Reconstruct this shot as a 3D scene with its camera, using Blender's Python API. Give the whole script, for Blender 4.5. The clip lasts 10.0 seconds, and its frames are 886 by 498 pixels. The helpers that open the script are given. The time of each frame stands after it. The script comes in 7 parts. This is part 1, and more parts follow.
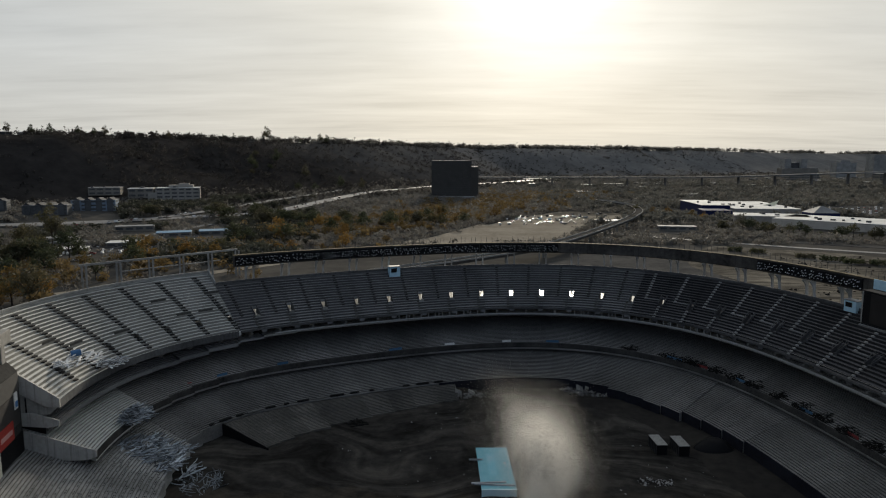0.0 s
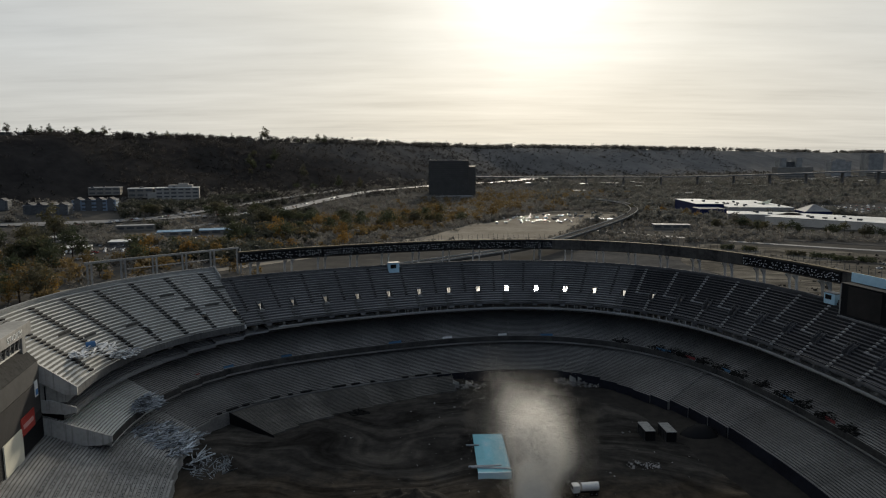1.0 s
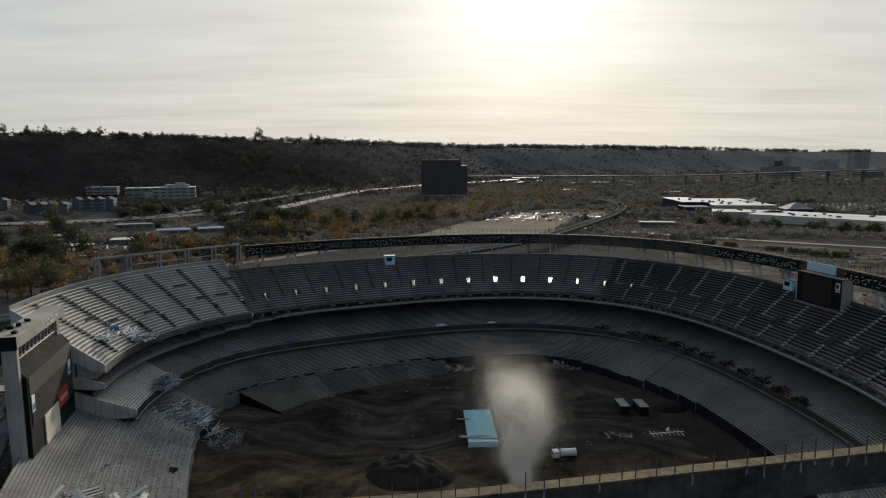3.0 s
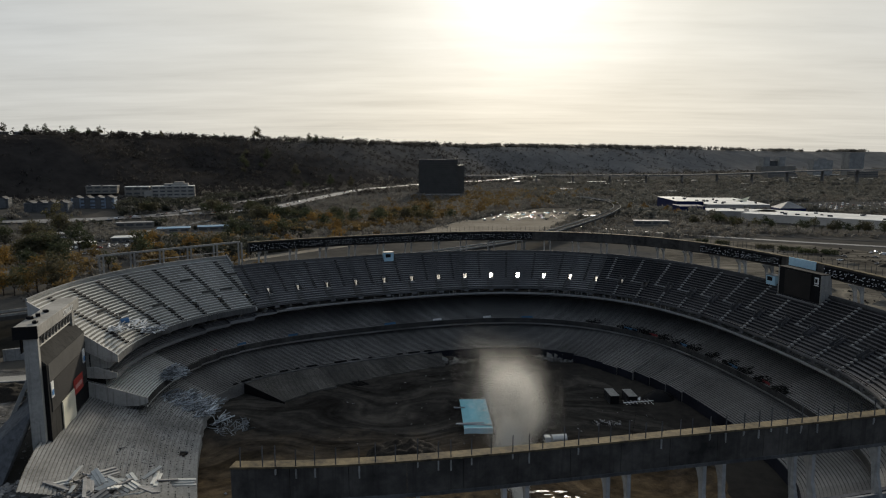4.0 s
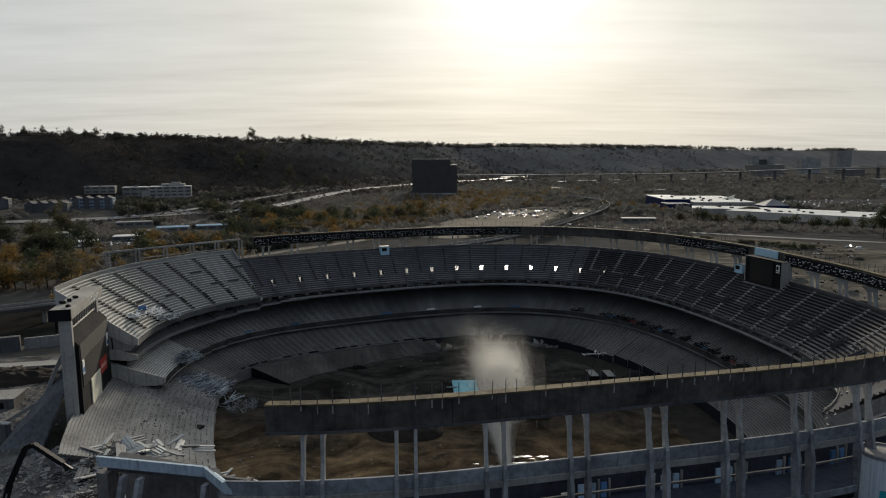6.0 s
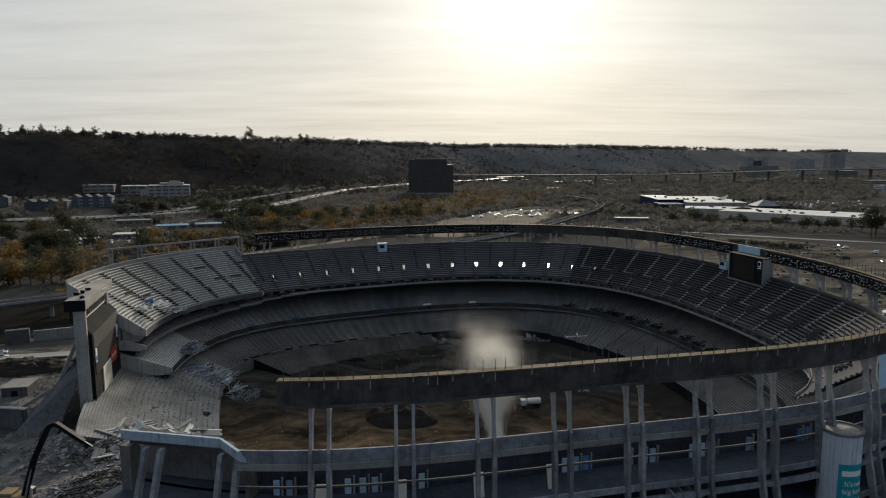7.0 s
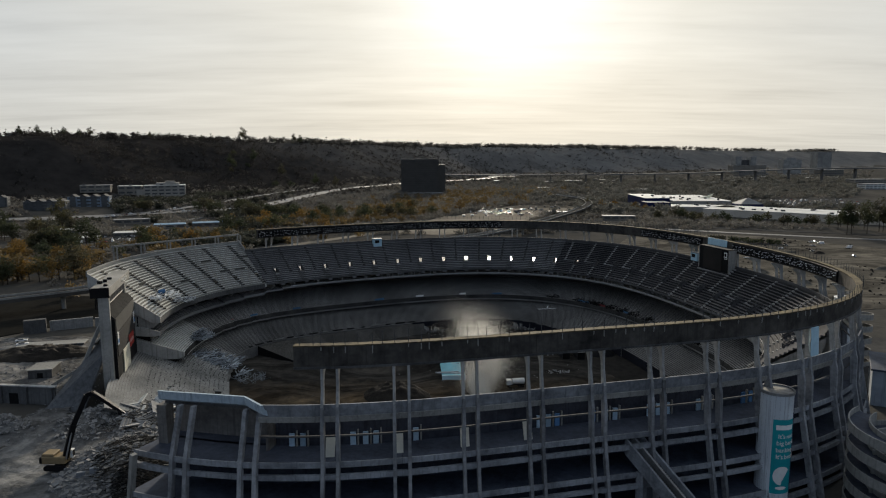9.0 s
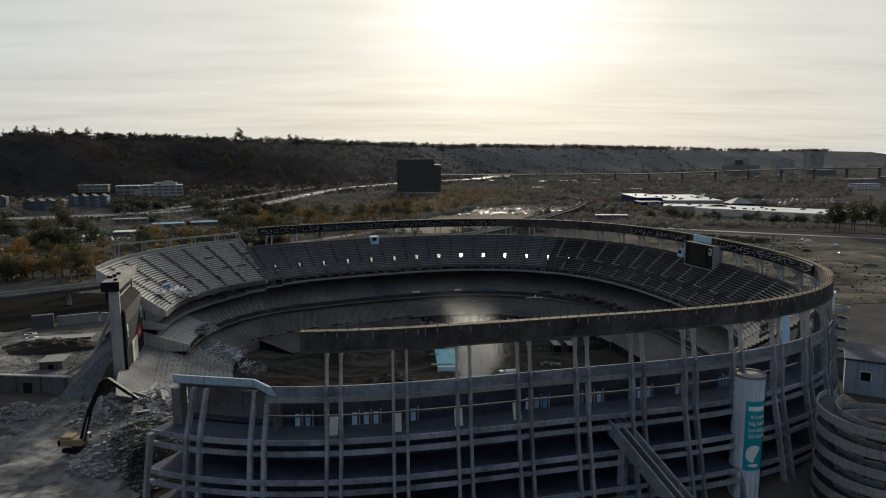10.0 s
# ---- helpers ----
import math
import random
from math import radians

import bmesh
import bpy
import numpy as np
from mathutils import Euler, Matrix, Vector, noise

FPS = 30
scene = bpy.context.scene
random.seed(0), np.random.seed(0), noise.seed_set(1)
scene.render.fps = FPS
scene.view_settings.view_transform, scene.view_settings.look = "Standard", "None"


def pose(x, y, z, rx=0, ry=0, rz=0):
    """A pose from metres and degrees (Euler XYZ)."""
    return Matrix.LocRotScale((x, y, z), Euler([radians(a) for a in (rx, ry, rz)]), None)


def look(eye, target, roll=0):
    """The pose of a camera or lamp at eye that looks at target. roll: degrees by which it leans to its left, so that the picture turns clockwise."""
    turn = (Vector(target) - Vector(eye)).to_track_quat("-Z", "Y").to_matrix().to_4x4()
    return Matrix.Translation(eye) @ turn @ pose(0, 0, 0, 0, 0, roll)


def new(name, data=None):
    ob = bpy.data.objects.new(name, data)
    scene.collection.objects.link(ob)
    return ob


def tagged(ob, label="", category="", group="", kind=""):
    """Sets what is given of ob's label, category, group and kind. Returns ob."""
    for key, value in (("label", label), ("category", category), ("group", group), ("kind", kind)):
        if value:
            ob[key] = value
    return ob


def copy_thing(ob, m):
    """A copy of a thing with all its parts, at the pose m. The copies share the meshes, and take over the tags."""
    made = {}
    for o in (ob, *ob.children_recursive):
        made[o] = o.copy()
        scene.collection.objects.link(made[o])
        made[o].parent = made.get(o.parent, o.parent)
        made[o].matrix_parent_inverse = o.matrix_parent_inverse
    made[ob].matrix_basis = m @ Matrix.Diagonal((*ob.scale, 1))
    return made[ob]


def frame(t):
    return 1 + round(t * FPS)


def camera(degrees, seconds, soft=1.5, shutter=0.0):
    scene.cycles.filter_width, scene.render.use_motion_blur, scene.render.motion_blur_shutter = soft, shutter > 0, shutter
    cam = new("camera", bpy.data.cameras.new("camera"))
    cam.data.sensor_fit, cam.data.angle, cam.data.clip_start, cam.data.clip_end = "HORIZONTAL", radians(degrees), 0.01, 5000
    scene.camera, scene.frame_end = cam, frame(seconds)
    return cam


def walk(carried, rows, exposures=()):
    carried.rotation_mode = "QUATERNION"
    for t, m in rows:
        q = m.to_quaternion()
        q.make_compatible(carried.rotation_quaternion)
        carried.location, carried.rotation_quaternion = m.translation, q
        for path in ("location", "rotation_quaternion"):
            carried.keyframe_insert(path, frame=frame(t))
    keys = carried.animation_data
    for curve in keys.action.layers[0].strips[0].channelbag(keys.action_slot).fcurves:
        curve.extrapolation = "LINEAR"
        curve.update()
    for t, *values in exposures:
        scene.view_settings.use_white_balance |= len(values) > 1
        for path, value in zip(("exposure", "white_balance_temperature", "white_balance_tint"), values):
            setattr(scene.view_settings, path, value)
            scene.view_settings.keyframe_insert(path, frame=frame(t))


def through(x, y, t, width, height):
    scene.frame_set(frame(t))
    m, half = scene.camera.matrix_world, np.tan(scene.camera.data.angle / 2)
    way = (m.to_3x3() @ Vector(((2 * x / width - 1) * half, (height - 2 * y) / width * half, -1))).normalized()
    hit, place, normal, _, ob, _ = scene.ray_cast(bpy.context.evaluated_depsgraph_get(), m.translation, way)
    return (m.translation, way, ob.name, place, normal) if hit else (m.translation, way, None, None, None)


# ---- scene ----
# ---- camera ----
cam = camera(67.4, 10.0, soft=1.15)
PATH = [
    (0, (-0.359, -167.806, 79.873), (-0.405, -165.825, 79.604), -0.1),
    (0.5, (-0.336, -172.513, 79.859), (-0.379, -170.531, 79.59), -0.1),
    (1, (-0.298, -177.307, 79.846), (-0.336, -175.326, 79.576), -0.2),
    (1.5, (-0.283, -182.26, 79.829), (-0.316, -180.278, 79.559), -0.2),
    (2, (-0.188, -187.33, 79.789), (-0.216, -185.349, 79.518), -0.2),
    (2.5, (-0.067, -192.434, 79.768), (-0.089, -190.452, 79.497), -0.2),
    (3.8, (-0.028, -205.435, 79.929), (-0.035, -203.454, 79.657), -0.3),
    (4, (0.021, -207.386, 79.928), (0.014, -205.405, 79.655), -0.2),
    (4.5, (0.169, -212.26, 79.84), (0.166, -210.279, 79.566), -0.2),
    (5, (0.255, -217.228, 79.7), (0.255, -215.247, 79.426), -0.3),
    (5.5, (0.29, -222.22, 79.647), (0.296, -220.239, 79.373), -0.3),
    (6.8, (0.326, -235.63, 79.481), (0.35, -233.648, 79.21), -0.4),
    (7, (0.339, -237.713, 79.478), (0.363, -235.732, 79.205), -0.2),
    (7.5, (0.376, -242.906, 79.485), (0.406, -240.925, 79.211), -0.2),
    (8, (0.468, -248.086, 79.505), (0.503, -246.105, 79.231), -0.3),
    (8.5, (0.492, -253.337, 79.484), (0.532, -251.356, 79.21), -0.3),
    (9, (0.457, -258.68, 79.415), (0.504, -256.699, 79.142), -0.3),
    (9.5, (0.382, -264.055, 79.379), (0.436, -262.075, 79.106), -0.3),
    (10, (0.304, -269.441, 79.364), (0.364, -267.46, 79.091), -0.3),
]
walk(cam, [(t, look(e, g, r)) for t, e, g, r in PATH], [(0, 0.0), (5, 0.0), (10, 0.08)])

# ---- sky and sun ----
SUN_AZ, SUN_EL = radians(7.0), radians(16.5)      # azimuth from +y towards +x
SUN_DIR = Vector((math.sin(SUN_AZ) * math.cos(SUN_EL), math.cos(SUN_AZ) * math.cos(SUN_EL), math.sin(SUN_EL)))


class Nodes:
    """Short hand for building a node tree."""

    def __init__(self, tree):
        self.tree = tree
        tree.nodes.clear()

    def add(self, kind, **given):
        node = self.tree.nodes.new(kind)
        for key, value in given.items():
            if key == "op":
                node.operation = value
            elif key == "blend":
                node.data_type, node.blend_type = "RGBA", value
            elif key == "ramp":
                els = node.color_ramp.elements
                while len(els) < len(value):
                    els.new(0.5)
                for el, (place, shade) in zip(els, value):
                    el.position = place
                    el.color = (*shade, 1) if isinstance(shade, tuple) else (shade, shade, shade, 1)
        return node

    def link(self, a, b):
        self.tree.links.new(a, b)

    def math(self, op, a, b=None, clamp=False):
        n = self.add("ShaderNodeMath", op=op)
        n.use_clamp = clamp
        for i, v in enumerate((a, b)):
            if v is None:
                continue
            if isinstance(v, (int, float)):
                n.inputs[i].default_value = v
            else:
                self.link(v, n.inputs[i])
        return n.outputs[0]

    def mix(self, fac, a, b, blend="MIX"):
        n = self.add("ShaderNodeMix", blend=blend)
        for i, v in ((0, fac), (6, a), (7, b)):
            if isinstance(v, (int, float)):
                n.inputs[i].default_value = v
            elif isinstance(v, tuple):
                n.inputs[i].default_value = (*v, 1)
            else:
                self.link(v, n.inputs[i])
        return n.outputs[2]

    def noise(self, vector, scale, detail=4, rough=0.55):
        n = self.add("ShaderNodeTexNoise")
        n.inputs["Scale"].default_value, n.inputs["Detail"].default_value, n.inputs["Roughness"].default_value = scale, detail, rough
        if vector is not None:
            self.link(vector, n.inputs["Vector"])
        return n.outputs["Fac"]

    def ramp(self, fac, stops):
        n = self.add("ShaderNodeValToRGB", ramp=stops)
        self.link(fac, n.inputs[0])
        return n.outputs[0]

    def stretch(self, vector, sx, sy, sz):
        n = self.add("ShaderNodeMapping")
        n.inputs["Scale"].default_value = (sx, sy, sz)
        self.link(vector, n.inputs["Vector"])
        return n.outputs[0]


world = bpy.data.worlds.new("veiled_sky")
scene.world = world
world.use_nodes = True
w = Nodes(world.node_tree)
coord = w.add("ShaderNodeTexCoord").outputs["Generated"]
sky = w.add("ShaderNodeTexSky")
sky.sky_type, sky.sun_disc, sky.sun_elevation, sky.sun_rotation = "NISHITA", False, SUN_EL, SUN_AZ
sky.dust_density = 4.0
dot = w.add("ShaderNodeVectorMath", op="DOT_PRODUCT")
w.link(coord, dot.inputs[0])
dot.inputs[1].default_value = SUN_DIR
facing = w.math("MULTIPLY_ADD", dot.outputs["Value"], 0.5)
facing.node.inputs[2].default_value = 0.5                      # 1 towards the sun, 0 away
veil = w.ramp(facing, [(0.0, (0.185, 0.25, 0.365)), (0.45, (0.27, 0.325, 0.40)), (0.72, (0.425, 0.46, 0.488)), (0.90, (0.615, 0.63, 0.62)), (0.962, (0.70, 0.693, 0.645)), (0.984, (0.785, 0.77, 0.70)), (0.995, (0.93, 0.915, 0.84)), (1.0, (1.35, 1.32, 1.24))])
# long streaks of high cloud: the view direction flattened onto a cloud layer
xyz = w.add("ShaderNodeSeparateXYZ")
w.link(coord, xyz.inputs[0])
up = w.math("MAXIMUM", xyz.outputs[2], 0.0)
high = w.math("ADD", up, 0.06)
flat = w.add("ShaderNodeCombineXYZ")
w.link(w.math("DIVIDE", xyz.outputs[0], high), flat.inputs[0])
w.link(w.math("DIVIDE", xyz.outputs[1], high), flat.inputs[1])
streak = w.noise(w.stretch(flat.outputs[0], 0.30, 0.75, 1.0), 0.8, 6, 0.55)
streak2 = w.noise(w.stretch(flat.outputs[0], 0.5, 1.6, 1.0), 1.7, 6, 0.6)
cloud = w.math("ADD", w.math("MULTIPLY", streak, 0.65), w.math("MULTIPLY", streak2, 0.35))
shade = w.ramp(cloud, [(0.34, 0.84), (0.45, 0.95), (0.52, 1.0), (0.62, 1.08)])
veil = w.mix(1.0, veil, shade, "MULTIPLY")
# warm haze low over the horizon
low = w.ramp(up, [(0.0, 1.0), (0.05, 0.75), (0.16, 0.0)])
warm = w.mix(1.0, veil, (1.02, 0.975, 0.91), "MULTIPLY")
veil = w.mix(low, veil, warm)
both = w.mix(1.0, veil, w.mix(1.0, sky.outputs[0], (0.0018, 0.0018, 0.0018), "MULTIPLY"), "ADD")
bg = w.add("ShaderNodeBackground")
w.link(both, bg.inputs["Color"])
bg.inputs["Strength"].default_value = 1.0
w.link(bg.outputs[0], w.add("ShaderNodeOutputWorld").inputs["Surface"])

sun = new("sun", bpy.data.lights.new("sun", "SUN"))
sun.data.energy, sun.data.angle, sun.data.color = 4.6, radians(5.0), (1.0, 0.90, 0.74)
sun.matrix_world = look(SUN_DIR * 500, (0, 0, 0))

# ---- materials ----
MATERIALS = {}


def paint(name, base, dark=None, rough=0.85, fine=1.5, coarse=0.08, relief=0.15, metal=0.0, streaks=False, random_tint=0.0, spec=0.06, tracks=None, far=None, piece_tint=0.0):
    """A worn surface: two scales of noise between base and dark, small bumps, and drips on upright faces if streaks."""
    if name in MATERIALS:
        return MATERIALS[name]
    m = bpy.data.materials.new(name)
    m.use_nodes = True
    n = Nodes(m.node_tree)
    at = n.add("ShaderNodeTexCoord").outputs["Object"]
    if dark is None:
        dark = tuple(0.62 * c for c in base)
    big, small = n.noise(at, coarse, 5, 0.6), n.noise(at, fine, 6, 0.65)
    blend = n.math("ADD", n.math("MULTIPLY", big, 0.6), n.math("MULTIPLY", small, 0.4))
    fac = n.ramp(blend, [(0.36, 0.0), (0.62, 1.0)])
    colour = n.mix(fac, dark, base)
    if streaks:
        drip = n.noise(n.stretch(at, 1.6, 1.6, 0.06), 0.9, 4, 0.6)
        colour = n.mix(n.ramp(drip, [(0.52, 0.0), (0.72, 0.7)]), colour, tuple(0.35 * c for c in base))
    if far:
        # a second pair of tones takes over northwards; on HILL it imitates haze
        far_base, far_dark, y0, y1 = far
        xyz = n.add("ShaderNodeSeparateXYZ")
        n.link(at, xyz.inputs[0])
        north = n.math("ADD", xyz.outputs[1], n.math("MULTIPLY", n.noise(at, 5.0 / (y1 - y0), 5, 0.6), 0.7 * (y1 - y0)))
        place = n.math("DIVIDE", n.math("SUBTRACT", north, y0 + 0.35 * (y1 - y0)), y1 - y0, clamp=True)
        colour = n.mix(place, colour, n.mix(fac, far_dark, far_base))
    if tracks:
        # wheel tracks: long bent streaks, rough and smooth by turns
        bend = n.add("ShaderNodeTexNoise")
        bend.inputs["Scale"].default_value = 0.012
        n.link(at, bend.inputs["Vector"])
        moved = n.add("ShaderNodeVectorMath", op="MULTIPLY_ADD")
        n.link(bend.outputs["Color"], moved.inputs[0])
        moved.inputs[1].default_value = (150, 150, 0)
        n.link(at, moved.inputs[2])
        rut = n.noise(n.stretch(moved.outputs[0], *tracks, 1.0), 1.0, 5, 0.6)
        colour = n.mix(n.ramp(rut, [(0.36, 0.9), (0.56, 0.0)]), colour, n.mix(1.0, colour, (0.38, 0.38, 0.38), "MULTIPLY"))
        colour = n.mix(n.ramp(rut, [(0.56, 0.0), (0.74, 0.8)]), colour, n.mix(1.0, colour, (1.9, 1.85, 1.75), "MULTIPLY"))
    if random_tint:
        info = n.add("ShaderNodeObjectInfo")
        tint = n.ramp(info.outputs["Random"], [(0.0, 1.0 - random_tint), (1.0, 1.0 + random_tint * 0.6)])
        colour = n.mix(1.0, colour, tint, "MULTIPLY")
    if piece_tint:
        piece = n.add("ShaderNodeNewGeometry").outputs["Random Per Island"]
        colour = n.mix(1.0, colour, n.ramp(piece, [(0.0, 1.0 - piece_tint), (1.0, 1.0 + piece_tint * 0.5)]), "MULTIPLY")
    b = n.add("ShaderNodeBsdfPrincipled")
    n.link(colour, b.inputs["Base Color"])
    b.inputs["Metallic"].default_value = metal
    b.inputs["Specular IOR Level"].default_value = spec
    n.link(n.math("ADD", n.math("MULTIPLY", small, 0.2), rough - 0.1), b.inputs["Roughness"])
    bump = n.add("ShaderNodeBump")
    bump.inputs["Strength"].default_value, bump.inputs["Distance"].default_value = relief, 0.25 / fine
    n.link(small, bump.inputs["Height"])
    n.link(bump.outputs[0], b.inputs["Normal"])
    n.link(b.outputs[0], n.add("ShaderNodeOutputMaterial").inputs["Surface"])
    MATERIALS[name] = m
    return m


CONCRETE = paint("weathered_concrete", (0.33, 0.325, 0.305), (0.18, 0.178, 0.17), fine=1.2, coarse=0.06, streaks=True, random_tint=0.10)
CONCRETE_DARK = paint("soiled_concrete", (0.12, 0.12, 0.12), (0.05, 0.05, 0.052), fine=1.0, coarse=0.07, streaks=True, random_tint=0.15)
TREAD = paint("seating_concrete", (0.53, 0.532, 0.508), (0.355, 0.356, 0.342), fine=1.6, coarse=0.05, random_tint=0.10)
# Darker copies of the seating concrete: shade of middle and east sections painted in
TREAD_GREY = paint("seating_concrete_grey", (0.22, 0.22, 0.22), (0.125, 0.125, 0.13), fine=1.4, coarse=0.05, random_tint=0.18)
TREAD_DARK = paint("shaded_seating_concrete", (0.106, 0.104, 0.108), (0.050, 0.050, 0.053), fine=1.3, coarse=0.06, random_tint=0.25)
BOWL = paint("bowl_concrete", (0.20, 0.196, 0.19), (0.10, 0.098, 0.096), fine=1.5, coarse=0.05, random_tint=0.14)
RING_FACE = paint("ring_face_concrete", (0.095, 0.088, 0.08), (0.024, 0.023, 0.022), fine=0.5, coarse=0.12, streaks=True)
RING_TOP = paint("ring_walkway_rust", (0.165, 0.132, 0.078), (0.030, 0.026, 0.021), fine=1.1, coarse=0.2)
COLUMN = paint("column_concrete", (0.41, 0.405, 0.39), (0.20, 0.20, 0.196), fine=1.2, coarse=0.09, streaks=True, random_tint=0.15)
# South: clay with sunlight put into the tone; north: darker soil
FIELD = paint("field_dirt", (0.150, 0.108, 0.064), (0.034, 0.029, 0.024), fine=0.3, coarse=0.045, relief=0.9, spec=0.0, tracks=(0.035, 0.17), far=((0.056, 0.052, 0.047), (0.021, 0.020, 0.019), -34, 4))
# GROUND, SAND and HILL's far tones are raised: haze put into the colour
GROUND = paint("valley_ground", (0.088, 0.083, 0.075), (0.046, 0.044, 0.041), fine=0.06, coarse=0.006, relief=0.3, spec=0.0)
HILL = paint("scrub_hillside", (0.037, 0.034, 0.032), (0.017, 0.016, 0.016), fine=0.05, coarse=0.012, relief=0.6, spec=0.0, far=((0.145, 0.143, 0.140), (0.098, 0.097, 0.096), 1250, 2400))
ASPHALT = paint("asphalt", (0.085, 0.082, 0.078), (0.040, 0.040, 0.040), fine=0.2, coarse=0.03, rough=0.9, spec=0.0)
SAND = paint("pale_dirt_lot", (0.26, 0.235, 0.195), (0.15, 0.132, 0.108), fine=0.2, coarse=0.02, spec=0.0)
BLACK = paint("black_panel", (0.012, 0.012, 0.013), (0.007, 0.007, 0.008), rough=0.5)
STEEL = paint("grey_steel", (0.30, 0.31, 0.32), (0.16, 0.15, 0.14), rough=0.5, metal=0.6, fine=2.0)
BLUE_PALE = paint("pale_blue_paint", (0.42, 0.60, 0.70), (0.30, 0.46, 0.56), rough=0.6, fine=1.0)
TEAL = paint("teal_sheet", (0.22, 0.47, 0.55), (0.13, 0.37, 0.45), rough=0.45, fine=0.4)
WHITE = paint("white_paint", (0.75, 0.75, 0.73), (0.60, 0.60, 0.58), rough=0.5, fine=1.0, random_tint=0.1)
NAVY = paint("navy_cladding", (0.012, 0.020, 0.07), (0.008, 0.013, 0.05), rough=0.45)
DARK_GLASS = paint("dark_tinted_glass", (0.035, 0.034, 0.034), (0.022, 0.022, 0.022), rough=0.22, relief=0.0, spec=0.5)


# ---- mesh helpers ----
def part(name, bm, material, parent=None, label=""):
    """Links a bmesh as one mesh object, under a thing or a part."""
    me = bpy.data.meshes.new(name)
    bm.to_mesh(me)
    bm.free()
    return link_mesh(name, me, material, parent, label)


def link_mesh(name, me, material, parent=None, label=""):
    for m in material if isinstance(material, (list, tuple)) else [material]:
        if not me.materials or len(me.materials) < 8:
            me.materials.append(m)
    ob = new(name, me)
    if parent is not None:
        ob.parent = parent
    if label:
        tagged(ob, label)
    return ob


def solid(name, verts, faces, material, parent=None, label="", smooth=False):
    """One mesh object from vertices and faces that a loop has worked out."""
    me = bpy.data.meshes.new(name)
    me.from_pydata([tuple(v) for v in verts], [], faces)
    me.update()
    if smooth:
        me.polygons.foreach_set("use_smooth", [True] * len(me.polygons))
    return link_mesh(name, me, material, parent, label)


def thing(name, label, category, group="", kind="", at=(0, 0, 0), rz=0.0):
    e = new(name)
    e.matrix_world = pose(*at, 0, 0, rz)
    return tagged(e, label, category, group, kind)


def box(bm, x, y, z, sx, sy, sz, rz=0.0, bevel=0.0, m=None):
    """A box with its centre at x, y and its foot at z; bevelled if asked."""
    mat = Matrix.Translation((x, y, z + sz / 2)) @ Matrix.Rotation(radians(rz), 4, "Z") @ Matrix.Diagonal((sx, sy, sz, 1))
    if m is not None:
        mat = m @ mat
    made = bmesh.ops.create_cube(bm, size=1.0, matrix=mat)
    if bevel:
        edges = list({e for v in made["verts"] for e in v.link_edges})
        bmesh.ops.bevel(bm, geom=edges, offset=bevel, segments=1, affect="EDGES")
    return bm


def beam(bm, a, b, wide, high=None):
    """A bar of rectangular section from a to b."""
    a, b = Vector(a), Vector(b)
    turn = (b - a).to_track_quat("Z", "Y").to_matrix().to_4x4()
    mat = Matrix.Translation((a + b) / 2) @ turn @ Matrix.Diagonal((wide, high or wide, (b - a).length, 1))
    bmesh.ops.create_cube(bm, size=1.0, matrix=mat)
    return bm


def pipe(bm, a, b, r, r2=None, segments=10):
    a, b = Vector(a), Vector(b)
    turn = (b - a).to_track_quat("Z", "Y").to_matrix().to_4x4()
    bmesh.ops.create_cone(bm, cap_ends=True, segments=segments, radius1=r, radius2=r if r2 is None else r2, depth=(b - a).length, matrix=Matrix.Translation((a + b) / 2) @ turn)
    return bm


# ---- the stadium's plan: a rounded square, the line of its light ring ----
CENTRE = Vector((5.0, -3.0))
HARMONICS = (131.98, 1.21, -0.26, 2.58, 2.22, -1.21, -1.13, -2.57, -5.01, -0.99, 0.84)


def ring_radius(a):
    return HARMONICS[0] + sum(HARMONICS[2 * k - 1] * math.cos(k * a) + HARMONICS[2 * k] * math.sin(k * a) for k in range(1, 6))


N_PLAN = 3600
PLAN = [CENTRE + ring_radius(a) * Vector((math.cos(a), math.sin(a))) for a in (-math.pi + i * 2 * math.pi / N_PLAN for i in range(N_PLAN + 1))]
RUN = [0.0]
for i in range(N_PLAN):
    RUN.append(RUN[-1] + (PLAN[i + 1] - PLAN[i]).length)
PERIMETER = RUN[-1]
BAY = 14.245
FIRST = 200.4                                               # one pair of columns stands here


def on_plan(s, d, z=0.0):
    """The point at run s along the ring (anticlockwise from the west), d metres inside it."""
    s %= PERIMETER
    lo = int(np.searchsorted(RUN, s)) % N_PLAN
    p = PLAN[lo]
    ahead, behind = PLAN[(lo + 12) % N_PLAN], PLAN[(lo - 12) % N_PLAN]
    t = (ahead - behind).normalized()
    inward = (Vector((-t.y, t.x)) + (CENTRE - p).normalized()).normalized()
    if lo:
        f = (s - RUN[lo - 1]) / (RUN[lo] - RUN[lo - 1])
        p = PLAN[lo - 1].lerp(PLAN[lo], f)
    q = p + inward * d
    return Vector((q.x, q.y, z))


def run_at(degrees):
    """The run at an angle round the centre."""
    return RUN[round((degrees + 180) % 360 / 360 * N_PLAN)]


def bay_run(k):
    return FIRST + k * BAY


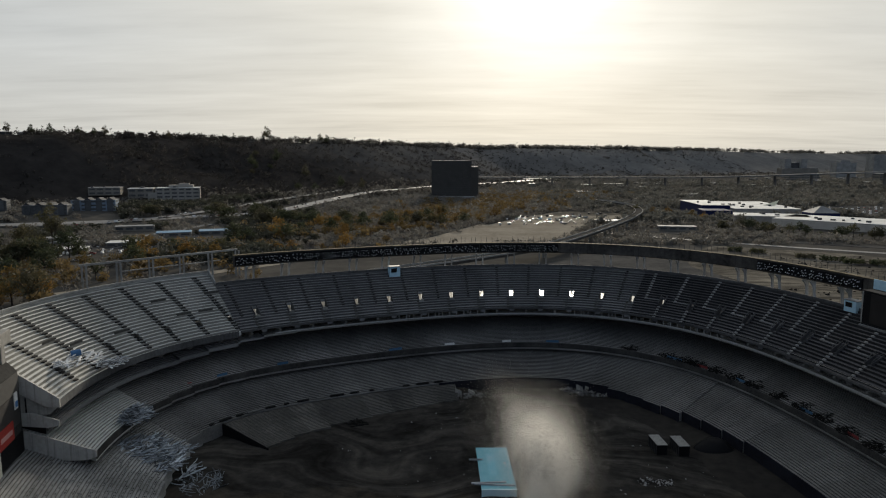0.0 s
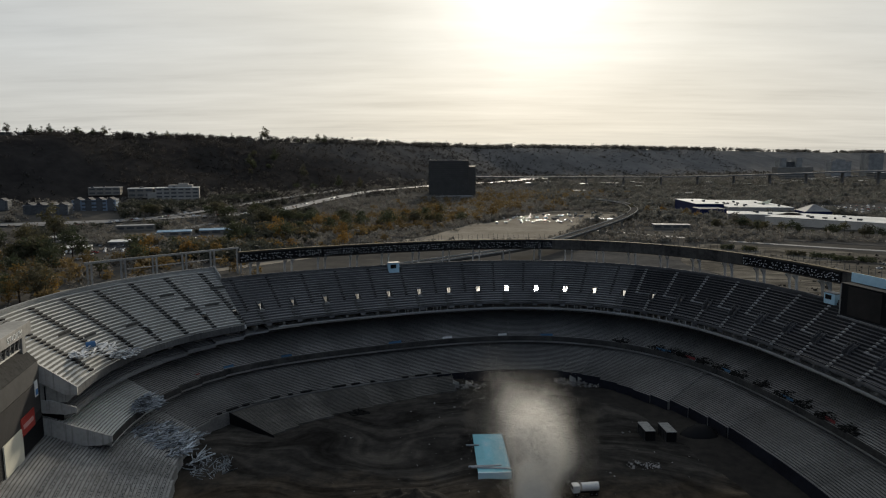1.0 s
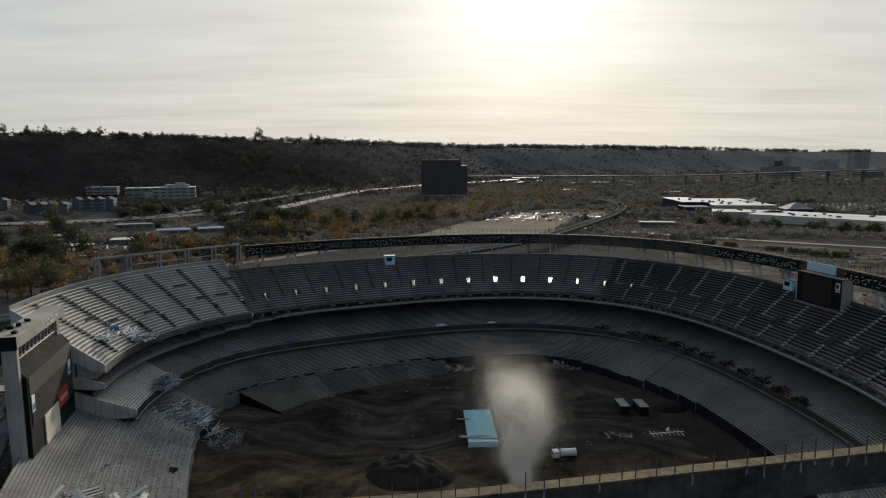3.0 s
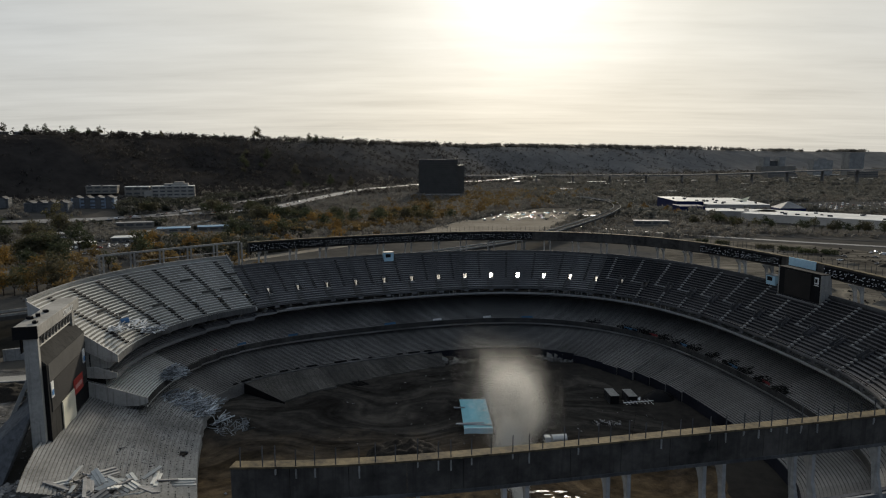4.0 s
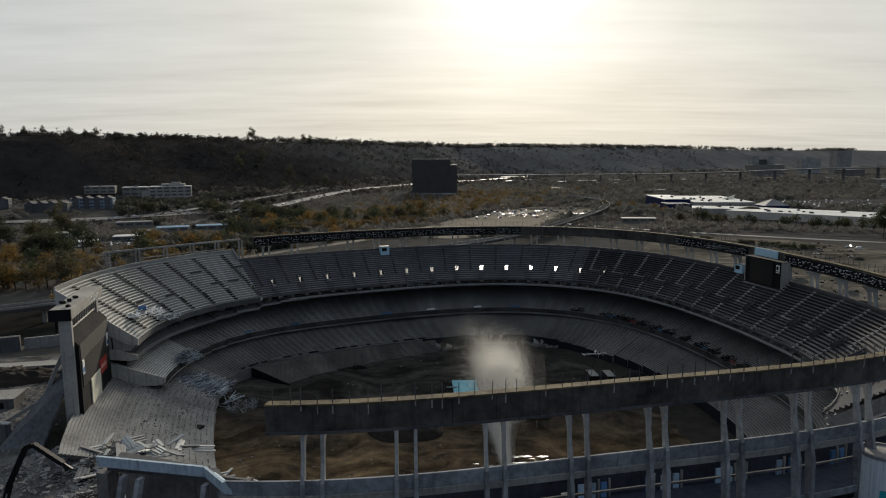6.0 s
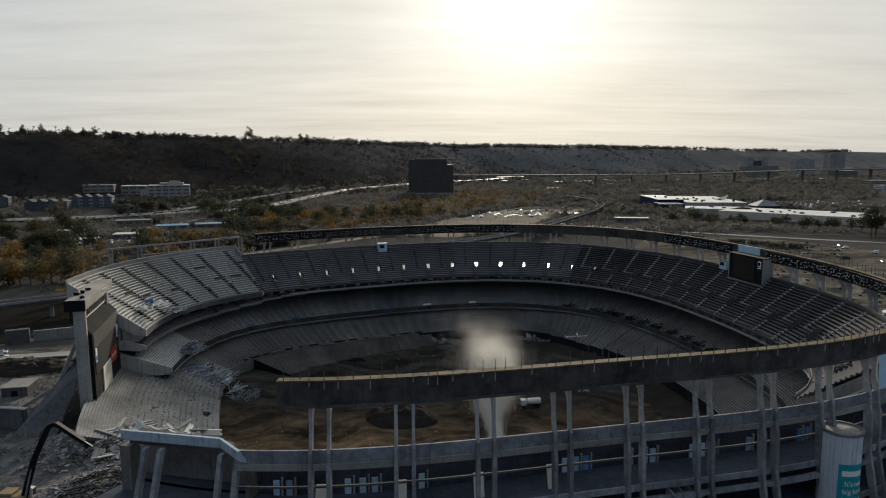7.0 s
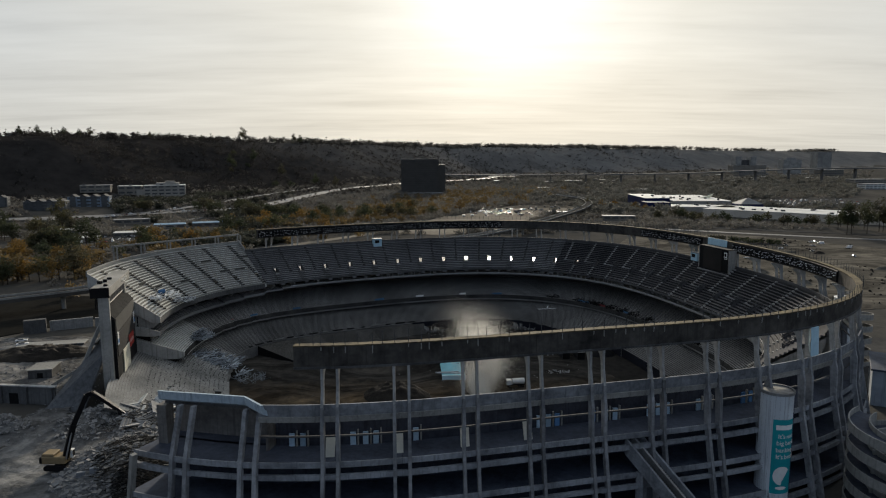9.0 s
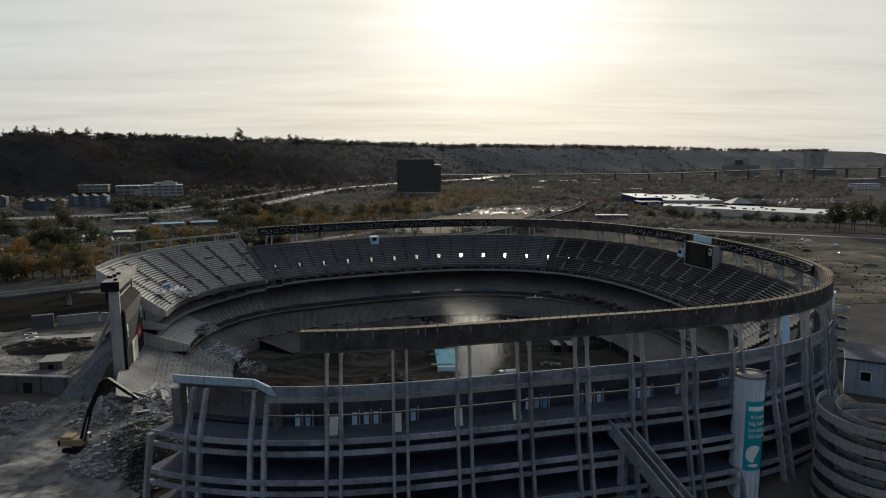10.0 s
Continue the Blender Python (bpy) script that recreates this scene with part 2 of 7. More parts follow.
def sweep(name, profile, s0, s1, material, parent=None, label="", steps=4, smooth=False, shift=None):
    """A closed profile of (inset, height) carried along the plan from s0 to s1. shift(s) may move the inset."""
    n = len(profile)
    verts, faces = [], []
    for i in range(steps + 1):
        s = s0 + (s1 - s0) * i / steps
        for d, z in profile:
            verts.append(on_plan(s, d, z))
    for i in range(steps):
        for j in range(n):
            a, b = i * n + j, i * n + (j + 1) % n
            faces.append((a, a + n, b + n, b))
    faces += [tuple(range(n)), tuple(range(steps * n + n - 1, steps * n - 1, -1))]
    return solid(name, verts, faces, material, parent, label, smooth)


def stepped(d_front, z_front, rows, tread, rise, thick=0.7, fascia=None):
    """The section of a stand: steps on top, a sloping underside. From the front (inside) up to the back."""
    top = []
    for i in range(rows):
        top += [(d_front - i * tread, z_front + i * rise), (d_front - (i + 1) * tread, z_front + i * rise)]
    top.append((d_front - rows * tread, z_front + rows * rise))
    back = [(d_front - rows * tread, z_front + rows * rise - thick), (d_front, z_front - (fascia or thick))]
    return top + back

# ---- ground ----
RIM = [(-2600, -300), (-1300, 420), (-706, 937), (-442, 1356), (33, 2290), (1161, 3010), (2600, 3900), (4800, 4700)]


def rim_distance(x, y):
    """How far a place lies before the mesa's rim (negative: on the mesa)."""
    best, side = 1e9, 1
    for (ax, ay), (bx, by) in zip(RIM, RIM[1:]):
        ux, uy = bx - ax, by - ay
        f = max(0.0, min(1.0, ((x - ax) * ux + (y - ay) * uy) / (ux * ux + uy * uy)))
        dx, dy = x - ax - f * ux, y - ay - f * uy
        dist = math.hypot(dx, dy)
        if dist < best:
            best, side = dist, 1 if ux * dy - uy * dx < 0 else -1
    return best * side


def smooth(a, b, v):
    f = max(0.0, min(1.0, (v - a) / (b - a)))
    return f * f * (3 - 2 * f)


def terrain(x, y):
    if math.hypot(x, y) < 420:
        return -9.0 * smooth(-96, -128, y) * smooth(-75, -40, x) - 9.0 * smooth(-150, -190, y) * (1 - smooth(-75, -40, x))
    d = rim_distance(x, y)
    gully = noise.noise(Vector((x * 0.005, y * 0.005, 3.0))) * 60 + noise.noise(Vector((x * 0.014, y * 0.014, 8.0))) * 30
    d2 = d + gully * smooth(600, 60, d)
    far = smooth(2600, 4300, math.hypot(x, y))
    h = 17 * smooth(560, 300, d) + (103 - 16 * far) * smooth(330, -10, d2) + 6 * smooth(0, -300, d)
    if d < 40:
        h += 3.0 * noise.noise(Vector((x * 0.004, y * 0.004, 1.0)))
    return h


def ground_sheet():
    """One sheet from the stadium's foot to the horizon, in rings that widen outwards."""
    turns, verts, faces = 360, [], []
    factors = [0.905] + [1.0 + 0.03 * k for k in range(6)]
    while factors[-1] * 131 < 4900:
        factors.append(factors[-1] * 1.048)
    for f in factors:
        for k in range(turns):
            a = -math.pi + k * 2 * math.pi / turns
            r = min(f * (ring_radius(a) if f < 2 else 131.98), 4950)
            x, y = CENTRE.x + r * math.cos(a), CENTRE.y + r * math.sin(a)
            verts.append((x, y, terrain(x, y)))
    for j in range(len(factors) - 1):
        for k in range(turns):
            a, b = j * turns + k, j * turns + (k + 1) % turns
            faces.append((a, a + turns, b + turns, b))
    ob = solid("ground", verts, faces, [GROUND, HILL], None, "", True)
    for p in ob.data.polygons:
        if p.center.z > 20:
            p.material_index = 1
    return tagged(ob, "dry valley floor and scrub hillside", "ground", "", "structure")


ground_sheet()

Z_FIELD = -9.7
verts = [(CENTRE.x, CENTRE.y, Z_FIELD)]
RINGS, SPOKES = 46, 150
for ring in range(1, RINGS + 1):
    for k in range(SPOKES):
        a = k * 2 * math.pi / SPOKES
        r = ring / RINGS * (ring_radius(a) * 0.925)
        x, y = CENTRE.x + r * math.cos(a), CENTRE.y + r * math.sin(a)
        z = Z_FIELD + 0.55 * noise.noise(Vector((x * 0.05, y * 0.05, 0))) + 0.35 * noise.noise(Vector((x * 0.17, y * 0.17, 4)))
        verts.append((x, y, z))
faces = [(0, 1 + k, 1 + (k + 1) % SPOKES) for k in range(SPOKES)]
for ring in range(RINGS - 1):
    for k in range(SPOKES):
        a, b = 1 + ring * SPOKES + k, 1 + ring * SPOKES + (k + 1) % SPOKES
        faces.append((a, a + SPOKES, b + SPOKES, b))
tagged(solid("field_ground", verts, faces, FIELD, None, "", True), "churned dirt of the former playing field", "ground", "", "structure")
tagged(sweep("retaining_wall", [(12.0, 0.05), (13.2, 0.05), (13.2, -10.5), (12.0, -10.5)], 0, PERIMETER, CONCRETE_DARK, None, "", 240), "", "wall", "", "structure")

# ---- stands ----
DECK_FROM, DECK_TO = run_at(-41), PERIMETER + 6.4          # the upper tier stands between these runs
LEFT_FROM = run_at(140.5)
FAR_FROM = 551.5


def bays(start, stop):
    """The numbers of the column axes between two runs."""
    return range(math.ceil((start - FIRST) / BAY), math.floor((stop - FIRST) / BAY) + 1)


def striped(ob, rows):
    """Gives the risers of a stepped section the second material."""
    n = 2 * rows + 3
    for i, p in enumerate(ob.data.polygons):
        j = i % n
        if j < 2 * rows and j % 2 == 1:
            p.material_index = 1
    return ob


def stand(name, d, z, rows, tread, rise, thick, fascia, s0, s1, mats, parent, first=0, last=None, steps=4):
    """One section of stepped seating, from row first to row last."""
    last = rows if last is None else last
    prof = stepped(d - first * tread, z + first * rise, last - first, tread, rise, thick, fascia if first == 0 else thick)
    return striped(sweep(name, prof, s0, s1, mats, parent, "", steps), last - first)


UP_D, UP_Z, UP_TREAD, UP_RISE = 24.5, 18.5, 1.0833, 0.80
upper = thing("upper_deck", "steep concrete upper tier stripped of its seats", "grandstand", "", "structure")
WEST_AISLES = [746.5 + 13.75 * j for j in range(8)]
# the ways in through the rows: east, middle and west sections
ways = sorted([525.5 + 14.1 * j for j in range(-13, 2)] + [554.4 + 14.84 * j for j in range(13)] + [q - 2.2 for q in WEST_AISLES[:-1]])
edges = sorted([DECK_FROM, LEFT_FROM, DECK_TO] + ways)
# Risers darker than the treads: shade on the upright faces put into the colour
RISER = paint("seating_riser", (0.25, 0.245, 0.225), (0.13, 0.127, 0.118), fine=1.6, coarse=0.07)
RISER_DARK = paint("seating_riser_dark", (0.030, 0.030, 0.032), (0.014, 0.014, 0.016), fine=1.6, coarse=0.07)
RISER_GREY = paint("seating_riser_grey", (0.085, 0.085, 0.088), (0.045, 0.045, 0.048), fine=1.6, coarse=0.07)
STAIR_PALE = paint("stair_concrete", (0.33, 0.33, 0.325), (0.21, 0.21, 0.205), fine=1.6, coarse=0.1)
# Near-black tone imitates the shade in the gaps of missing stairs
STAIR_BLACK = paint("stair_gap_shade", (0.035, 0.034, 0.033), (0.016, 0.016, 0.016), fine=1.6, coarse=0.1)
STAIR_DARK = paint("stair_dark_concrete", (0.085, 0.083, 0.078), (0.04, 0.04, 0.038), fine=1.6, coarse=0.1)
# Made glossy to mirror the sky, so that the ways in look bright
GLOSSY_FLOOR = paint("glossy_concourse_floor", (0.34, 0.34, 0.32), (0.26, 0.26, 0.24), rough=0.2, relief=0.01, spec=1.0)
for s0, s1 in zip(edges, edges[1:]):
    if s1 - s0 < 0.5:
        continue
    mid = (s0 + s1) / 2
    left, right = mid > LEFT_FROM, mid < FAR_FROM
    rows = 23 if left else 18
    # west sections in the lit tone, middle and east in the shaded ones
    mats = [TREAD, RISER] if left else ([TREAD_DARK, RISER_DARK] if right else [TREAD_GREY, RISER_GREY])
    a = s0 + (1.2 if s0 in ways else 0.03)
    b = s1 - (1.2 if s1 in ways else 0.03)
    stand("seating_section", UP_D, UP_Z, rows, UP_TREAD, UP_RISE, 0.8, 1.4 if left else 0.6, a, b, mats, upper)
for s in ways:
    left, right = s > LEFT_FROM, s < FAR_FROM
    rows = 23 if left else 18
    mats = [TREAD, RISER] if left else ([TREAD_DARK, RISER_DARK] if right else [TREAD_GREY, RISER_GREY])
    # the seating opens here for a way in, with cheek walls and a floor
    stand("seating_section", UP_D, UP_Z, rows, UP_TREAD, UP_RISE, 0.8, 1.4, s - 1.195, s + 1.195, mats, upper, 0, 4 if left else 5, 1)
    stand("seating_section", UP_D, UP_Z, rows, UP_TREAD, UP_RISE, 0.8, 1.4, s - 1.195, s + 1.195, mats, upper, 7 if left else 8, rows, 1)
    for off in (-1.3, 1.1) if not left else ():
        sweep("cheek_wall", [(UP_D - 5 * UP_TREAD, 23.2), (UP_D - 8.6 * UP_TREAD, 25.6), (UP_D - 8.6 * UP_TREAD, 22.0), (UP_D - 5 * UP_TREAD, 22.0)], s + off, s + off + 0.2, TREAD_DARK if right else CONCRETE_DARK, upper, "", 1)
    if not left:
        sweep("passage_floor", [(UP_D - 5 * UP_TREAD, 22.3), (15.5, 22.3), (15.5, 22.0), (UP_D - 5 * UP_TREAD, 22.0)], s - 1.1, s + 1.1, CONCRETE_DARK if right else GLOSSY_FLOOR, upper, "", 1)
# the upper concourse behind the middle sections, open to the outside; added to brighten the ways in
for s0, s1 in zip(edges, edges[1:]):
    if FAR_FROM - 16 < s0 < LEFT_FROM - 8:
        sweep("concourse_slab", [(15.49, 22.3), (1.6, 22.3), (1.6, 21.9), (15.49, 21.9)], s0, s1, GLOSSY_FLOOR, upper, "", 4)


def aisle(s, first, last, material, wide=1.1, lean=0.0):
    """A flight of half-height steps that runs up through the rows."""
    bm = bmesh.new()
    for i in range(first, last):
        d, z = UP_D - i * UP_TREAD, UP_Z + i * UP_RISE
        q = [on_plan(s + lean * (i / 22 - 0.5) + o, dd, zz) for o in (-wide / 2, wide / 2) for dd in (d - UP_TREAD, d - UP_TREAD * (0.5 if wide < 1.5 else 0.12)) for zz in (z + 0.01, z + UP_RISE / 2)]
        vs = [bm.verts.new(v) for v in q]
        for f in ((0, 1, 3, 2), (4, 6, 7, 5), (1, 5, 7, 3), (2, 3, 7, 6), (0, 4, 5, 1)):
            bm.faces.new([vs[j] for j in f])
    bmesh.ops.recalc_face_normals(bm, faces=bm.faces)
    return part("aisle_stair", bm, material, upper)


for s in ways:
    left, right = s > LEFT_FROM, s < FAR_FROM
    if not left:
        aisle(s + (8.7 if right else 0.46 * BAY), 7 if right else 5, 18, STAIR_PALE if right else STAIR_BLACK)
        aisle(s + (0.9 if right else 1.9), 0, 5, STAIR_PALE if right else STAIR_DARK)
    if right:
        # landing that joins the two flights
        row = 7
        z = UP_Z + row * UP_RISE
        sweep("landing", [(UP_D - row * UP_TREAD + 0.1, z + 0.12), (UP_D - row * UP_TREAD - 0.55, z + 0.12), (UP_D - row * UP_TREAD - 0.55, z - 0.2), (UP_D - row * UP_TREAD + 0.1, z - 0.2)], s + 1.4, s + 9.2, TREAD_GREY, upper, "", 3)
    if right:
        # pipe rail round the way in
        bm = bmesh.new()
        for off in (-1.35, 1.35):
            for row in (5, 6.5, 8):
                z = UP_Z + row * UP_RISE
                pipe(bm, on_plan(s + off, UP_D - row * UP_TREAD, z), on_plan(s + off, UP_D - row * UP_TREAD, z + 1.3), 0.09, segments=6)
            pipe(bm, on_plan(s + off, UP_D - 5 * UP_TREAD, UP_Z + 5 * UP_RISE + 1.3), on_plan(s + off, UP_D - 8 * UP_TREAD, UP_Z + 8 * UP_RISE + 1.3), 0.11, segments=6)
        z = UP_Z + 8 * UP_RISE + 1.3
        pipe(bm, on_plan(s - 1.35, UP_D - 8 * UP_TREAD, z), on_plan(s + 1.35, UP_D - 8 * UP_TREAD, z), 0.11, segments=6)
        part("guard_rail", bm, CONCRETE_DARK, upper)
# west aisles: black steps painted as the dark notches of missing stairs
for q in WEST_AISLES:
    if q < DECK_TO - 2.5:
        aisle(q, 1, 22, STAIR_BLACK, 1.7, 6.0)
# cross walks between the rows of the higher west sections
for k, row in ((38.1, 15), (38.55, 9), (39.6, 15), (39.2, 9), (41.2, 8), (42.6, 9), (43.2, 12)):
    s = bay_run(k)
    sweep("cross_wall", [(UP_D - row * UP_TREAD + 0.05, UP_Z + row * UP_RISE), (UP_D - row * UP_TREAD - 0.15, UP_Z + row * UP_RISE), (UP_D - row * UP_TREAD - 0.15, UP_Z + row * UP_RISE + 0.75), (UP_D - row * UP_TREAD + 0.05, UP_Z + row * UP_RISE + 0.75)], s, s + BAY * 0.42, STAIR_DARK, upper, "", 3)
# parapet along the back of the west sections, and the end wall of the step between them
sweep("back_parapet", [(-0.45, 35.6), (-0.95, 35.6), (-0.95, 37.7), (-0.45, 37.7)], LEFT_FROM, DECK_TO, CONCRETE, upper, "", 24)
sweep("end_wall", [(5.0, 31.5), (-0.7, 35.3), (-0.7, 38.2), (5.0, 34.4)], LEFT_FROM - 0.5, LEFT_FROM - 0.05, CONCRETE, upper, "", 1)
sweep("back_parapet", [(4.6, 32.0), (4.2, 32.0), (4.2, 33.7), (4.6, 33.7)], DECK_FROM, LEFT_FROM - 0.6, CONCRETE_DARK, upper, "", 60)
for s0, s1 in zip(edges, edges[1:]):
    if s1 - s0 > 1.0:
        left = s0 >= LEFT_FROM
        sweep("front_rail", [(24.45, 19.55), (24.3, 19.55), (24.3, 19.42), (24.45, 19.42)], s0 + 0.1, s1 - 0.1, STEEL, upper, "", 3)
        sweep("front_fascia", [(24.75, 18.75), (24.52, 18.75), (24.52, 16.6 if left else 18.1), (24.75, 16.6 if left else 18.1)], s0 + 0.02, s1 - 0.02, CONCRETE_DARK, upper, "", 3)
# raking beams under the tier
for s in [(q + r) / 2 for q, r in zip(edges, edges[1:]) if r - q > 8] + [DECK_TO - 0.6, DECK_FROM + 0.6]:
    top = 36.0 if s > LEFT_FROM else 32.0
    back = -0.6 if s > LEFT_FROM else 5.0
    sweep("raker", [(24.3, 17.0), (back, top - 0.7), (back, top - 3.0), (9.0, 17.0), (9.0, 15.0), (22.0, 15.0)], s - 0.45, s + 0.45, CONCRETE, upper, "", 1)

mezz = thing("press_level", "narrow concrete press tier under the upper deck", "grandstand", "", "structure")
loge = thing("loge_deck", "concrete middle tier with broken front rail", "grandstand", "", "structure")
bowl = thing("lower_bowl", "bare concrete lower bowl of long curved steps", "grandstand", "", "structure")
# Navy-black tone of the bowl's front wall
WALL_NAVY = paint("dark_navy_wall", (0.020, 0.021, 0.028), (0.010, 0.010, 0.014), fine=1.0, coarse=0.1)
# Dark soil tone standing in for the shade below the bowl wall
SOIL_SHADE = paint("damp_soil", (0.038, 0.035, 0.031), (0.017, 0.016, 0.016), fine=0.3, coarse=0.05, relief=0.6, spec=0.0)
LOGE = paint("loge_concrete", (0.29, 0.28, 0.268), (0.15, 0.147, 0.142), fine=1.5, coarse=0.05, random_tint=0.2)
# Paler copies for the western bowl: the sunlight on it put into the colour
BOWL_WEST = paint("bowl_concrete_sunlit", (0.335, 0.334, 0.322), (0.14, 0.14, 0.136), fine=1.3, coarse=0.07, random_tint=0.14)
BOWL_WEST_RISER = paint("bowl_riser_sunlit", (0.13, 0.126, 0.118), (0.05, 0.049, 0.047), fine=1.6, coarse=0.05)
BOWL_RISER = paint("bowl_riser", (0.095, 0.092, 0.089), (0.05, 0.049, 0.048), fine=1.6, coarse=0.05)
# Broken tier edge, its tone also darkened for the shadow below it
LIP = paint("torn_tier_edge", (0.07, 0.067, 0.063), (0.020, 0.020, 0.020), fine=1.4, coarse=0.15)
LO_Z, LO_ROWS, LO_RISE = 4.2, 22, 0.34


def loge_front(s):
    """The middle tier reaches further in on the west side."""
    return 28.0 + 4.6 * smooth(run_at(138), run_at(172), s)


for s0, s1 in zip(edges, edges[1:]):
    if s1 - s0 < 0.5:
        continue
    lift = 3.3 * (1 - smooth(run_at(126), run_at(160), (s0 + s1) / 2))
    west = lift < 1.6
    stand("seating_section", 23.8, 12.6 + lift, 5, 0.9, 0.3 if west else 0.12, 0.7, 1.2 if west else 0.7, s0 + 0.03, s1 - 0.03, [CONCRETE if lift > 3 else TREAD_GREY, RISER_GREY], mezz)
    sweep("floor_slab", [(19.2, 13.8 + lift * 0.8), (9.0, 13.8 + lift * 0.8), (9.0, 13.2 + lift * 0.8), (19.2, 13.2 + lift * 0.8)], s0, s1, CONCRETE_DARK, mezz, "", 3)
    # dark back walls carry the shade under the deck in their colour
    sweep("back_wall", [(9.0, 0.0), (8.5, 0.0), (8.5, 20.2), (9.0, 20.2)], s0, s1, CONCRETE_DARK, mezz, "", 3)
    sweep("press_window_wall", [(16.5, 13.85), (16.2, 13.85), (16.2, 19.5), (16.5, 19.5)], s0, s1, BLACK, mezz, "", 3)
    # pale tread tone at the sunlit west end, darker LOGE in the shaded rest
    stand("seating_section", loge_front((s0 + s1) / 2), LO_Z, LO_ROWS, 0.8125, LO_RISE, 1.6, 2.4, s0 + 0.03, s1 - 0.03, [TREAD, RISER] if s0 > run_at(163) else [LOGE, BOWL_RISER], loge)
    f = loge_front((s0 + s1) / 2)
    sweep("front_lip", [(f + 0.4, 4.5), (f + 0.05, 4.5), (f + 0.05, 2.6), (f + 0.4, 2.6)], s0 + 0.02, s1 - 0.02, LIP, loge, "", 3)
PRESS_PALE = paint("pale_press_steel", (0.40, 0.40, 0.385), (0.26, 0.26, 0.25), fine=1.2)
for k in bays(DECK_FROM, DECK_TO):
    for j in range(4):
        s = bay_run(k) + j * BAY / 4
        if not (505 < s < 582 or 626 < s < 672):
            continue
        sweep("press_post", [(24.0, 15.9), (23.75, 15.9), (23.75, 18.1), (24.0, 18.1)], s - 0.17, s + 0.17, PRESS_PALE, mezz, "", 1)
    if DECK_FROM < bay_run(k) < DECK_TO - BAY:
        if bay_run(k) < run_at(128):
            sweep("press_rail", [(24.05, 16.2), (23.8, 16.2), (23.8, 15.75), (24.05, 15.75)], bay_run(k) + 0.03, bay_run(k + 1) - 0.03, PRESS_PALE, mezz, "", 3)
            sweep("press_beam", [(24.2, 18.08), (23.5, 18.08), (23.5, 17.8), (24.2, 17.8)], bay_run(k), bay_run(k + 1), CONCRETE, mezz, "", 3)
        for j in range(2):
            sweep("beam", [(26.0, 2.6), (10.5, 9.2), (10.5, 7.2), (18.0, 2.6), (26.0, 1.8)], bay_run(k) + j * 7 - 0.4, bay_run(k) + j * 7 + 0.4, CONCRETE, loge, "", 1)

# Cut tier ends, paled for the light on their faces
END_PALE = paint("lit_end_concrete", (0.42, 0.41, 0.385), (0.26, 0.255, 0.24), fine=1.0, coarse=0.1, streaks=True)
e0, e1 = DECK_TO - 0.02, DECK_TO + 0.55
sweep("end_girder", [(24.9, 19.3), (24.9, 17.0), (21.5, 17.2), (14.0, 21.6), (3.5, 29.2), (-0.4, 31.6), (-0.4, 37.0)], e0, e1, END_PALE, upper, "", 1)
sweep("end_girder", [(24.4, 13.5), (24.4, 12.1), (21.5, 11.6), (12.0, 12.6), (9.0, 12.6), (9.0, 15.8), (18.0, 15.6)], e0, e1, END_PALE, mezz, "", 1)
sweep("end_girder", [(33.0, 5.0), (33.0, 3.4), (30.5, 2.5), (12.5, 2.5), (12.5, 11.4), (15.0, 11.0), (21.5, 8.9)], e0, e1, END_PALE, loge, "", 1)
# Black panels added for the shade in the voids between the tier ends
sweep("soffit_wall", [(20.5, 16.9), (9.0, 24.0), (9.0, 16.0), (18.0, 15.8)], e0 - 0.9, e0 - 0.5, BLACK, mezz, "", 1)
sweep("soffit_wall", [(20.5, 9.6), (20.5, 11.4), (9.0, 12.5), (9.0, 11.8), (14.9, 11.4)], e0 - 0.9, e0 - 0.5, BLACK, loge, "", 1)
sweep("end_pier", [(22.5, 2.45), (21.3, 2.45), (21.3, -4.5), (22.5, -4.5)], e0 - 0.6, e1, END_PALE, loge, "", 1)
BOWL_FROM, BOWL_TO = run_at(-52), run_at(214) + PERIMETER
BO_Z, BO_RISE = -5.4, 0.31


def bowl_front(s):
    """The bowl widens to the west, where it ran round the corner of the field."""
    return 43.0 + 6.5 * smooth(run_at(152), run_at(190) + PERIMETER, s) + 5.0 * math.exp(-((s - 522) / 34) ** 2)


n = 48
for i in range(n):
    s0, s1 = BOWL_FROM + (BOWL_TO - BOWL_FROM) * i / n, BOWL_FROM + (BOWL_TO - BOWL_FROM) * (i + 1) / n
    west = smooth(run_at(160), run_at(172) + 0, (s0 + s1) / 2)
    d = bowl_front((s0 + s1) / 2)
    more = round((d - 43) / 0.8125)
    rows = 30 + more + (8 if s0 > run_at(178) + 0.0 or s0 > PERIMETER else 0)
    stand("seating_section", 43.0 + more * 0.8125, BO_Z - more * 0.12, rows, 0.8125, BO_RISE, 0.8, 5.5, s0 + 0.03, s1 - 0.03, [BOWL_WEST, BOWL_WEST_RISER] if west > 0.5 else [BOWL, BOWL_RISER], bowl)
    if (s0 + s1) / 2 < run_at(100):
        f = 43.0 + more * 0.8125
        sweep("front_wall", [(f + 0.35, BO_Z - more * 0.12 + 0.05), (f + 0.05, BO_Z - more * 0.12 + 0.05), (f + 0.05, -10.6), (f + 0.35, -10.6)], s0, s1, WALL_NAVY, bowl, "", 3)
# strip laid over the field's edge as the bowl wall's shade
tagged(sweep("damp_soil", [(61.5, -10.2), (57.0, -9.3), (43.6, -9.0), (43.6, -10.8), (61.5, -10.8)], run_at(-38), run_at(72), SOIL_SHADE, None, "", 60), "shaded dark soil below the bowl wall", "soil", "", "structure")
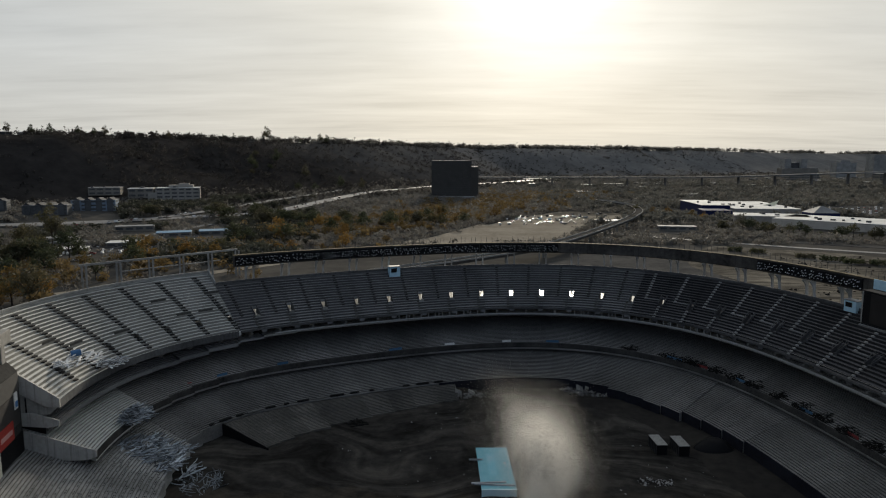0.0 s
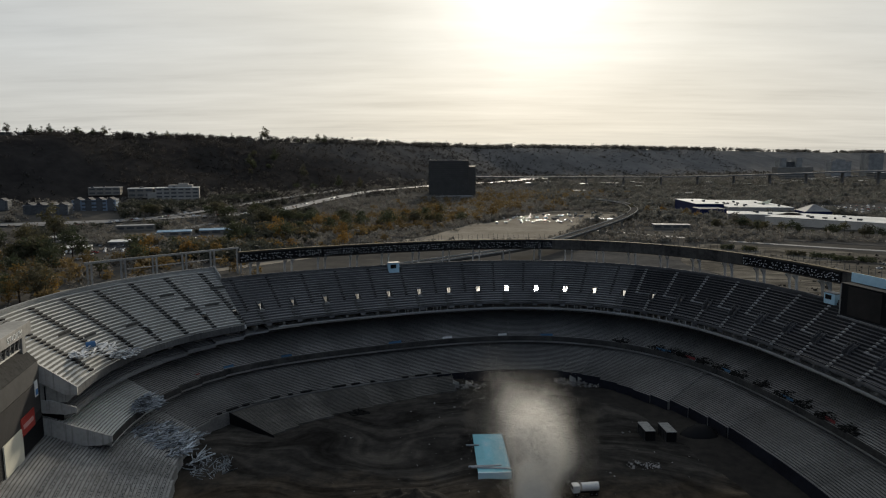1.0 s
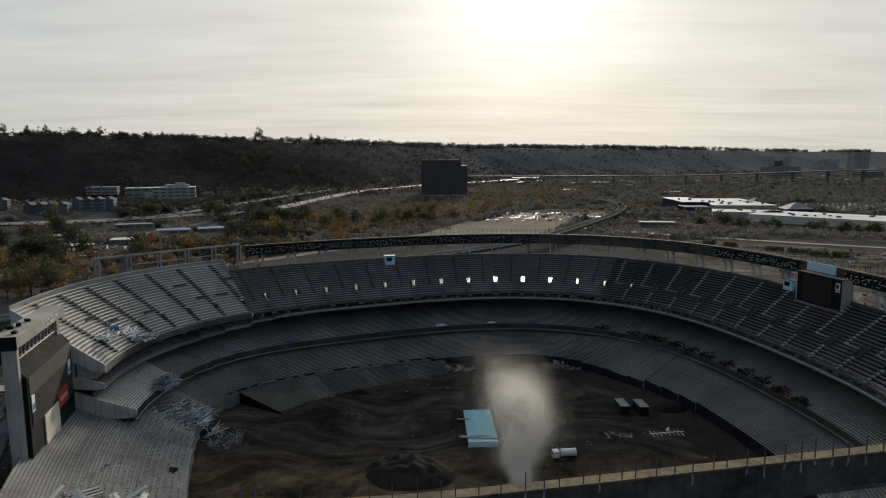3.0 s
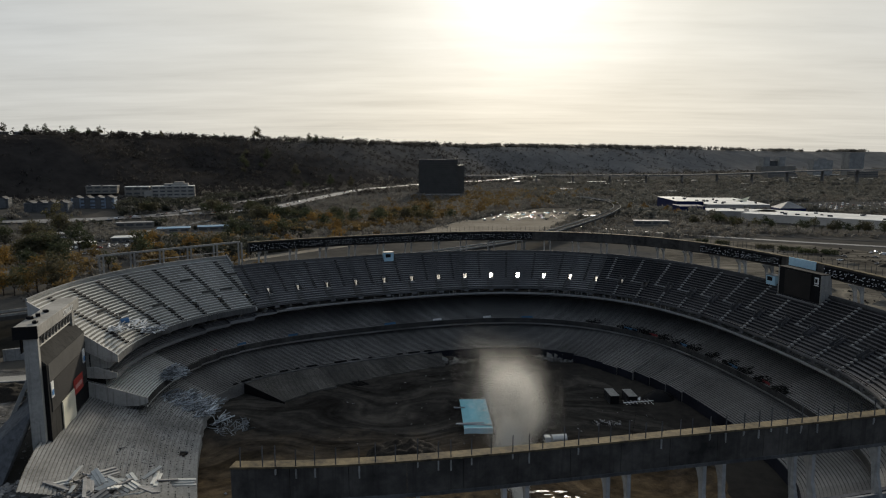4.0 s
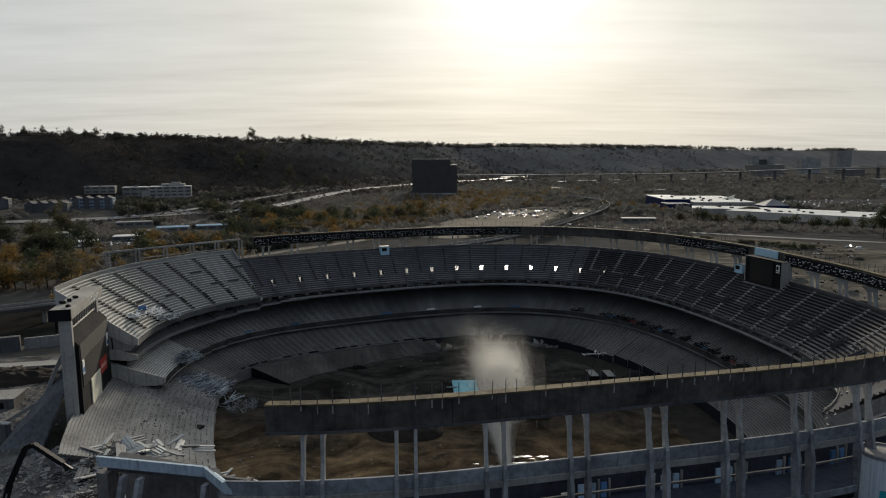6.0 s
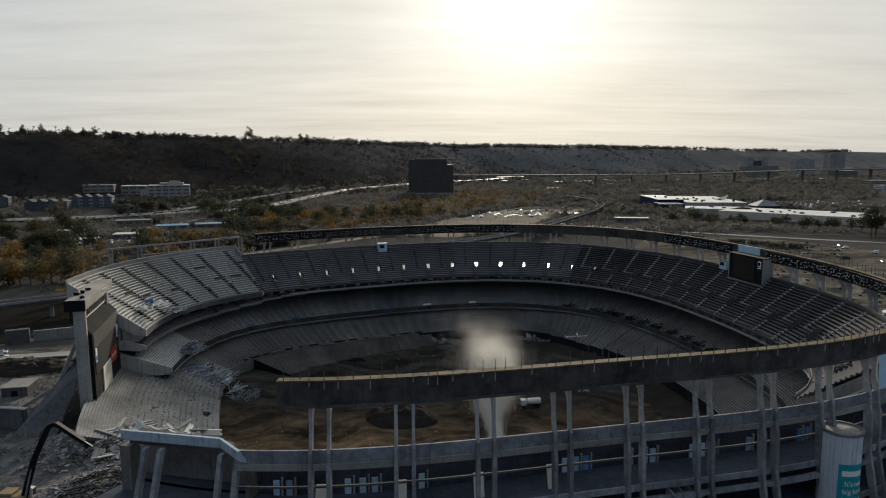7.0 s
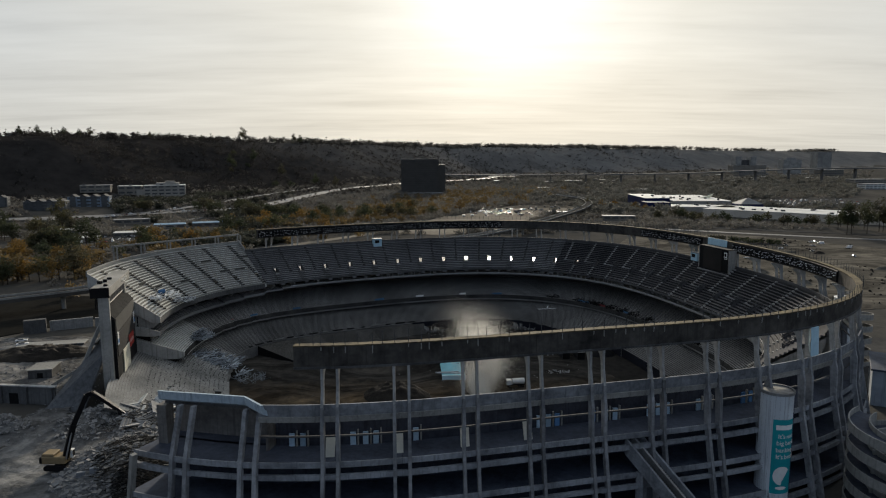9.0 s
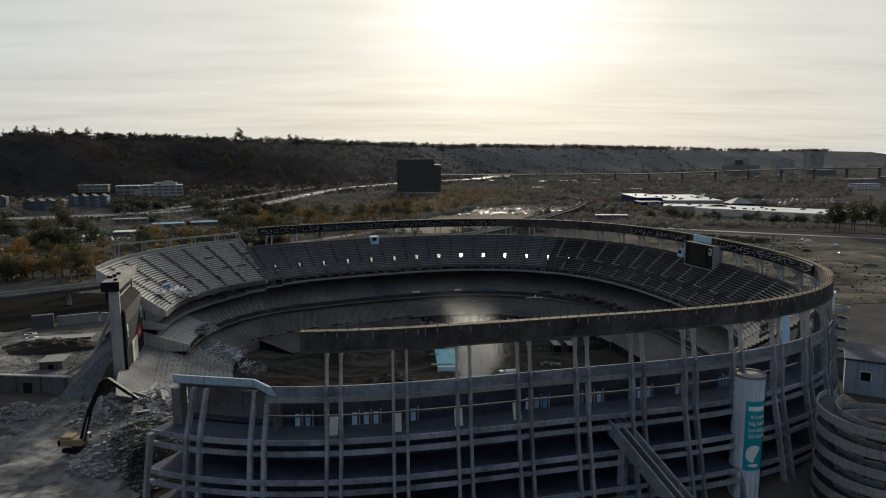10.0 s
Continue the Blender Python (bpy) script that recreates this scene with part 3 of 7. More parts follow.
# lower block of seating on the far side of the field
FOLD_FROM, FOLD_TO = run_at(97), run_at(152)
STAND_DUST = paint("field_stand_dust", (0.13, 0.124, 0.112), (0.05, 0.048, 0.045), fine=0.8, coarse=0.08, random_tint=0.25)
front_block = thing("field_stand", "low dusty block of field-level seating steps", "grandstand", "", "structure")
n = 10
for i in range(n):
    s0, s1 = FOLD_FROM + (FOLD_TO - FOLD_FROM) * i / n, FOLD_FROM + (FOLD_TO - FOLD_FROM) * (i + 1) / n
    f = (i + 0.5) / n
    rows = round((8 + 12.5 * f) / 0.8125)
    stand("seating_section", 43.05 + rows * 0.8125, -9.3, rows, 0.8125, 3.4 / rows, 0.5, 1.0, s0 + 0.02, s1 - 0.02, [STAND_DUST, BOWL_RISER], front_block)
verts, faces = [], []
stub_rng = random.Random(9)
for row in range(2, 34, 2):
    q = run_at(163) + stub_rng.uniform(0, 1.9)
    while q < BOWL_TO - 1:
        f = bowl_front(q)
        more = round((f - 43) / 0.8125)
        d, z = 43.0 + more * 0.8125 - row * 0.8125 - 0.3, BO_Z - more * 0.12 + row * BO_RISE
        if d > 14 and stub_rng.random() < 0.62:
            k = len(verts)
            for o in (0, 0.4):
                for dd in (-0.12, 0.12):
                    for zz in (-0.05, 0.15):
                        verts.append(on_plan(q + o, d + dd, z + zz))
            faces += [tuple(k + j for j in side) for side in ((0, 1, 3, 2), (4, 6, 7, 5), (0, 4, 5, 1), (2, 3, 7, 6), (1, 5, 7, 3))]
        q += stub_rng.uniform(1.3, 2.3)
tagged(solid("seat_stubs", verts, faces, BLACK, bowl), "", "", "", "stuff")
verts = [on_plan(FOLD_TO, 43.0, -5.6), on_plan(FOLD_TO, 64.0, -9.2), on_plan(FOLD_TO, 64.0, -10.5), on_plan(FOLD_TO, 43.0, -10.5)]
verts += [on_plan(FOLD_TO + 0.6, 43.0, -5.6), on_plan(FOLD_TO + 0.6, 64.0, -9.2), on_plan(FOLD_TO + 0.6, 64.0, -10.5), on_plan(FOLD_TO + 0.6, 43.0, -10.5)]
solid("end_wall", verts, [(0, 1, 2, 3), (7, 6, 5, 4), (0, 4, 5, 1), (1, 5, 6, 2), (2, 6, 7, 3), (3, 7, 4, 0)], BLACK, front_block)
# blocks along the joint between the bowl and the lower block; black ones imitate shaded gaps
for k in range(16):
    s = run_at(97) + k * 8.6
    bm = bmesh.new()
    q = on_plan(s, 42.4, -5.15)
    box(bm, 0, 0, 0, 1.6 + 0.9 * ((k * 7) % 5), 1.0, 0.4, bevel=0.05)
    ob = part("slot_cover", bm, BLACK if k % 4 else BOWL, bowl)
    t = on_plan(s + 1, 42.4) - on_plan(s - 1, 42.4)
    ob.matrix_local = Matrix.Translation(q) @ Matrix.Rotation(math.atan2(t.y, t.x), 4, "Z")

# ---- light ring ----
RING_FROM, RING_TO = run_at(-103.6), run_at(136.3)
ring = thing("light_ring", "soiled concrete lighting ring beam with rusty walkway", "ring beam", "", "structure")
LAMP = paint("lamp_reflector", (0.60, 0.62, 0.65), (0.38, 0.38, 0.40), rough=0.35, random_tint=0.5)
LAMP_MESH = bpy.data.meshes.new("lamp")
bm = bmesh.new()
bmesh.ops.create_cone(bm, cap_ends=True, segments=8, radius1=0.2, radius2=0.12, depth=0.35)
bm.to_mesh(LAMP_MESH)
bm.free()
LAMP_MESH.materials.append(LAMP)
rng = random.Random(5)
s = RING_FROM
while s < RING_TO - 0.5:
    e = min(s + BAY / 2, RING_TO)
    sweep("beam_panel", [(0, 42.7), (1.5, 42.7), (1.5, 38.6), (1.2, 38.3), (0.3, 38.3), (0, 38.6)], s + 0.03, e - 0.03, RING_FACE, ring, "", 2)
    sweep("walkway", [(-0.15, 42.95), (1.65, 42.95), (1.65, 42.704), (-0.15, 42.704)], s, e, RING_TOP, ring, "", 2)
    sweep("bottom_flange", [(-0.2, 38.62), (0.25, 38.62), (0.25, 38.2), (-0.2, 38.2)], s, e, CONCRETE_DARK, ring, "", 2)
    # raised ribs for the pale drip marks, and thin posts along the walkway
    for j in range(3):
        q = s + (e - s) * (j + 0.5 + rng.uniform(-0.2, 0.2)) / 3
        if rng.random() < 0.6:
            sweep("rib", [(-0.16, 42.6), (-0.003, 42.6), (-0.003, rng.uniform(41.0, 42.2)), (-0.16, rng.uniform(41.2, 42.3))], q - 0.10, q + 0.10, CONCRETE, ring, "", 1)
        sweep("rail_post", [(-0.15, 43.0), (-0.05, 43.0), (-0.05, 45.2 + rng.uniform(-0.9, 0.6)), (-0.15, 45.2)], q - 0.06, q + 0.06, CONCRETE_DARK, ring, "", 1)
    if any(a < s + 2 < b for a, b in ((589, 734), (463, 504), (368, 438))):
        bank = sweep("light_bank", [(1.55, 42.5), (2.05, 42.3), (2.05, 38.9), (1.55, 38.7)], s + 0.1, e - 0.1, BLACK, ring, "black bank of stadium floodlights", 2)
        count = 8
        for j in range(count):
            for row in range(3):
                if rng.random() < 0.3:
                    continue
                q = s + (e - s) * (j + 0.5 + 0.25 * row) / (count + 0.5)
                p, p2 = on_plan(q + rng.uniform(-0.25, 0.25), 2.25, 39.6 + 0.95 * row + rng.uniform(-0.3, 0.3)), on_plan(q, 8)
                lamp = new("lamp", LAMP_MESH)
                lamp.parent = bank
                aim = Vector((p2.x - p.x, p2.y - p.y, -2.5))
                lamp.matrix_local = Matrix.Translation(p) @ aim.to_track_quat("-Z", "Y").to_matrix().to_4x4()
    s = e

# ---- columns that carry the ring ----
# Lower shafts grimy and darker; upper shafts paler for the light on them
GRIMY_COLUMN = paint("grimy_column", (0.30, 0.306, 0.318), (0.105, 0.108, 0.114), fine=0.9, coarse=0.11, streaks=True, random_tint=0.3)
for k in range(-2, 42):
    for side in (-1.5, 1.5):
        s = bay_run(k) + side
        if not RING_FROM + 3 < (s % PERIMETER) < RING_TO - 2:
            continue
        upper_shaft = [(0.5, 30.5), (1.0, 35.5), (1.5, 36.8), (3.2, 38.35), (0.1, 38.35), (0.0, 34.0), (-0.85, 30.5)]
        lower_shaft = [(-7.4, -9.5), (-5.9, -9.5), (-0.4, 19.0), (0.5, 30.49), (-0.86, 30.49), (-1.0, 28.2), (-1.55, 26.0), (-1.7, 19.0)]
        sweep("ring_column", upper_shaft, s - 0.27, s + 0.27, COLUMN, ring, "", 1)
        sweep("column_foot", lower_shaft, s - 0.34, s + 0.34, GRIMY_COLUMN, ring, "", 1)

# ---- facade of open concourses ----
facade = thing("outer_facade", "soiled concrete facade of open concourses", "facade", "", "structure")
wear = random.Random(31)
CONCRETE_MID = paint("grimy_concrete", (0.305, 0.32, 0.342), (0.105, 0.11, 0.121), fine=0.8, coarse=0.09, streaks=True, random_tint=0.15)
# Pale door tone stands in for pale-blue lit windows
DOOR_PALE = paint("pale_door_paint", (0.42, 0.56, 0.68), (0.26, 0.36, 0.46), rough=0.6, fine=1.0, random_tint=0.4)
DOOR_BLUE = paint("blue_door_paint", (0.10, 0.22, 0.42), (0.07, 0.16, 0.32), rough=0.5, fine=1.0, random_tint=0.3)
# Tone raised for the sunlight that falls on the partitions
PANEL_PALE = paint("pale_partition", (0.70, 0.67, 0.57), (0.52, 0.50, 0.43), rough=0.7, fine=0.8)
# Back wall and floor darkened: the shade inside the concourses put into the colour
WALL_SHADE = paint("shaded_back_wall", (0.058, 0.064, 0.083), (0.022, 0.024, 0.032), fine=0.8, coarse=0.08, streaks=True)
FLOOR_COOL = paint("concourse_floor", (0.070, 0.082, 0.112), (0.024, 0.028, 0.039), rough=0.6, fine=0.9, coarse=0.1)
rng = random.Random(11)
k = -4
while k < 20:
    s, e = bay_run(k), bay_run(k + 1)
    low_part = k < -2
    if not low_part:
        sweep("parapet", [(-0.6, 31.0), (-0.2, 31.0), (0.2, 27.3), (-0.2, 28.3)], s + 0.02, e - 0.02, CONCRETE_MID, facade, "", 3)
        sweep("parapet_edge", [(-0.62, 28.5), (-0.28, 28.5), (0.15, 27.25), (-0.3, 27.25)], s + 0.02, e - 0.02, CONCRETE, facade, "", 3)
        sweep("parapet_floor", [(0.2, 27.9), (1.6, 27.9), (1.6, 27.4), (0.6, 27.3), (0.2, 27.3)], s + 0.02, e - 0.02, CONCRETE, facade, "", 3)
        sweep("service_pipe", [(0.0, 24.3), (0.35, 24.3), (0.35, 23.95), (0.0, 23.95)], s, e, CONCRETE_DARK, facade, "", 3)
    for z, out in ((19.0, 0.55), (10.7, 2.35), (2.4, 3.95)):
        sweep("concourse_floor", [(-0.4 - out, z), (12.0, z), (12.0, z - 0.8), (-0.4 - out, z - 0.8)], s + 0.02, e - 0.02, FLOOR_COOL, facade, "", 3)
        sweep("floor_kerb", [(-0.75 - out, z + 0.25), (-0.42 - out, z + 0.25), (-0.42 - out, z - 0.95), (-0.75 - out, z - 0.95)], s + 0.02, e - 0.02, CONCRETE_MID, facade, "", 3)
        sweep("spandrel", [(-1.1 - out, z - 2.4), (-0.2 - out, z - 2.4), (-0.2 - out, z - 3.5 + 0.3 * wear.random()), (-1.1 - out, z - 3.5 + 0.3 * wear.random())], s + 0.02, e - 0.02, CONCRETE_MID, facade, "", 3)
    sweep("back_wall", [(7.5, -9.5), (8.3, -9.5), (8.3, 26.0 if not low_part else 19), (7.5, 26.0 if not low_part else 19)], s, e, WALL_SHADE, facade, "", 3)
    if not low_part and k < 9:
        # doors, partitions and kiosks along the back wall
        for j in range(rng.choice((0, 1, 2, 2, 3))):
            q = s + BAY * (0.2 + 0.18 * j + rng.uniform(-0.03, 0.03))
            sweep("blue_door", [(7.1, 19.0), (7.45, 19.0), (7.45, 21.8), (7.1, 21.8)], q, q + 1.2, DOOR_BLUE if rng.random() < 0.25 else DOOR_PALE, facade, "", 1)
            sweep("door_post", [(7.0, 19.0), (7.45, 19.0), (7.45, 22.4), (7.0, 22.4)], q + 1.6, q + 1.9, CONCRETE, facade, "", 1)
    if not low_part and k in (-1, 0, 1, 2):
        q = s - 1.7
        sweep("raking_partition", [(1.6, 19.0), (1.95, 19.0), (3.3, 23.0), (2.95, 23.0)], q, q + 1.9, PANEL_PALE, facade, "pale sloping partition", 1)
    k += 1
for q in (153.3, 156.5, 168.2, 171.2):
    prof = [(-5.4, -9.5), (-4.0, -9.5), (-0.6, 19.0), (2.6, 29.0), (1.5, 29.0), (-1.7, 19.0)]
    sweep("wing_column", prof, q - 0.42, q + 0.42, GRIMY_COLUMN, facade, "", 1)
# broken floor end beside the rubble, with a leaning column
bm = bmesh.new()
beam(bm, (-65.2, -124.6, -9.5), (-60.2, -127.8, 19.4), 1.2, 1.0)
part("leaning_column", bm, CONCRETE, facade)
# the set-back western wing: a deep slanting fascia on walls
WING = [(-56.2, -122.4), (-36.9, -126.6), (-32.0, -132.0)]
bm = bmesh.new()
prof = [(0.0, 31.2), (0.9, 31.2), (1.8, 28.4), (5.5, 28.4), (5.5, 27.6), (-0.4, 28.2)]
rows2 = []
for (x, y), (nx, ny) in zip(WING, ((-0.24, -0.97), (-0.45, -0.89), (-0.7, -0.7))):
    rows2.append([bm.verts.new((x - nx * d, y - ny * d, z)) for d, z in ((-0.9, 31.2), (-0.4, 31.2), (0.1, 30.0), (1.6, 29.2), (3.2, 27.3), (-0.7, 29.4))])
for a, b in zip(rows2, rows2[1:]):
    for j in range(6):
        bm.faces.new((a[j], b[j], b[(j + 1) % 6], a[(j + 1) % 6]))
bm.faces.new(rows2[0]), bm.faces.new(list(reversed(rows2[-1])))
bmesh.ops.recalc_face_normals(bm, faces=bm.faces)
part("wing_fascia", bm, paint("wing_fascia_paint", (0.42, 0.50, 0.56), (0.28, 0.34, 0.39), fine=0.8, coarse=0.1, streaks=True), facade, "pale blue-grey slanting fascia")
bm = bmesh.new()
box(bm, -44.0, -117.6, 19, 25.0, 0.6, 6.6, -14)
box(bm, -32.5, -123.5, 19, 0.6, 6.0, 7.0, -14)
box(bm, -56.2, -120.5, 17.5, 2.2, 2.6, 10.0, -14)
part("wing_wall", bm, paint("wing_wall_plaster", (0.19, 0.18, 0.17), (0.085, 0.08, 0.078), fine=0.8, coarse=0.12, streaks=True), facade)
# Unseen roof slab behind the fascia, added to shade the floor below
bm = bmesh.new()
outline = [(-55.6, -121.6), (-37.2, -125.4), (-32.8, -130.4), (-36.5, -122.5), (-56.0, -115.6)]
roof_low, roof_high = [[bm.verts.new((x, y, z)) for x, y in outline] for z in (27.9, 28.5)]
bm.faces.new(roof_high), bm.faces.new(list(reversed(roof_low)))
for i in range(5):
    bm.faces.new((roof_low[i], roof_low[(i + 1) % 5], roof_high[(i + 1) % 5], roof_high[i]))
part("wing_roof", bm, CONCRETE_DARK, facade)
sweep("blue_banner", [(-0.75, 31.2), (-0.62, 31.2), (-0.25, 38.3), (-0.38, 38.3)], 301.5, 304.6, BLUE_PALE, facade, "faded blue banner hung on a column", 2)

# ---- scoreboard tower ----
tower = thing("scoreboard_tower", "tall concrete scoreboard tower with black cap fascia", "tower")
a, b = Vector((-102.95, -44.6, 0)), Vector((-112.0, -9.0, 0))
u = (b - a).normalized()
v = Vector((-u.y, u.x, 0))
# local x runs north along the board, local y away from the field
TOWER = Matrix.Translation(a) @ Matrix(((u.x, v.x, 0, 0), (u.y, v.y, 0, 0), (0, 0, 1, 0), (0, 0, 0, 1)))
L = (b - a).length
GREY_PANEL = paint("scoreboard_cladding", (0.06, 0.059, 0.057), (0.04, 0.039, 0.037), spec=0.0, rough=0.8, fine=0.8, coarse=0.08, streaks=True)
part("roof_slab", box(bmesh.new(), L / 2, 2.8, 35.1, L, 5.6, 3.0, bevel=0.08, m=TOWER), paint("tower_roof", (0.30, 0.29, 0.27), (0.19, 0.185, 0.17), fine=0.8, coarse=0.1), tower)
part("cap_fascia", box(bmesh.new(), -0.06, 2.8, 34.9, 0.3, 5.7, 3.3, m=TOWER), BLACK, tower, "black cap fascia")
part("leg", box(bmesh.new(), 1.0, 1.9, -0.5, 1.5, 3.3, 35.6, bevel=0.1, m=TOWER), CONCRETE, tower)
part("leg", box(bmesh.new(), L - 1.4, 3.2, -0.5, 2.4, 3.4, 35.6, bevel=0.1, m=TOWER), CONCRETE, tower)
# the board: an upright face with a top that slopes back under the truss
bm = bmesh.new()
prof = [(-0.7, 0.6), (-0.7, 27.3), (2.6, 30.9), (2.9, 30.9), (2.9, 0.6)]
ends = [[bm.verts.new(TOWER @ Vector((x, y, z))) for y, z in prof] for x in (2.3, L)]
bm.faces.new(ends[0]), bm.faces.new(list(reversed(ends[1])))
for i in range(5):
    bm.faces.new((ends[0][i], ends[1][i], ends[1][(i + 1) % 5], ends[0][(i + 1) % 5]))
bmesh.ops.recalc_face_normals(bm, faces=bm.faces)
part("board", bm, GREY_PANEL, tower)
part("board_edge", box(bmesh.new(), 2.0, 0.25, -0.4, 0.55, 2.1, 27.6, m=TOWER), BLACK, tower)
part("upper_band", box(bmesh.new(), L / 2 + 1.3, -0.8, 22.2, L - 3.4, 0.2, 4.9, m=TOWER), paint("scoreboard_band", (0.085, 0.083, 0.079), (0.06, 0.058, 0.055), rough=0.6, fine=0.8, coarse=0.1), tower)
part("dark_screen", box(bmesh.new(), L / 2 + 1.3, -0.8, 14.2, L - 4.5, 0.2, 7.8, m=TOWER), paint("dark_screen_panel", (0.055, 0.052, 0.05), (0.035, 0.034, 0.033), rough=0.5, fine=0.6), tower)
part("red_sign", box(bmesh.new(), 26.5, -0.95, 11.8, 8.8, 0.3, 4.6, m=TOWER), paint("red_sign_paint", (0.36, 0.05, 0.04), (0.24, 0.035, 0.03), rough=0.5), tower, "faded red sign panel")
part("red_sign_mark", box(bmesh.new(), 26.5, -1.12, 13.4, 6.6, 0.08, 1.2, m=TOWER), paint("red_sign_pale", (0.55, 0.30, 0.28), (0.45, 0.2, 0.18), rough=0.6, fine=1.2), tower)
part("dark_panel", box(bmesh.new(), 29.6, -0.8, 0.8, 14.0, 0.2, 10.8, m=TOWER), BLACK, tower)
part("blank_sign", box(bmesh.new(), 16.8, -0.95, 1.2, 11.2, 0.3, 12.9, m=TOWER), paint("blank_sign_paint", (0.62, 0.60, 0.50), (0.50, 0.48, 0.40), rough=0.6, fine=0.5), tower, "blank cream sign panel")
for x, z in ((4.2, 18.0), (33.6, 18.4)):
    part("small_sign", box(bmesh.new(), x, -1.0, z, 1.9, 0.2, 4.2, m=TOWER), WHITE, tower)
    part("small_sign_stripe", box(bmesh.new(), x, -1.12, z + 0.5, 1.5, 0.06, 1.5, m=TOWER), DOOR_BLUE, tower)
bm = bmesh.new()
for i in range(13):
    x = 1.9 + i * (L - 3) / 12
    beam(bm, TOWER @ Vector((x, 2.2, 31.2)), TOWER @ Vector((x, 1.6, 35.2)), 0.38)
    if i < 12:
        beam(bm, TOWER @ Vector((x, 2.5, 31.4)), TOWER @ Vector((x + (L - 3) / 12, 2.3, 34.9)), 0.16)
        beam(bm, TOWER @ Vector((x, 2.5, 34.9)), TOWER @ Vector((x + (L - 3) / 12, 2.3, 31.4)), 0.16)
beam(bm, TOWER @ Vector((1.8, 2.3, 33.0)), TOWER @ Vector((L - 1, 2.3, 33.0)), 0.2)
part("lattice_truss", bm, STEEL, tower)
part("truss_back", box(bmesh.new(), L / 2, 4.6, 30.9, L - 3, 0.2, 4.2, m=TOWER), BLACK, tower)
for i, (x, y) in enumerate(((4, 1.6), (12, 3.4), (17, 3.0), (9, 4.4))):
    part("roof_vent", box(bmesh.new(), x, y, 38.1, 1.5, 1.1, 0.7 + 0.2 * (i % 2), 20 * i, 0.1, m=TOWER), BLACK, tower)
part("ledge", box(bmesh.new(), L / 2 + 0.6, 2.5, 30.92, L - 3, 1.1, 0.4, bevel=0.05, m=TOWER), paint("pale_ledge", (0.55, 0.54, 0.50), (0.4, 0.39, 0.36), fine=0.8), tower)


def lettering(name, text, size, m, material, parent, depth=0.03):
    """Raised letters in the built-in font."""
    cu = bpy.data.curves.new(name, "FONT")
    cu.body, cu.size, cu.extrude, cu.align_x = text, size, depth, "CENTER"
    tmp = new(name, cu)
    me = bpy.data.meshes.new_from_object(tmp.evaluated_get(bpy.context.evaluated_depsgraph_get()))
    bpy.data.objects.remove(tmp)
    ob = link_mesh(name, me, material, parent)
    ob.matrix_local = m
    return ob


bpy.context.view_layer.update()
lettering("lettering", "STADIUM", 2.2, TOWER @ Matrix.Translation((L * 0.70, -0.08, 35.8)) @ Matrix.Rotation(math.pi / 2, 4, "X"), WHITE, tower)

# ---- video board on the east side ----
board = thing("video_board", "black video scoreboard below a pale blank sign", "scoreboard")
# local x runs along the board towards the south-east end, local y points away from the field
u = Vector((4.2, -19.4, 0)).normalized()
v = Vector((-u.y, u.x, 0))
VB = Matrix.Translation((123.8, 21.8, 0)) @ Matrix(((u.x, v.x, 0, 0), (u.y, v.y, 0, 0), (0, 0, 1, 0), (0, 0, 0, 1)))
part("screen_case", box(bmesh.new(), 0, 1.0, 30.2, 19.8, 2.0, 10.1, bevel=0.1, m=VB), BLACK, board)
part("screen", box(bmesh.new(), -0.6, -0.1, 31.0, 12.6, 0.2, 8.9, m=VB), paint("dead_screen", (0.030, 0.027, 0.025), (0.018, 0.017, 0.016), rough=0.6, fine=0.5), board)
part("side_panel", box(bmesh.new(), 10.1, 1.7, 30.2, 0.5, 3.4, 10.1, m=VB), CONCRETE, board, "pale side panel")
part("side_panel", box(bmesh.new(), -10.1, 1.7, 30.2, 0.5, 3.4, 10.1, m=VB), CONCRETE, board, "pale side panel")
part("top_panel", box(bmesh.new(), 0, 1.7, 40.304, 20.7, 3.4, 0.25, m=VB), BLACK, board)
part("sill", box(bmesh.new(), 0, -0.3, 29.8, 20.2, 0.8, 0.38, m=VB), STEEL, board)
part("badge", box(bmesh.new(), 8.2, -0.1, 37.0, 1.9, 0.2, 2.3, bevel=0.08, m=VB), WHITE, board)
part("badge_mark", box(bmesh.new(), 8.2, -0.22, 37.5, 0.9, 0.1, 1.4, bevel=0.2, m=VB), BLACK, board)
part("badge_bar", box(bmesh.new(), 8.2, -0.1, 36.4, 1.9, 0.15, 0.3, m=VB), WHITE, board)
for x in (-7.5, 0.0, 7.5):
    part("pedestal", box(bmesh.new(), x, 1.6, 28.6, 0.8, 1.6, 1.5, m=VB), CONCRETE_DARK, board)
sign = thing("ring_sign", "pale blue blank sign panel on the ring", "sign")
sweep("sign_panel", [(2.0, 43.2), (2.3, 43.2), (2.3, 40.2), (2.0, 40.2)], 446.4, 459.6, BLUE_PALE, sign, "", 2)
sweep("sign_bracket", [(1.52, 41.6), (1.98, 41.6), (1.98, 41.2), (1.52, 41.2)], 448.0, 448.4, STEEL, sign, "", 1)
sweep("sign_bracket", [(1.52, 41.6), (1.98, 41.6), (1.98, 41.2), (1.52, 41.2)], 457.0, 457.4, STEEL, sign, "", 1)


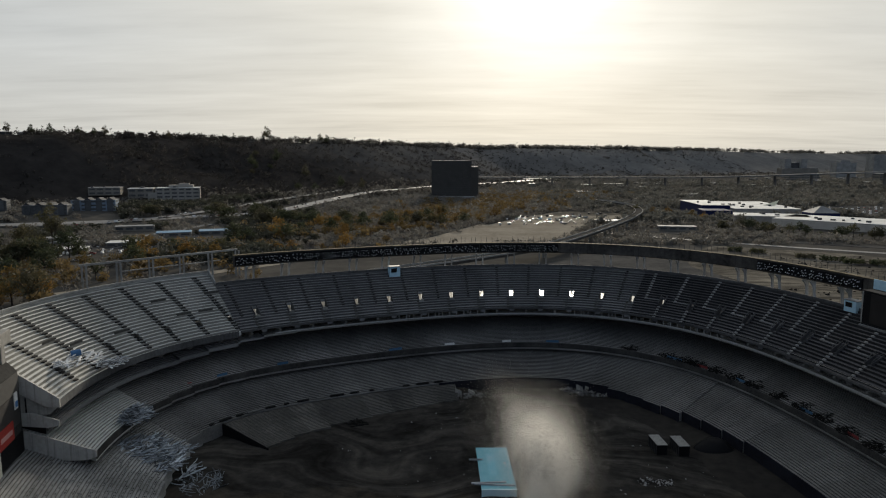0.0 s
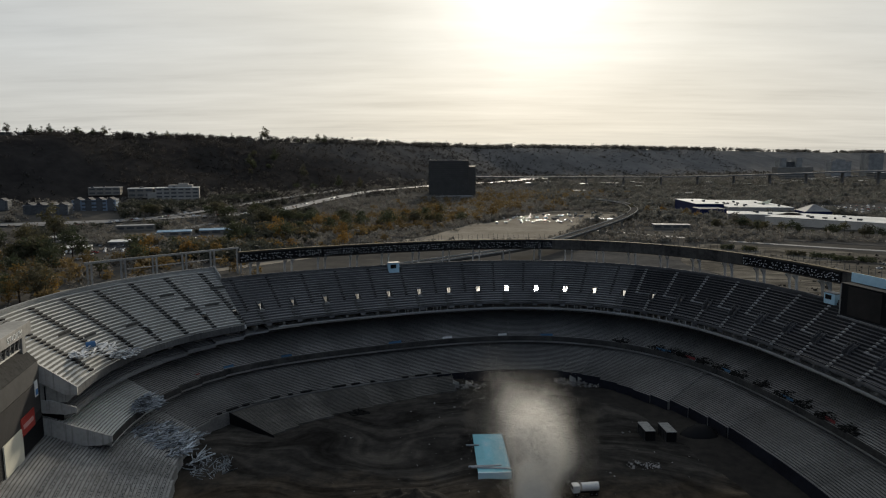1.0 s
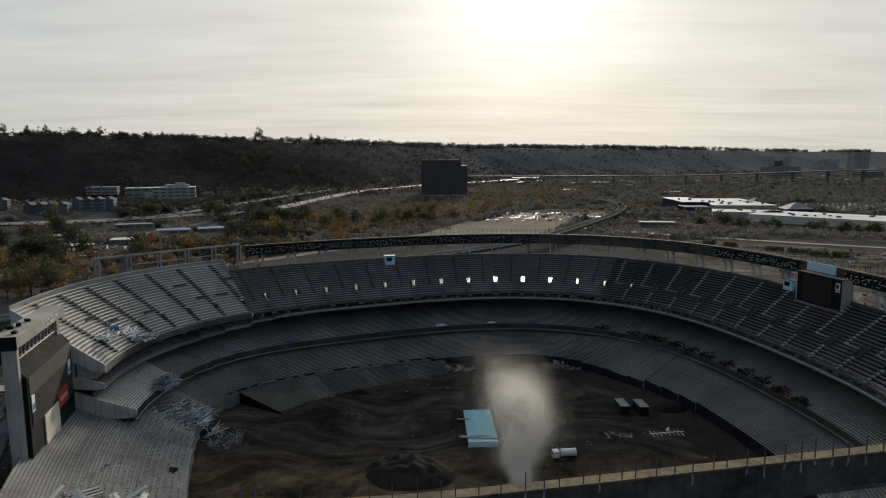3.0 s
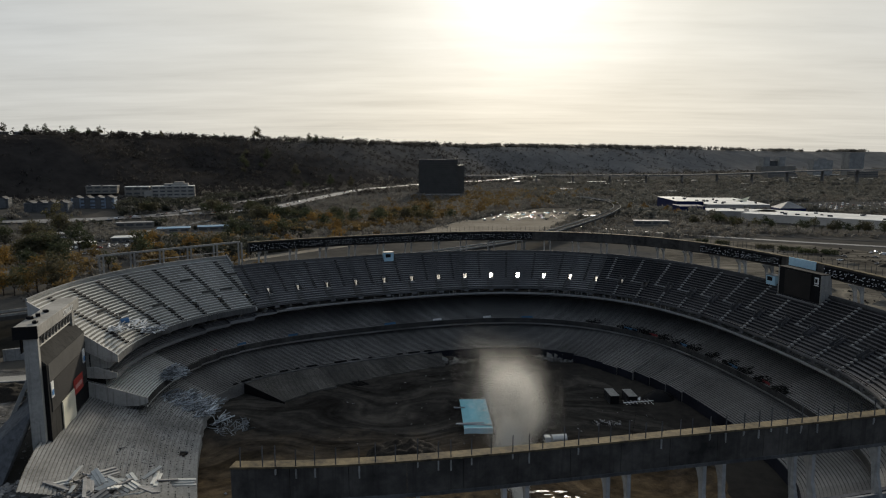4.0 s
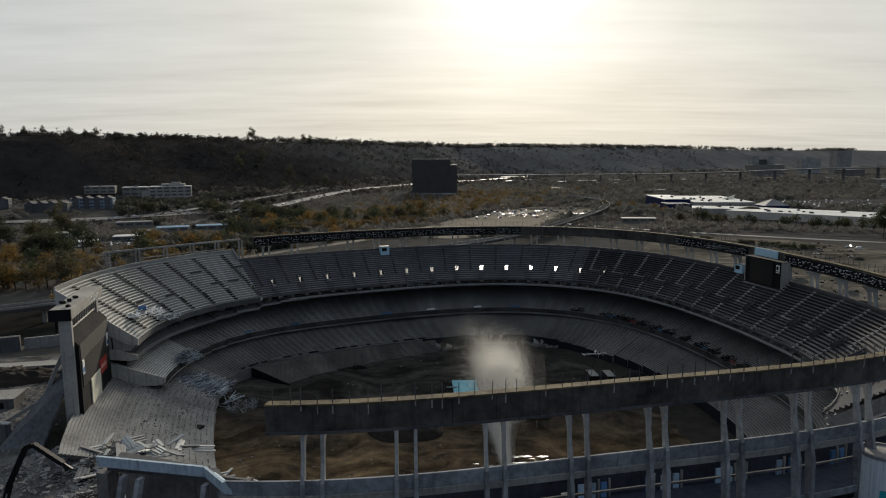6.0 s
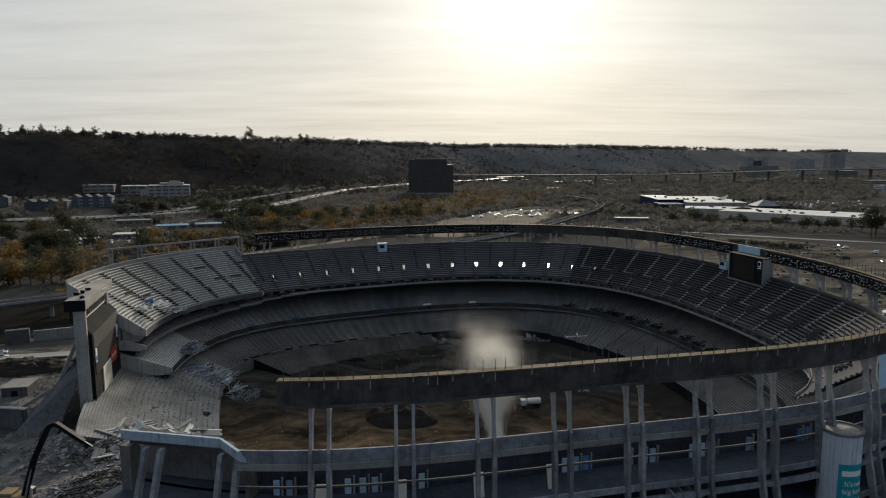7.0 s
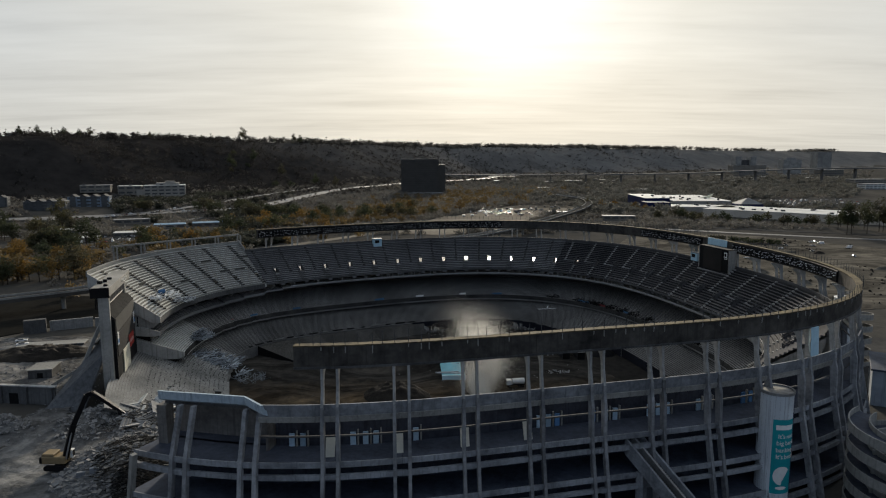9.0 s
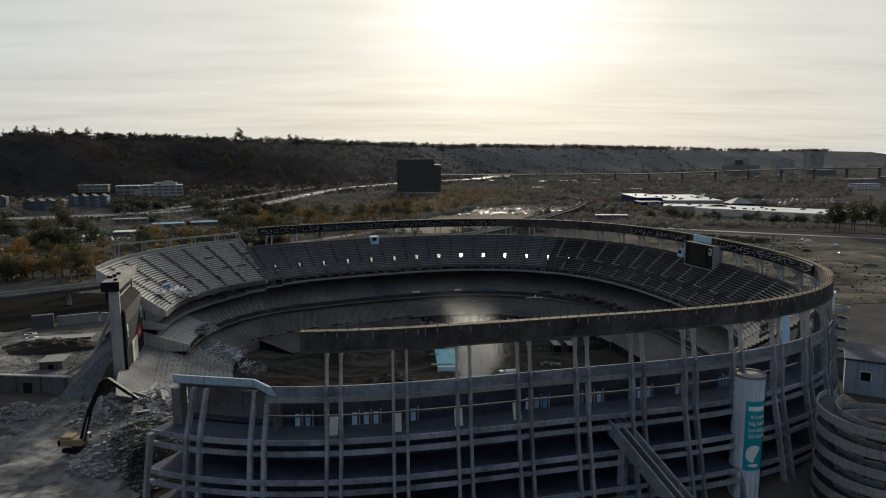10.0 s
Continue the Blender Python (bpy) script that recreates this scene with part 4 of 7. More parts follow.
def cabin(s, d, z, wide, deep, high):
    c = thing("control_cabin", "small pale blue camera cabin with dark window", "cabin", "camera cabins")
    t = on_plan(s + 1, d) - on_plan(s - 1, d)
    m = Matrix.Translation(on_plan(s, d, z)) @ Matrix.Rotation(math.atan2(t.y, t.x), 4, "Z")
    part("cabin_body", box(bmesh.new(), 0, 0, 0, wide, deep, high, bevel=0.06, m=m), BLUE_PALE, c)
    part("window_opening", box(bmesh.new(), 0.4, deep / 2, high * 0.45, wide * 0.55, 0.12, high * 0.4, m=m), BLACK, c)
    part("cabin_roof", box(bmesh.new(), 0, 0, high + 0.004, wide + 0.5, deep + 0.4, 0.2, m=m), STEEL, c)
    return c


cabin(668.0, 6.5, 30.6, 4.6, 3.0, 4.2)
cabin(464.3, 4.6, 31.9, 4.6, 2.6, 3.8)
# satellite dish shells and bowls beyond the ring
for x, y, r in ((113.5, 94.5, 3.0), (10.0, 150.0, 5.5)):
    dish = thing("satellite_dish", "white dish shell standing by the ring", "dish", "dish shells")
    bm = bmesh.new()
    bmesh.ops.create_uvsphere(bm, u_segments=20, v_segments=10, radius=r)
    for vert in bm.verts:
        vert.co.z = max(vert.co.z, 0) * 0.45
    bmesh.ops.translate(bm, verts=bm.verts, vec=(x, y, 27.5 if r < 4 else 26.0))
    part("dish_shell", bm, WHITE, dish)
    part("dish_mast", pipe(bmesh.new(), (x, y, 0), (x, y, 27.6 if r < 4 else 26.1), 0.4), STEEL, dish)

# ---- advertising cylinder ----
CX, CY, CR = 81.0, -112.9, 3.75
cyl = thing("advert_cylinder", "white ribbed cylinder tower with teal banner", "tower")
DRUM = paint("drum_paint", (0.56, 0.60, 0.63), (0.44, 0.47, 0.50), rough=0.6, fine=0.5, coarse=0.1, streaks=True)
for k in range(24):
    bm = bmesh.new()
    a0, a1 = k * math.pi / 12 + 0.003, (k + 1) * math.pi / 12 - 0.003
    vs = []
    for z in (-9.5, 25.8):
        vs.append([bm.verts.new((CX + r * math.cos(a0 + (a1 - a0) * f), CY + r * math.sin(a0 + (a1 - a0) * f), z)) for f in (0, 0.5, 1) for r in (CR,)])
    bm.faces.new((vs[0][0], vs[0][1], vs[1][1], vs[1][0]))
    bm.faces.new((vs[0][1], vs[0][2], vs[1][2], vs[1][1]))
    part("drum_panel", bm, DRUM, cyl)
part("drum_core", pipe(bmesh.new(), (CX, CY, -9.5), (CX, CY, 25.7), CR - 0.05, segments=48), CONCRETE_DARK, cyl)
bm = bmesh.new()
for r0, r1, z0, z1 in ((CR + 0.12, CR - 0.35, 25.5, 26.1),):
    n = 48
    loops = [[bm.verts.new((CX + r * math.cos(2 * math.pi * i / n), CY + r * math.sin(2 * math.pi * i / n), z)) for i in range(n)] for r, z in ((r0, z0), (r0, z1), (r1, z1), (r1, z0))]
    for j in range(4):
        for i in range(n):
            bm.faces.new((loops[j][i], loops[j][(i + 1) % n], loops[(j + 1) % 4][(i + 1) % n], loops[(j + 1) % 4][i]))
part("drum_rim", bm, STEEL, cyl)
part("drum_lid", pipe(bmesh.new(), (CX, CY, 25.705), (CX, CY, 25.8), CR - 0.36, segments=40), paint("lid_stained", (0.42, 0.40, 0.36), (0.16, 0.15, 0.14), fine=0.5, coarse=0.3), cyl)


def wrap(name, a0, a1, z0, z1, out, material, parent, steps=14):
    """A thin curved sheet on the drum between two angles."""
    verts, faces = [], []
    for i in range(steps + 1):
        a = radians(a0 + (a1 - a0) * i / steps)
        for r, z in ((CR + out, z0), (CR + out, z1), (CR + out - 0.03, z1), (CR + out - 0.03, z0)):
            verts.append((CX + r * math.cos(a), CY + r * math.sin(a), z))
    for i in range(steps):
        for j in range(4):
            faces.append((i * 4 + j, i * 4 + 4 + j, i * 4 + 4 + (j + 1) % 4, i * 4 + (j + 1) % 4))
    faces += [(0, 1, 2, 3), (steps * 4 + 3, steps * 4 + 2, steps * 4 + 1, steps * 4)]
    return solid(name, verts, faces, material, parent)


BANNER_TEAL = paint("banner_teal", (0.02, 0.30, 0.33), (0.015, 0.24, 0.27), rough=0.5, fine=0.6)
wrap("banner", -124, -46, 2.2, 20.0, 0.05, BANNER_TEAL, cyl)
wrap("dark_stripe", -44, -31, -9.0, 25.4, 0.05, NAVY, cyl)


def wrap_text(text, size, z, centre=-86.0):
    """Writing bent round the drum."""
    cu = bpy.data.curves.new("lettering", "FONT")
    cu.body, cu.size, cu.extrude, cu.align_x = text, size, 0.015, "CENTER"
    tmp = new("lettering", cu)
    me = bpy.data.meshes.new_from_object(tmp.evaluated_get(bpy.context.evaluated_depsgraph_get()))
    bpy.data.objects.remove(tmp)
    for vert in me.vertices:
        a = radians(centre) + vert.co.x / (CR + 0.08)
        r = CR + 0.08 + vert.co.z
        vert.co = Vector((CX + r * math.cos(a), CY + r * math.sin(a), z + vert.co.y))
    return link_mesh("lettering", me, WHITE, cyl)


bpy.context.view_layer.update()
for text, z, centre in (("It's", 15.6, -94.0), ("not", 15.6, -62.0), ("big", 14.0, -98.0), ("bank", 14.0, -60.0), ("banking.", 12.3, -76.0), ("It's", 10.7, -98.0), ("better.", 10.7, -52.0)):
    wrap_text(text, 1.45, z, centre)
wrap("sign_bar", -114, -52, 17.6, 18.7, 0.08, WHITE, cyl)
# the emblem: a white disc with a sail cut in it
for lo_a, hi_a, z0, z1, cut in ((-116, -54, 4.3, 8.8, True), (-106, -66, 3.2, 4.0, False)):
    verts, faces, n = [], [], 20
    for i in range(n + 1):
        f = i / n
        ang = radians(lo_a + (hi_a - lo_a) * f)
        half_chord = math.sqrt(max(0.0, 1 - (2 * f - 1) ** 2)) * (z1 - z0) / 2
        low_z = (z0 + z1) / 2 - half_chord
        if cut and f > 0.45:
            low_z = max(low_z, z0 + (z1 - z0) * (0.15 + 1.5 * (f - 0.45)))
        for z in (min(low_z, (z0 + z1) / 2 + half_chord), (z0 + z1) / 2 + half_chord):
            verts.append((CX + (CR + 0.09) * math.cos(ang), CY + (CR + 0.09) * math.sin(ang), z))
    faces = [(2 * i, 2 * i + 2, 2 * i + 3, 2 * i + 1) for i in range(n)]
    solid("emblem", verts, faces, WHITE, cyl)

# ---- spiral ramp ----
for HX, HY, HR, PITCH, TOP, START in ((111.0, -118.0, 13.5, 4.6, 17.6, 2.0), (163.0, -12.0, 8.0, 4.6, 20.0, 3.5)):
  helix = thing("spiral_ramp", "stacked spiral concrete pedestrian ramp", "ramp", "spiral ramps")
  for turn_no in range(6):
      verts, faces, wall = [], [], []
      n = 48
      prof = [(HR, 0.0), (HR - 4.5, 0.0), (HR - 4.5, -0.5), (HR, -0.5)]
      for name, prof, mat in (("ramp_slab", [(HR - 0.3, 0.0), (HR - 4.2, 0.0), (HR - 4.2, -0.5), (HR - 0.3, -0.5)], FLOOR_COOL), ("outer_parapet", [(HR, 1.3), (HR - 0.3, 1.3), (HR - 0.3, -0.9), (HR, -0.9)], CONCRETE), ("inner_parapet", [(HR - 4.2, 1.2), (HR - 4.5, 1.2), (HR - 4.5, -0.8), (HR - 4.2, -0.8)], CONCRETE)):
          verts, faces = [], []
          for i in range(n + 1):
              a = 2 * math.pi * i / n + START
              for r, z in prof:
                  verts.append((HX + r * math.cos(a), HY + r * math.sin(a), TOP - PITCH * (turn_no + i / n) + z))
          for i in range(n):
              for j in range(4):
                  faces.append((i * 4 + j, i * 4 + 4 + j, i * 4 + 4 + (j + 1) % 4, i * 4 + (j + 1) % 4))
          solid(name, verts, faces, mat, helix)
  for k in range(10):
      a = k * math.pi / 5
      part("ramp_column", pipe(bmesh.new(), (HX + (HR - 4.0) * math.cos(a), HY + (HR - 4.0) * math.sin(a), -9.5), (HX + (HR - 4.0) * math.cos(a), HY + (HR - 4.0) * math.sin(a), TOP - 4.4), 0.45), CONCRETE, helix)

# ---- covered escalator ----
esc = thing("escalator", "covered escalator leaning on the facade", "escalator")
A, B = Vector((45.8, -118.5, 16.8)), Vector((68.0, -144.0, -9.0))
along = (B - A).normalized()
side = Vector((along.y, -along.x, 0)).normalized()
for off, name in ((-2.6, "side_wall"), (2.6, "side_wall"), (0.0, "middle_wall")):
    bm = bmesh.new()
    low = -2.4 if off else -1.6
    q = [A + side * (off + o) + Vector((0, 0, z)) for o in (-0.3, 0.3) for z in (low, 1.2)] + [B + side * (off + o) + Vector((0, 0, z)) for o in (-0.3, 0.3) for z in (low, 1.2)]
    vs = [bm.verts.new(x) for x in q]
    for f in ((0, 1, 3, 2), (4, 6, 7, 5), (0, 4, 5, 1), (2, 3, 7, 6), (1, 5, 7, 3), (0, 2, 6, 4)):
        bm.faces.new([vs[j] for j in f])
    bmesh.ops.recalc_face_normals(bm, faces=bm.faces)
    part(name, bm, CONCRETE_MID if off else STEEL, esc)
bm = bmesh.new()
steps = 80
for i in range(steps):
    p = A.lerp(B, (i + 0.5) / steps)
    for off in (-1.35, 1.35):
        m = Matrix.Translation(p + side * off) @ Matrix.Rotation(math.atan2(along.y, along.x), 4, "Z")
        box(bm, 0, 0, -0.9, 0.5, 2.0, 0.3, m=m)
part("steps", bm, BLACK, esc)
for off in (-2.4, 2.4):
    part("support_pier", box(bmesh.new(), A.x + 3 + side.x * off, A.y - 2.2 + side.y * off, -9.5, 1.8, 1.8, 20.5, 40, 0.05), CONCRETE_MID, esc)

# second drum and a low service building on the east side
drum2 = thing("plain_drum", "plain white cylinder tower behind the ring", "tower")
part("drum", pipe(bmesh.new(), (155.0, -22.0, 0), (155.0, -22.0, 27.0), 3.9, segments=40), paint("drum_paint", (0.5, 0.5, 0.5)), drum2)
part("drum_lid", pipe(bmesh.new(), (155.0, -22.0, 27.004), (155.0, -22.0, 27.5), 4.1, segments=40), WHITE, drum2)
svc = thing("service_building", "low bluish service building beside the stadium", "building", "", "", (163, -58, 0), -32)
part("wall", box(bmesh.new(), 0, 0, 0, 36, 22, 11.5, bevel=0.1), paint("bluish_wall", (0.34, 0.38, 0.42), (0.26, 0.29, 0.33), fine=0.4, coarse=0.1, streaks=True), svc)
part("roof", box(bmesh.new(), 0, 0, 11.504, 37, 23, 0.6, bevel=0.08), FLOOR_COOL, svc)
for x in (-12, -4, 5, 13):
    w3 = part("window", box(bmesh.new(), x, -11.0, 5.0, 2.8, 0.2, 3.0), BLACK, svc)
    part("window_frame", box(bmesh.new(), x, -11.12, 8.0, 3.3, 0.3, 0.3), PANEL_PALE, w3)
    part("window_frame", box(bmesh.new(), x + 1.5, -11.12, 5.0, 0.3, 0.3, 3.0), PANEL_PALE, w3)

# ---- things on the field ----
rng = random.Random(21)
DIRT_HEAP = paint("dark_spoil", (0.036, 0.031, 0.026), (0.013, 0.012, 0.011), fine=0.7, coarse=0.16, relief=1.0)
RUBBLE = paint("broken_concrete", (0.32, 0.315, 0.31), (0.16, 0.157, 0.155), fine=1.2, coarse=0.2, random_tint=0.3)
# Darker copy of RUBBLE: the far stand's shade is in its tone
DARK_RUBBLE = paint("dark_rubble", (0.17, 0.168, 0.165), (0.07, 0.069, 0.068), fine=1.2, coarse=0.2)
SCRAP = paint("scrap_metal", (0.46, 0.50, 0.54), (0.18, 0.20, 0.225), rough=0.5, metal=0.0, fine=1.5, piece_tint=0.85)
BRUSH = paint("dark_debris", (0.022, 0.021, 0.020), (0.010, 0.010, 0.010), fine=1.5)
SCRAP_DULL = paint("dull_scrap_metal", (0.24, 0.26, 0.28), (0.09, 0.10, 0.11), rough=0.6, fine=1.5, piece_tint=0.85)
SCRAP_WHITE = paint("white_scrap", (0.65, 0.66, 0.66), (0.5, 0.5, 0.5), rough=0.6, fine=1.0)


def mound(name, x, y, z, rx, ry, h, material, label, seed=0, sharp=1.6, parent=None, rough=0.35):
    """A heap with a worn top and an uneven foot."""
    n, m = 64, 24
    verts, faces = [], []
    for j in range(m + 1):
        f = j / m
        for i in range(n):
            a = 2 * math.pi * i / n
            w = 1 + 0.22 * noise.noise(Vector((math.cos(a) * 1.3 + seed, math.sin(a) * 1.3, 0.5)))
            px, py = rx * f * w * math.cos(a), ry * f * w * math.sin(a)
            pz = h * (0.5 + 0.5 * math.cos(math.pi * f)) ** (1 / sharp) - 0.25
            pz += rough * (1 - f * f) * h * 0.5 * noise.noise(Vector((px * 0.35, py * 0.35, seed))) + rough * 0.3 * noise.noise(Vector((px * 1.2, py * 1.2, seed + 3)))
            verts.append((x + px, y + py, z + (pz if j < m else -0.5)))
    for j in range(m):
        for i in range(n):
            a, b = j * n + i, j * n + (i + 1) % n
            faces.append((a, a + n, b + n, b))
    ob = solid(name, verts, faces, material, parent, "", True)
    return tagged(ob, label, "heap") if label else ob


mound("spoil_mound", -11.0, -18.5, Z_FIELD, 13.5, 10.5, 5.2, DIRT_HEAP, "dark heap of spoil on the dirt field", 3, 2.6, None, 0.75)


# pools of pale slurry water lying on the field
WATER = paint("slurry_water", (0.26, 0.25, 0.23), (0.12, 0.11, 0.10), rough=0.3, relief=0.15, spec=0.6, fine=1.4)
rng = random.Random(64)
pools = [(13.0, -48.5, 3.2, 1.2), (23.0, -43.8, 3.0, 0.9), (16.5, -52.5, 2.4, 0.8)]
for i in range(30):
    f = rng.random()
    pools.append((7 + 26 * f + rng.gauss(0, 2.0), -50.5 + 8.5 * f + rng.gauss(0, 2.4), rng.uniform(0.5, 2.0), rng.uniform(0.25, 0.8)))
for seed, (x, y, rx, ry) in enumerate(pools):
    verts = [(x, y, Z_FIELD + 0.62)]
    for i in range(40):
        a = 2 * math.pi * i / 40
        w2 = 1 + 0.6 * noise.noise(Vector((math.cos(a) * 1.8 + seed, math.sin(a) * 1.8, 0.5))) + 0.6 * noise.noise(Vector((math.cos(a) * 4 + seed, math.sin(a) * 4, 0.5)))
        verts.append((x + rx * w2 * math.cos(a), y + ry * w2 * math.sin(a), Z_FIELD + 0.6))
    tagged(solid("puddle", verts, [(0, i + 1, (i + 1) % 40 + 1) for i in range(40)], WATER), "pale slurry puddle on the dirt field", "puddle", "puddles")

# teal sheeting: a lifted slab on cribbing, with bars lying on it
sheet = thing("teal_sheet", "teal roof panel propped above the dirt", "roof panel")
M = Matrix.Translation((10.2, 12.2, 0)) @ Matrix.Rotation(radians(2), 4, "Z")
part("panel", box(bmesh.new(), 0, 0, Z_FIELD + 1.9, 9.4, 26.0, 0.35, bevel=0.05, m=M), TEAL, sheet)
part("panel_end", box(bmesh.new(), 0, -13.05, Z_FIELD + 0.3, 9.4, 0.3, 1.95, m=M), paint("pale_teal", (0.55, 0.75, 0.82), (0.42, 0.62, 0.70), rough=0.5), sheet)
for x, y, l, a in ((-2.5, -9.5, 9.5, 4), (-1.0, -10.7, 11.0, -5), (-5.2, 4.5, 4.0, 0), (3.0, 2.0, 0.6, 10)):
    part("loose_bar", box(bmesh.new(), x, y, Z_FIELD + 2.26, l, 0.45, 0.4, a, 0.03, m=M), SCRAP, sheet)
part("faded_mark", box(bmesh.new(), -0.8, 2.0, Z_FIELD + 2.254, 2.4, 14.0, 0.02, m=M), paint("faded_paint", (0.30, 0.48, 0.54), (0.10, 0.46, 0.58), rough=0.6, fine=0.8, coarse=0.3), sheet)
for x in (-3.5, 3.5):
    for y in (-10, 0, 10):
        part("crib_block", box(bmesh.new(), x, y, Z_FIELD - 0.6, 1.2, 1.2, 2.5, m=M), CONCRETE_DARK, sheet)

# site containers
for x, y, label in ((61.5, 29.5, "grey"), (68.0, 28.8, "grey")):
    c = thing("site_container", "dark site container with pale roof on the dirt", "container", "site containers", "", (x, y, Z_FIELD - 0.4), 4)
    part("container_body", box(bmesh.new(), 0, 0, 0.15, 3.2, 7.6, 3.4, bevel=0.05), BLACK, c)
    part("container_roof", box(bmesh.new(), 0, 0, 3.554, 3.3, 7.7, 0.15), CONCRETE, c)
    for s in range(6):
        part("side_rib", box(bmesh.new(), -1.66, -3.2 + s * 1.28, 0.3, 0.1, 0.2, 3.1), CONCRETE_DARK, c)
    for dx in (-1.2, 1.2):
        part("skid", box(bmesh.new(), dx, 0, 0, 0.3, 7.4, 0.15), STEEL, c)
c = thing("covered_stockpile", "dark tarpaulin over a stockpile on the field", "tarpaulin")
mound("tarpaulin", 79.0, 30.0, Z_FIELD, 7.0, 4.5, 4.0, BLACK, "", 5, 2.6, c, 0.2)


def truck(x, y, rz, z):
    t = thing("water_truck", "white works truck on the dirt field", "truck", "", "", (x, y, z), rz)
    part("chassis", box(bmesh.new(), 0, 0, 0.75, 7.4, 1.2, 0.35, bevel=0.04), BLACK, t)
    part("tank", pipe(bmesh.new(), (-3.5, 0, 2.2), (1.2, 0, 2.2), 1.15, segments=18), WHITE, t)
    cab = part("cab", box(bmesh.new(), 2.7, 0, 1.0, 2.0, 2.3, 2.1, bevel=0.2), WHITE, t)
    part("windscreen", box(bmesh.new(), 3.72, 0, 2.0, 0.06, 1.9, 0.85), DARK_GLASS, cab)
    part("side_window", box(bmesh.new(), 2.9, -1.16, 2.05, 1.1, 0.06, 0.75), DARK_GLASS, cab)
    for wx in (-2.7, -1.4, 2.6):
        for wy in (-1.05, 1.05):
            wheel = part("wheel", pipe(bmesh.new(), (wx, wy - 0.18, 0.52), (wx, wy + 0.18, 0.52), 0.52, segments=16), BLACK, t)
            part("hub", pipe(bmesh.new(), (wx, wy - 0.2, 0.52), (wx, wy + 0.2, 0.52), 0.22, segments=10), STEEL, wheel)
    return t


truck(34.5, -8.5, 188, Z_FIELD - 0.1)


def scrap_pile(name, label, x, y, z, rx, ry, h, count, material, seed, lengths=(2.0, 6.0), thick=0.22, on=None):
    """A tangle of bent bars and sheets, joined, since nobody could count them."""
    r = random.Random(seed)
    bm = bmesh.new()
    lie = r.uniform(0, math.pi)
    for i in range(count):
        a, f = r.uniform(0, 2 * math.pi), math.sqrt(r.random())
        px, py = x + rx * f * math.cos(a), y + ry * f * math.sin(a)
        base = z if on is None else on(px, py)
        pz = base + r.uniform(0, h) * (1 - f * 0.8)
        l, b = lengths[0] + (lengths[1] - lengths[0]) * r.random() ** 1.6, lie + r.gauss(0, 0.6) + 0.8 * math.sin(px * 0.6) * math.cos(py * 0.5)
        up = r.uniform(-0.12, 0.28)
        d = Vector((math.cos(b), math.sin(b), up)) * l
        kink = d * r.uniform(0.4, 0.6) + Vector((r.uniform(-1, 1), r.uniform(-1, 1), r.uniform(-0.2, 0.4))) * l * 0.09
        p = Vector((px, py, max(pz, base + 0.1)))
        w = thick * r.uniform(0.6, 1.6)
        beam(bm, p, p + kink, w, w * r.uniform(0.4, 1.0))
        beam(bm, p + kink, p + d, w, w * r.uniform(0.4, 1.0))
    return tagged(part(name, bm, material), label, "scrap", "", "stuff")


def chunk_pile(name, label, x, y, rx, ry, count, material, seed, sizes=(0.3, 1.4), on=None, z=0.0):
    """Broken concrete lumps strewn over the ground, joined."""
    r = random.Random(seed)
    verts, faces = [], []
    corner = [(-1, -1, -1), (1, -1, -1), (1, 1, -1), (-1, 1, -1), (-1, -1, 1), (1, -1, 1), (1, 1, 1), (-1, 1, 1)]
    quads = [(0, 3, 2, 1), (4, 5, 6, 7), (0, 1, 5, 4), (1, 2, 6, 5), (2, 3, 7, 6), (3, 0, 4, 7)]
    for i in range(count):
        a, f = r.uniform(0, 2 * math.pi), r.random() ** 0.6
        px, py = x + rx * f * math.cos(a), y + ry * f * math.sin(a)
        s = sizes[0] + (sizes[1] - sizes[0]) * r.random() ** 3
        base = (z if on is None else on(px, py)) + s * 0.15
        e = Euler((r.uniform(-0.5, 0.5), r.uniform(-0.5, 0.5), r.uniform(0, 6.3))).to_matrix()
        k = len(verts)
        sx, sy, sz = s * r.uniform(0.6, 1.6), s * r.uniform(0.5, 1.2), s * r.uniform(0.25, 0.7)
        for c in corner:
            p = e @ Vector((c[0] * sx * r.uniform(0.6, 1), c[1] * sy * r.uniform(0.6, 1), c[2] * sz * r.uniform(0.7, 1))) * 0.5
            verts.append((px + p.x, py + p.y, base + p.z))
        faces += [tuple(k + j for j in q) for q in quads]
    return tagged(solid(name, verts, faces, material), label, "rubble", "", "stuff")


chunk_pile("white_debris", "pale scraps strewn on the field", 55.0, 8.5, 5.5, 3.0, 90, RUBBLE, 31, (0.2, 0.8), z=Z_FIELD)
chunk_pile("white_debris", "pale lumps strewn about the field", -20, -40, 45, 30, 110, RUBBLE, 33, (0.2, 0.9), z=Z_FIELD)
chunk_pile("white_debris", "pale lumps strewn about the field", 20, 10, 60, 55, 160, RUBBLE, 36, (0.15, 0.7), z=Z_FIELD)
chunk_pile("bowl_rubble", "broken concrete fallen from the far stand", 52, 79, 13, 6, 420, DARK_RUBBLE, 34, (0.2, 1.8), z=Z_FIELD + 1.0)
chunk_pile("bowl_rubble", "broken concrete fallen from the far stand", 2, 75, 10, 4, 220, DARK_RUBBLE, 35, (0.2, 1.5), z=Z_FIELD + 0.8)
mound("dirt_bank", 52, 82, Z_FIELD, 16, 6, 2.2, DIRT_HEAP, "bank of dark dirt below the far stand", 8, 1.6, None, 0.8)
mound("dirt_bank", -2, 78, Z_FIELD, 16, 6, 2.6, DIRT_HEAP, "bank of dark dirt below the far stand", 12)
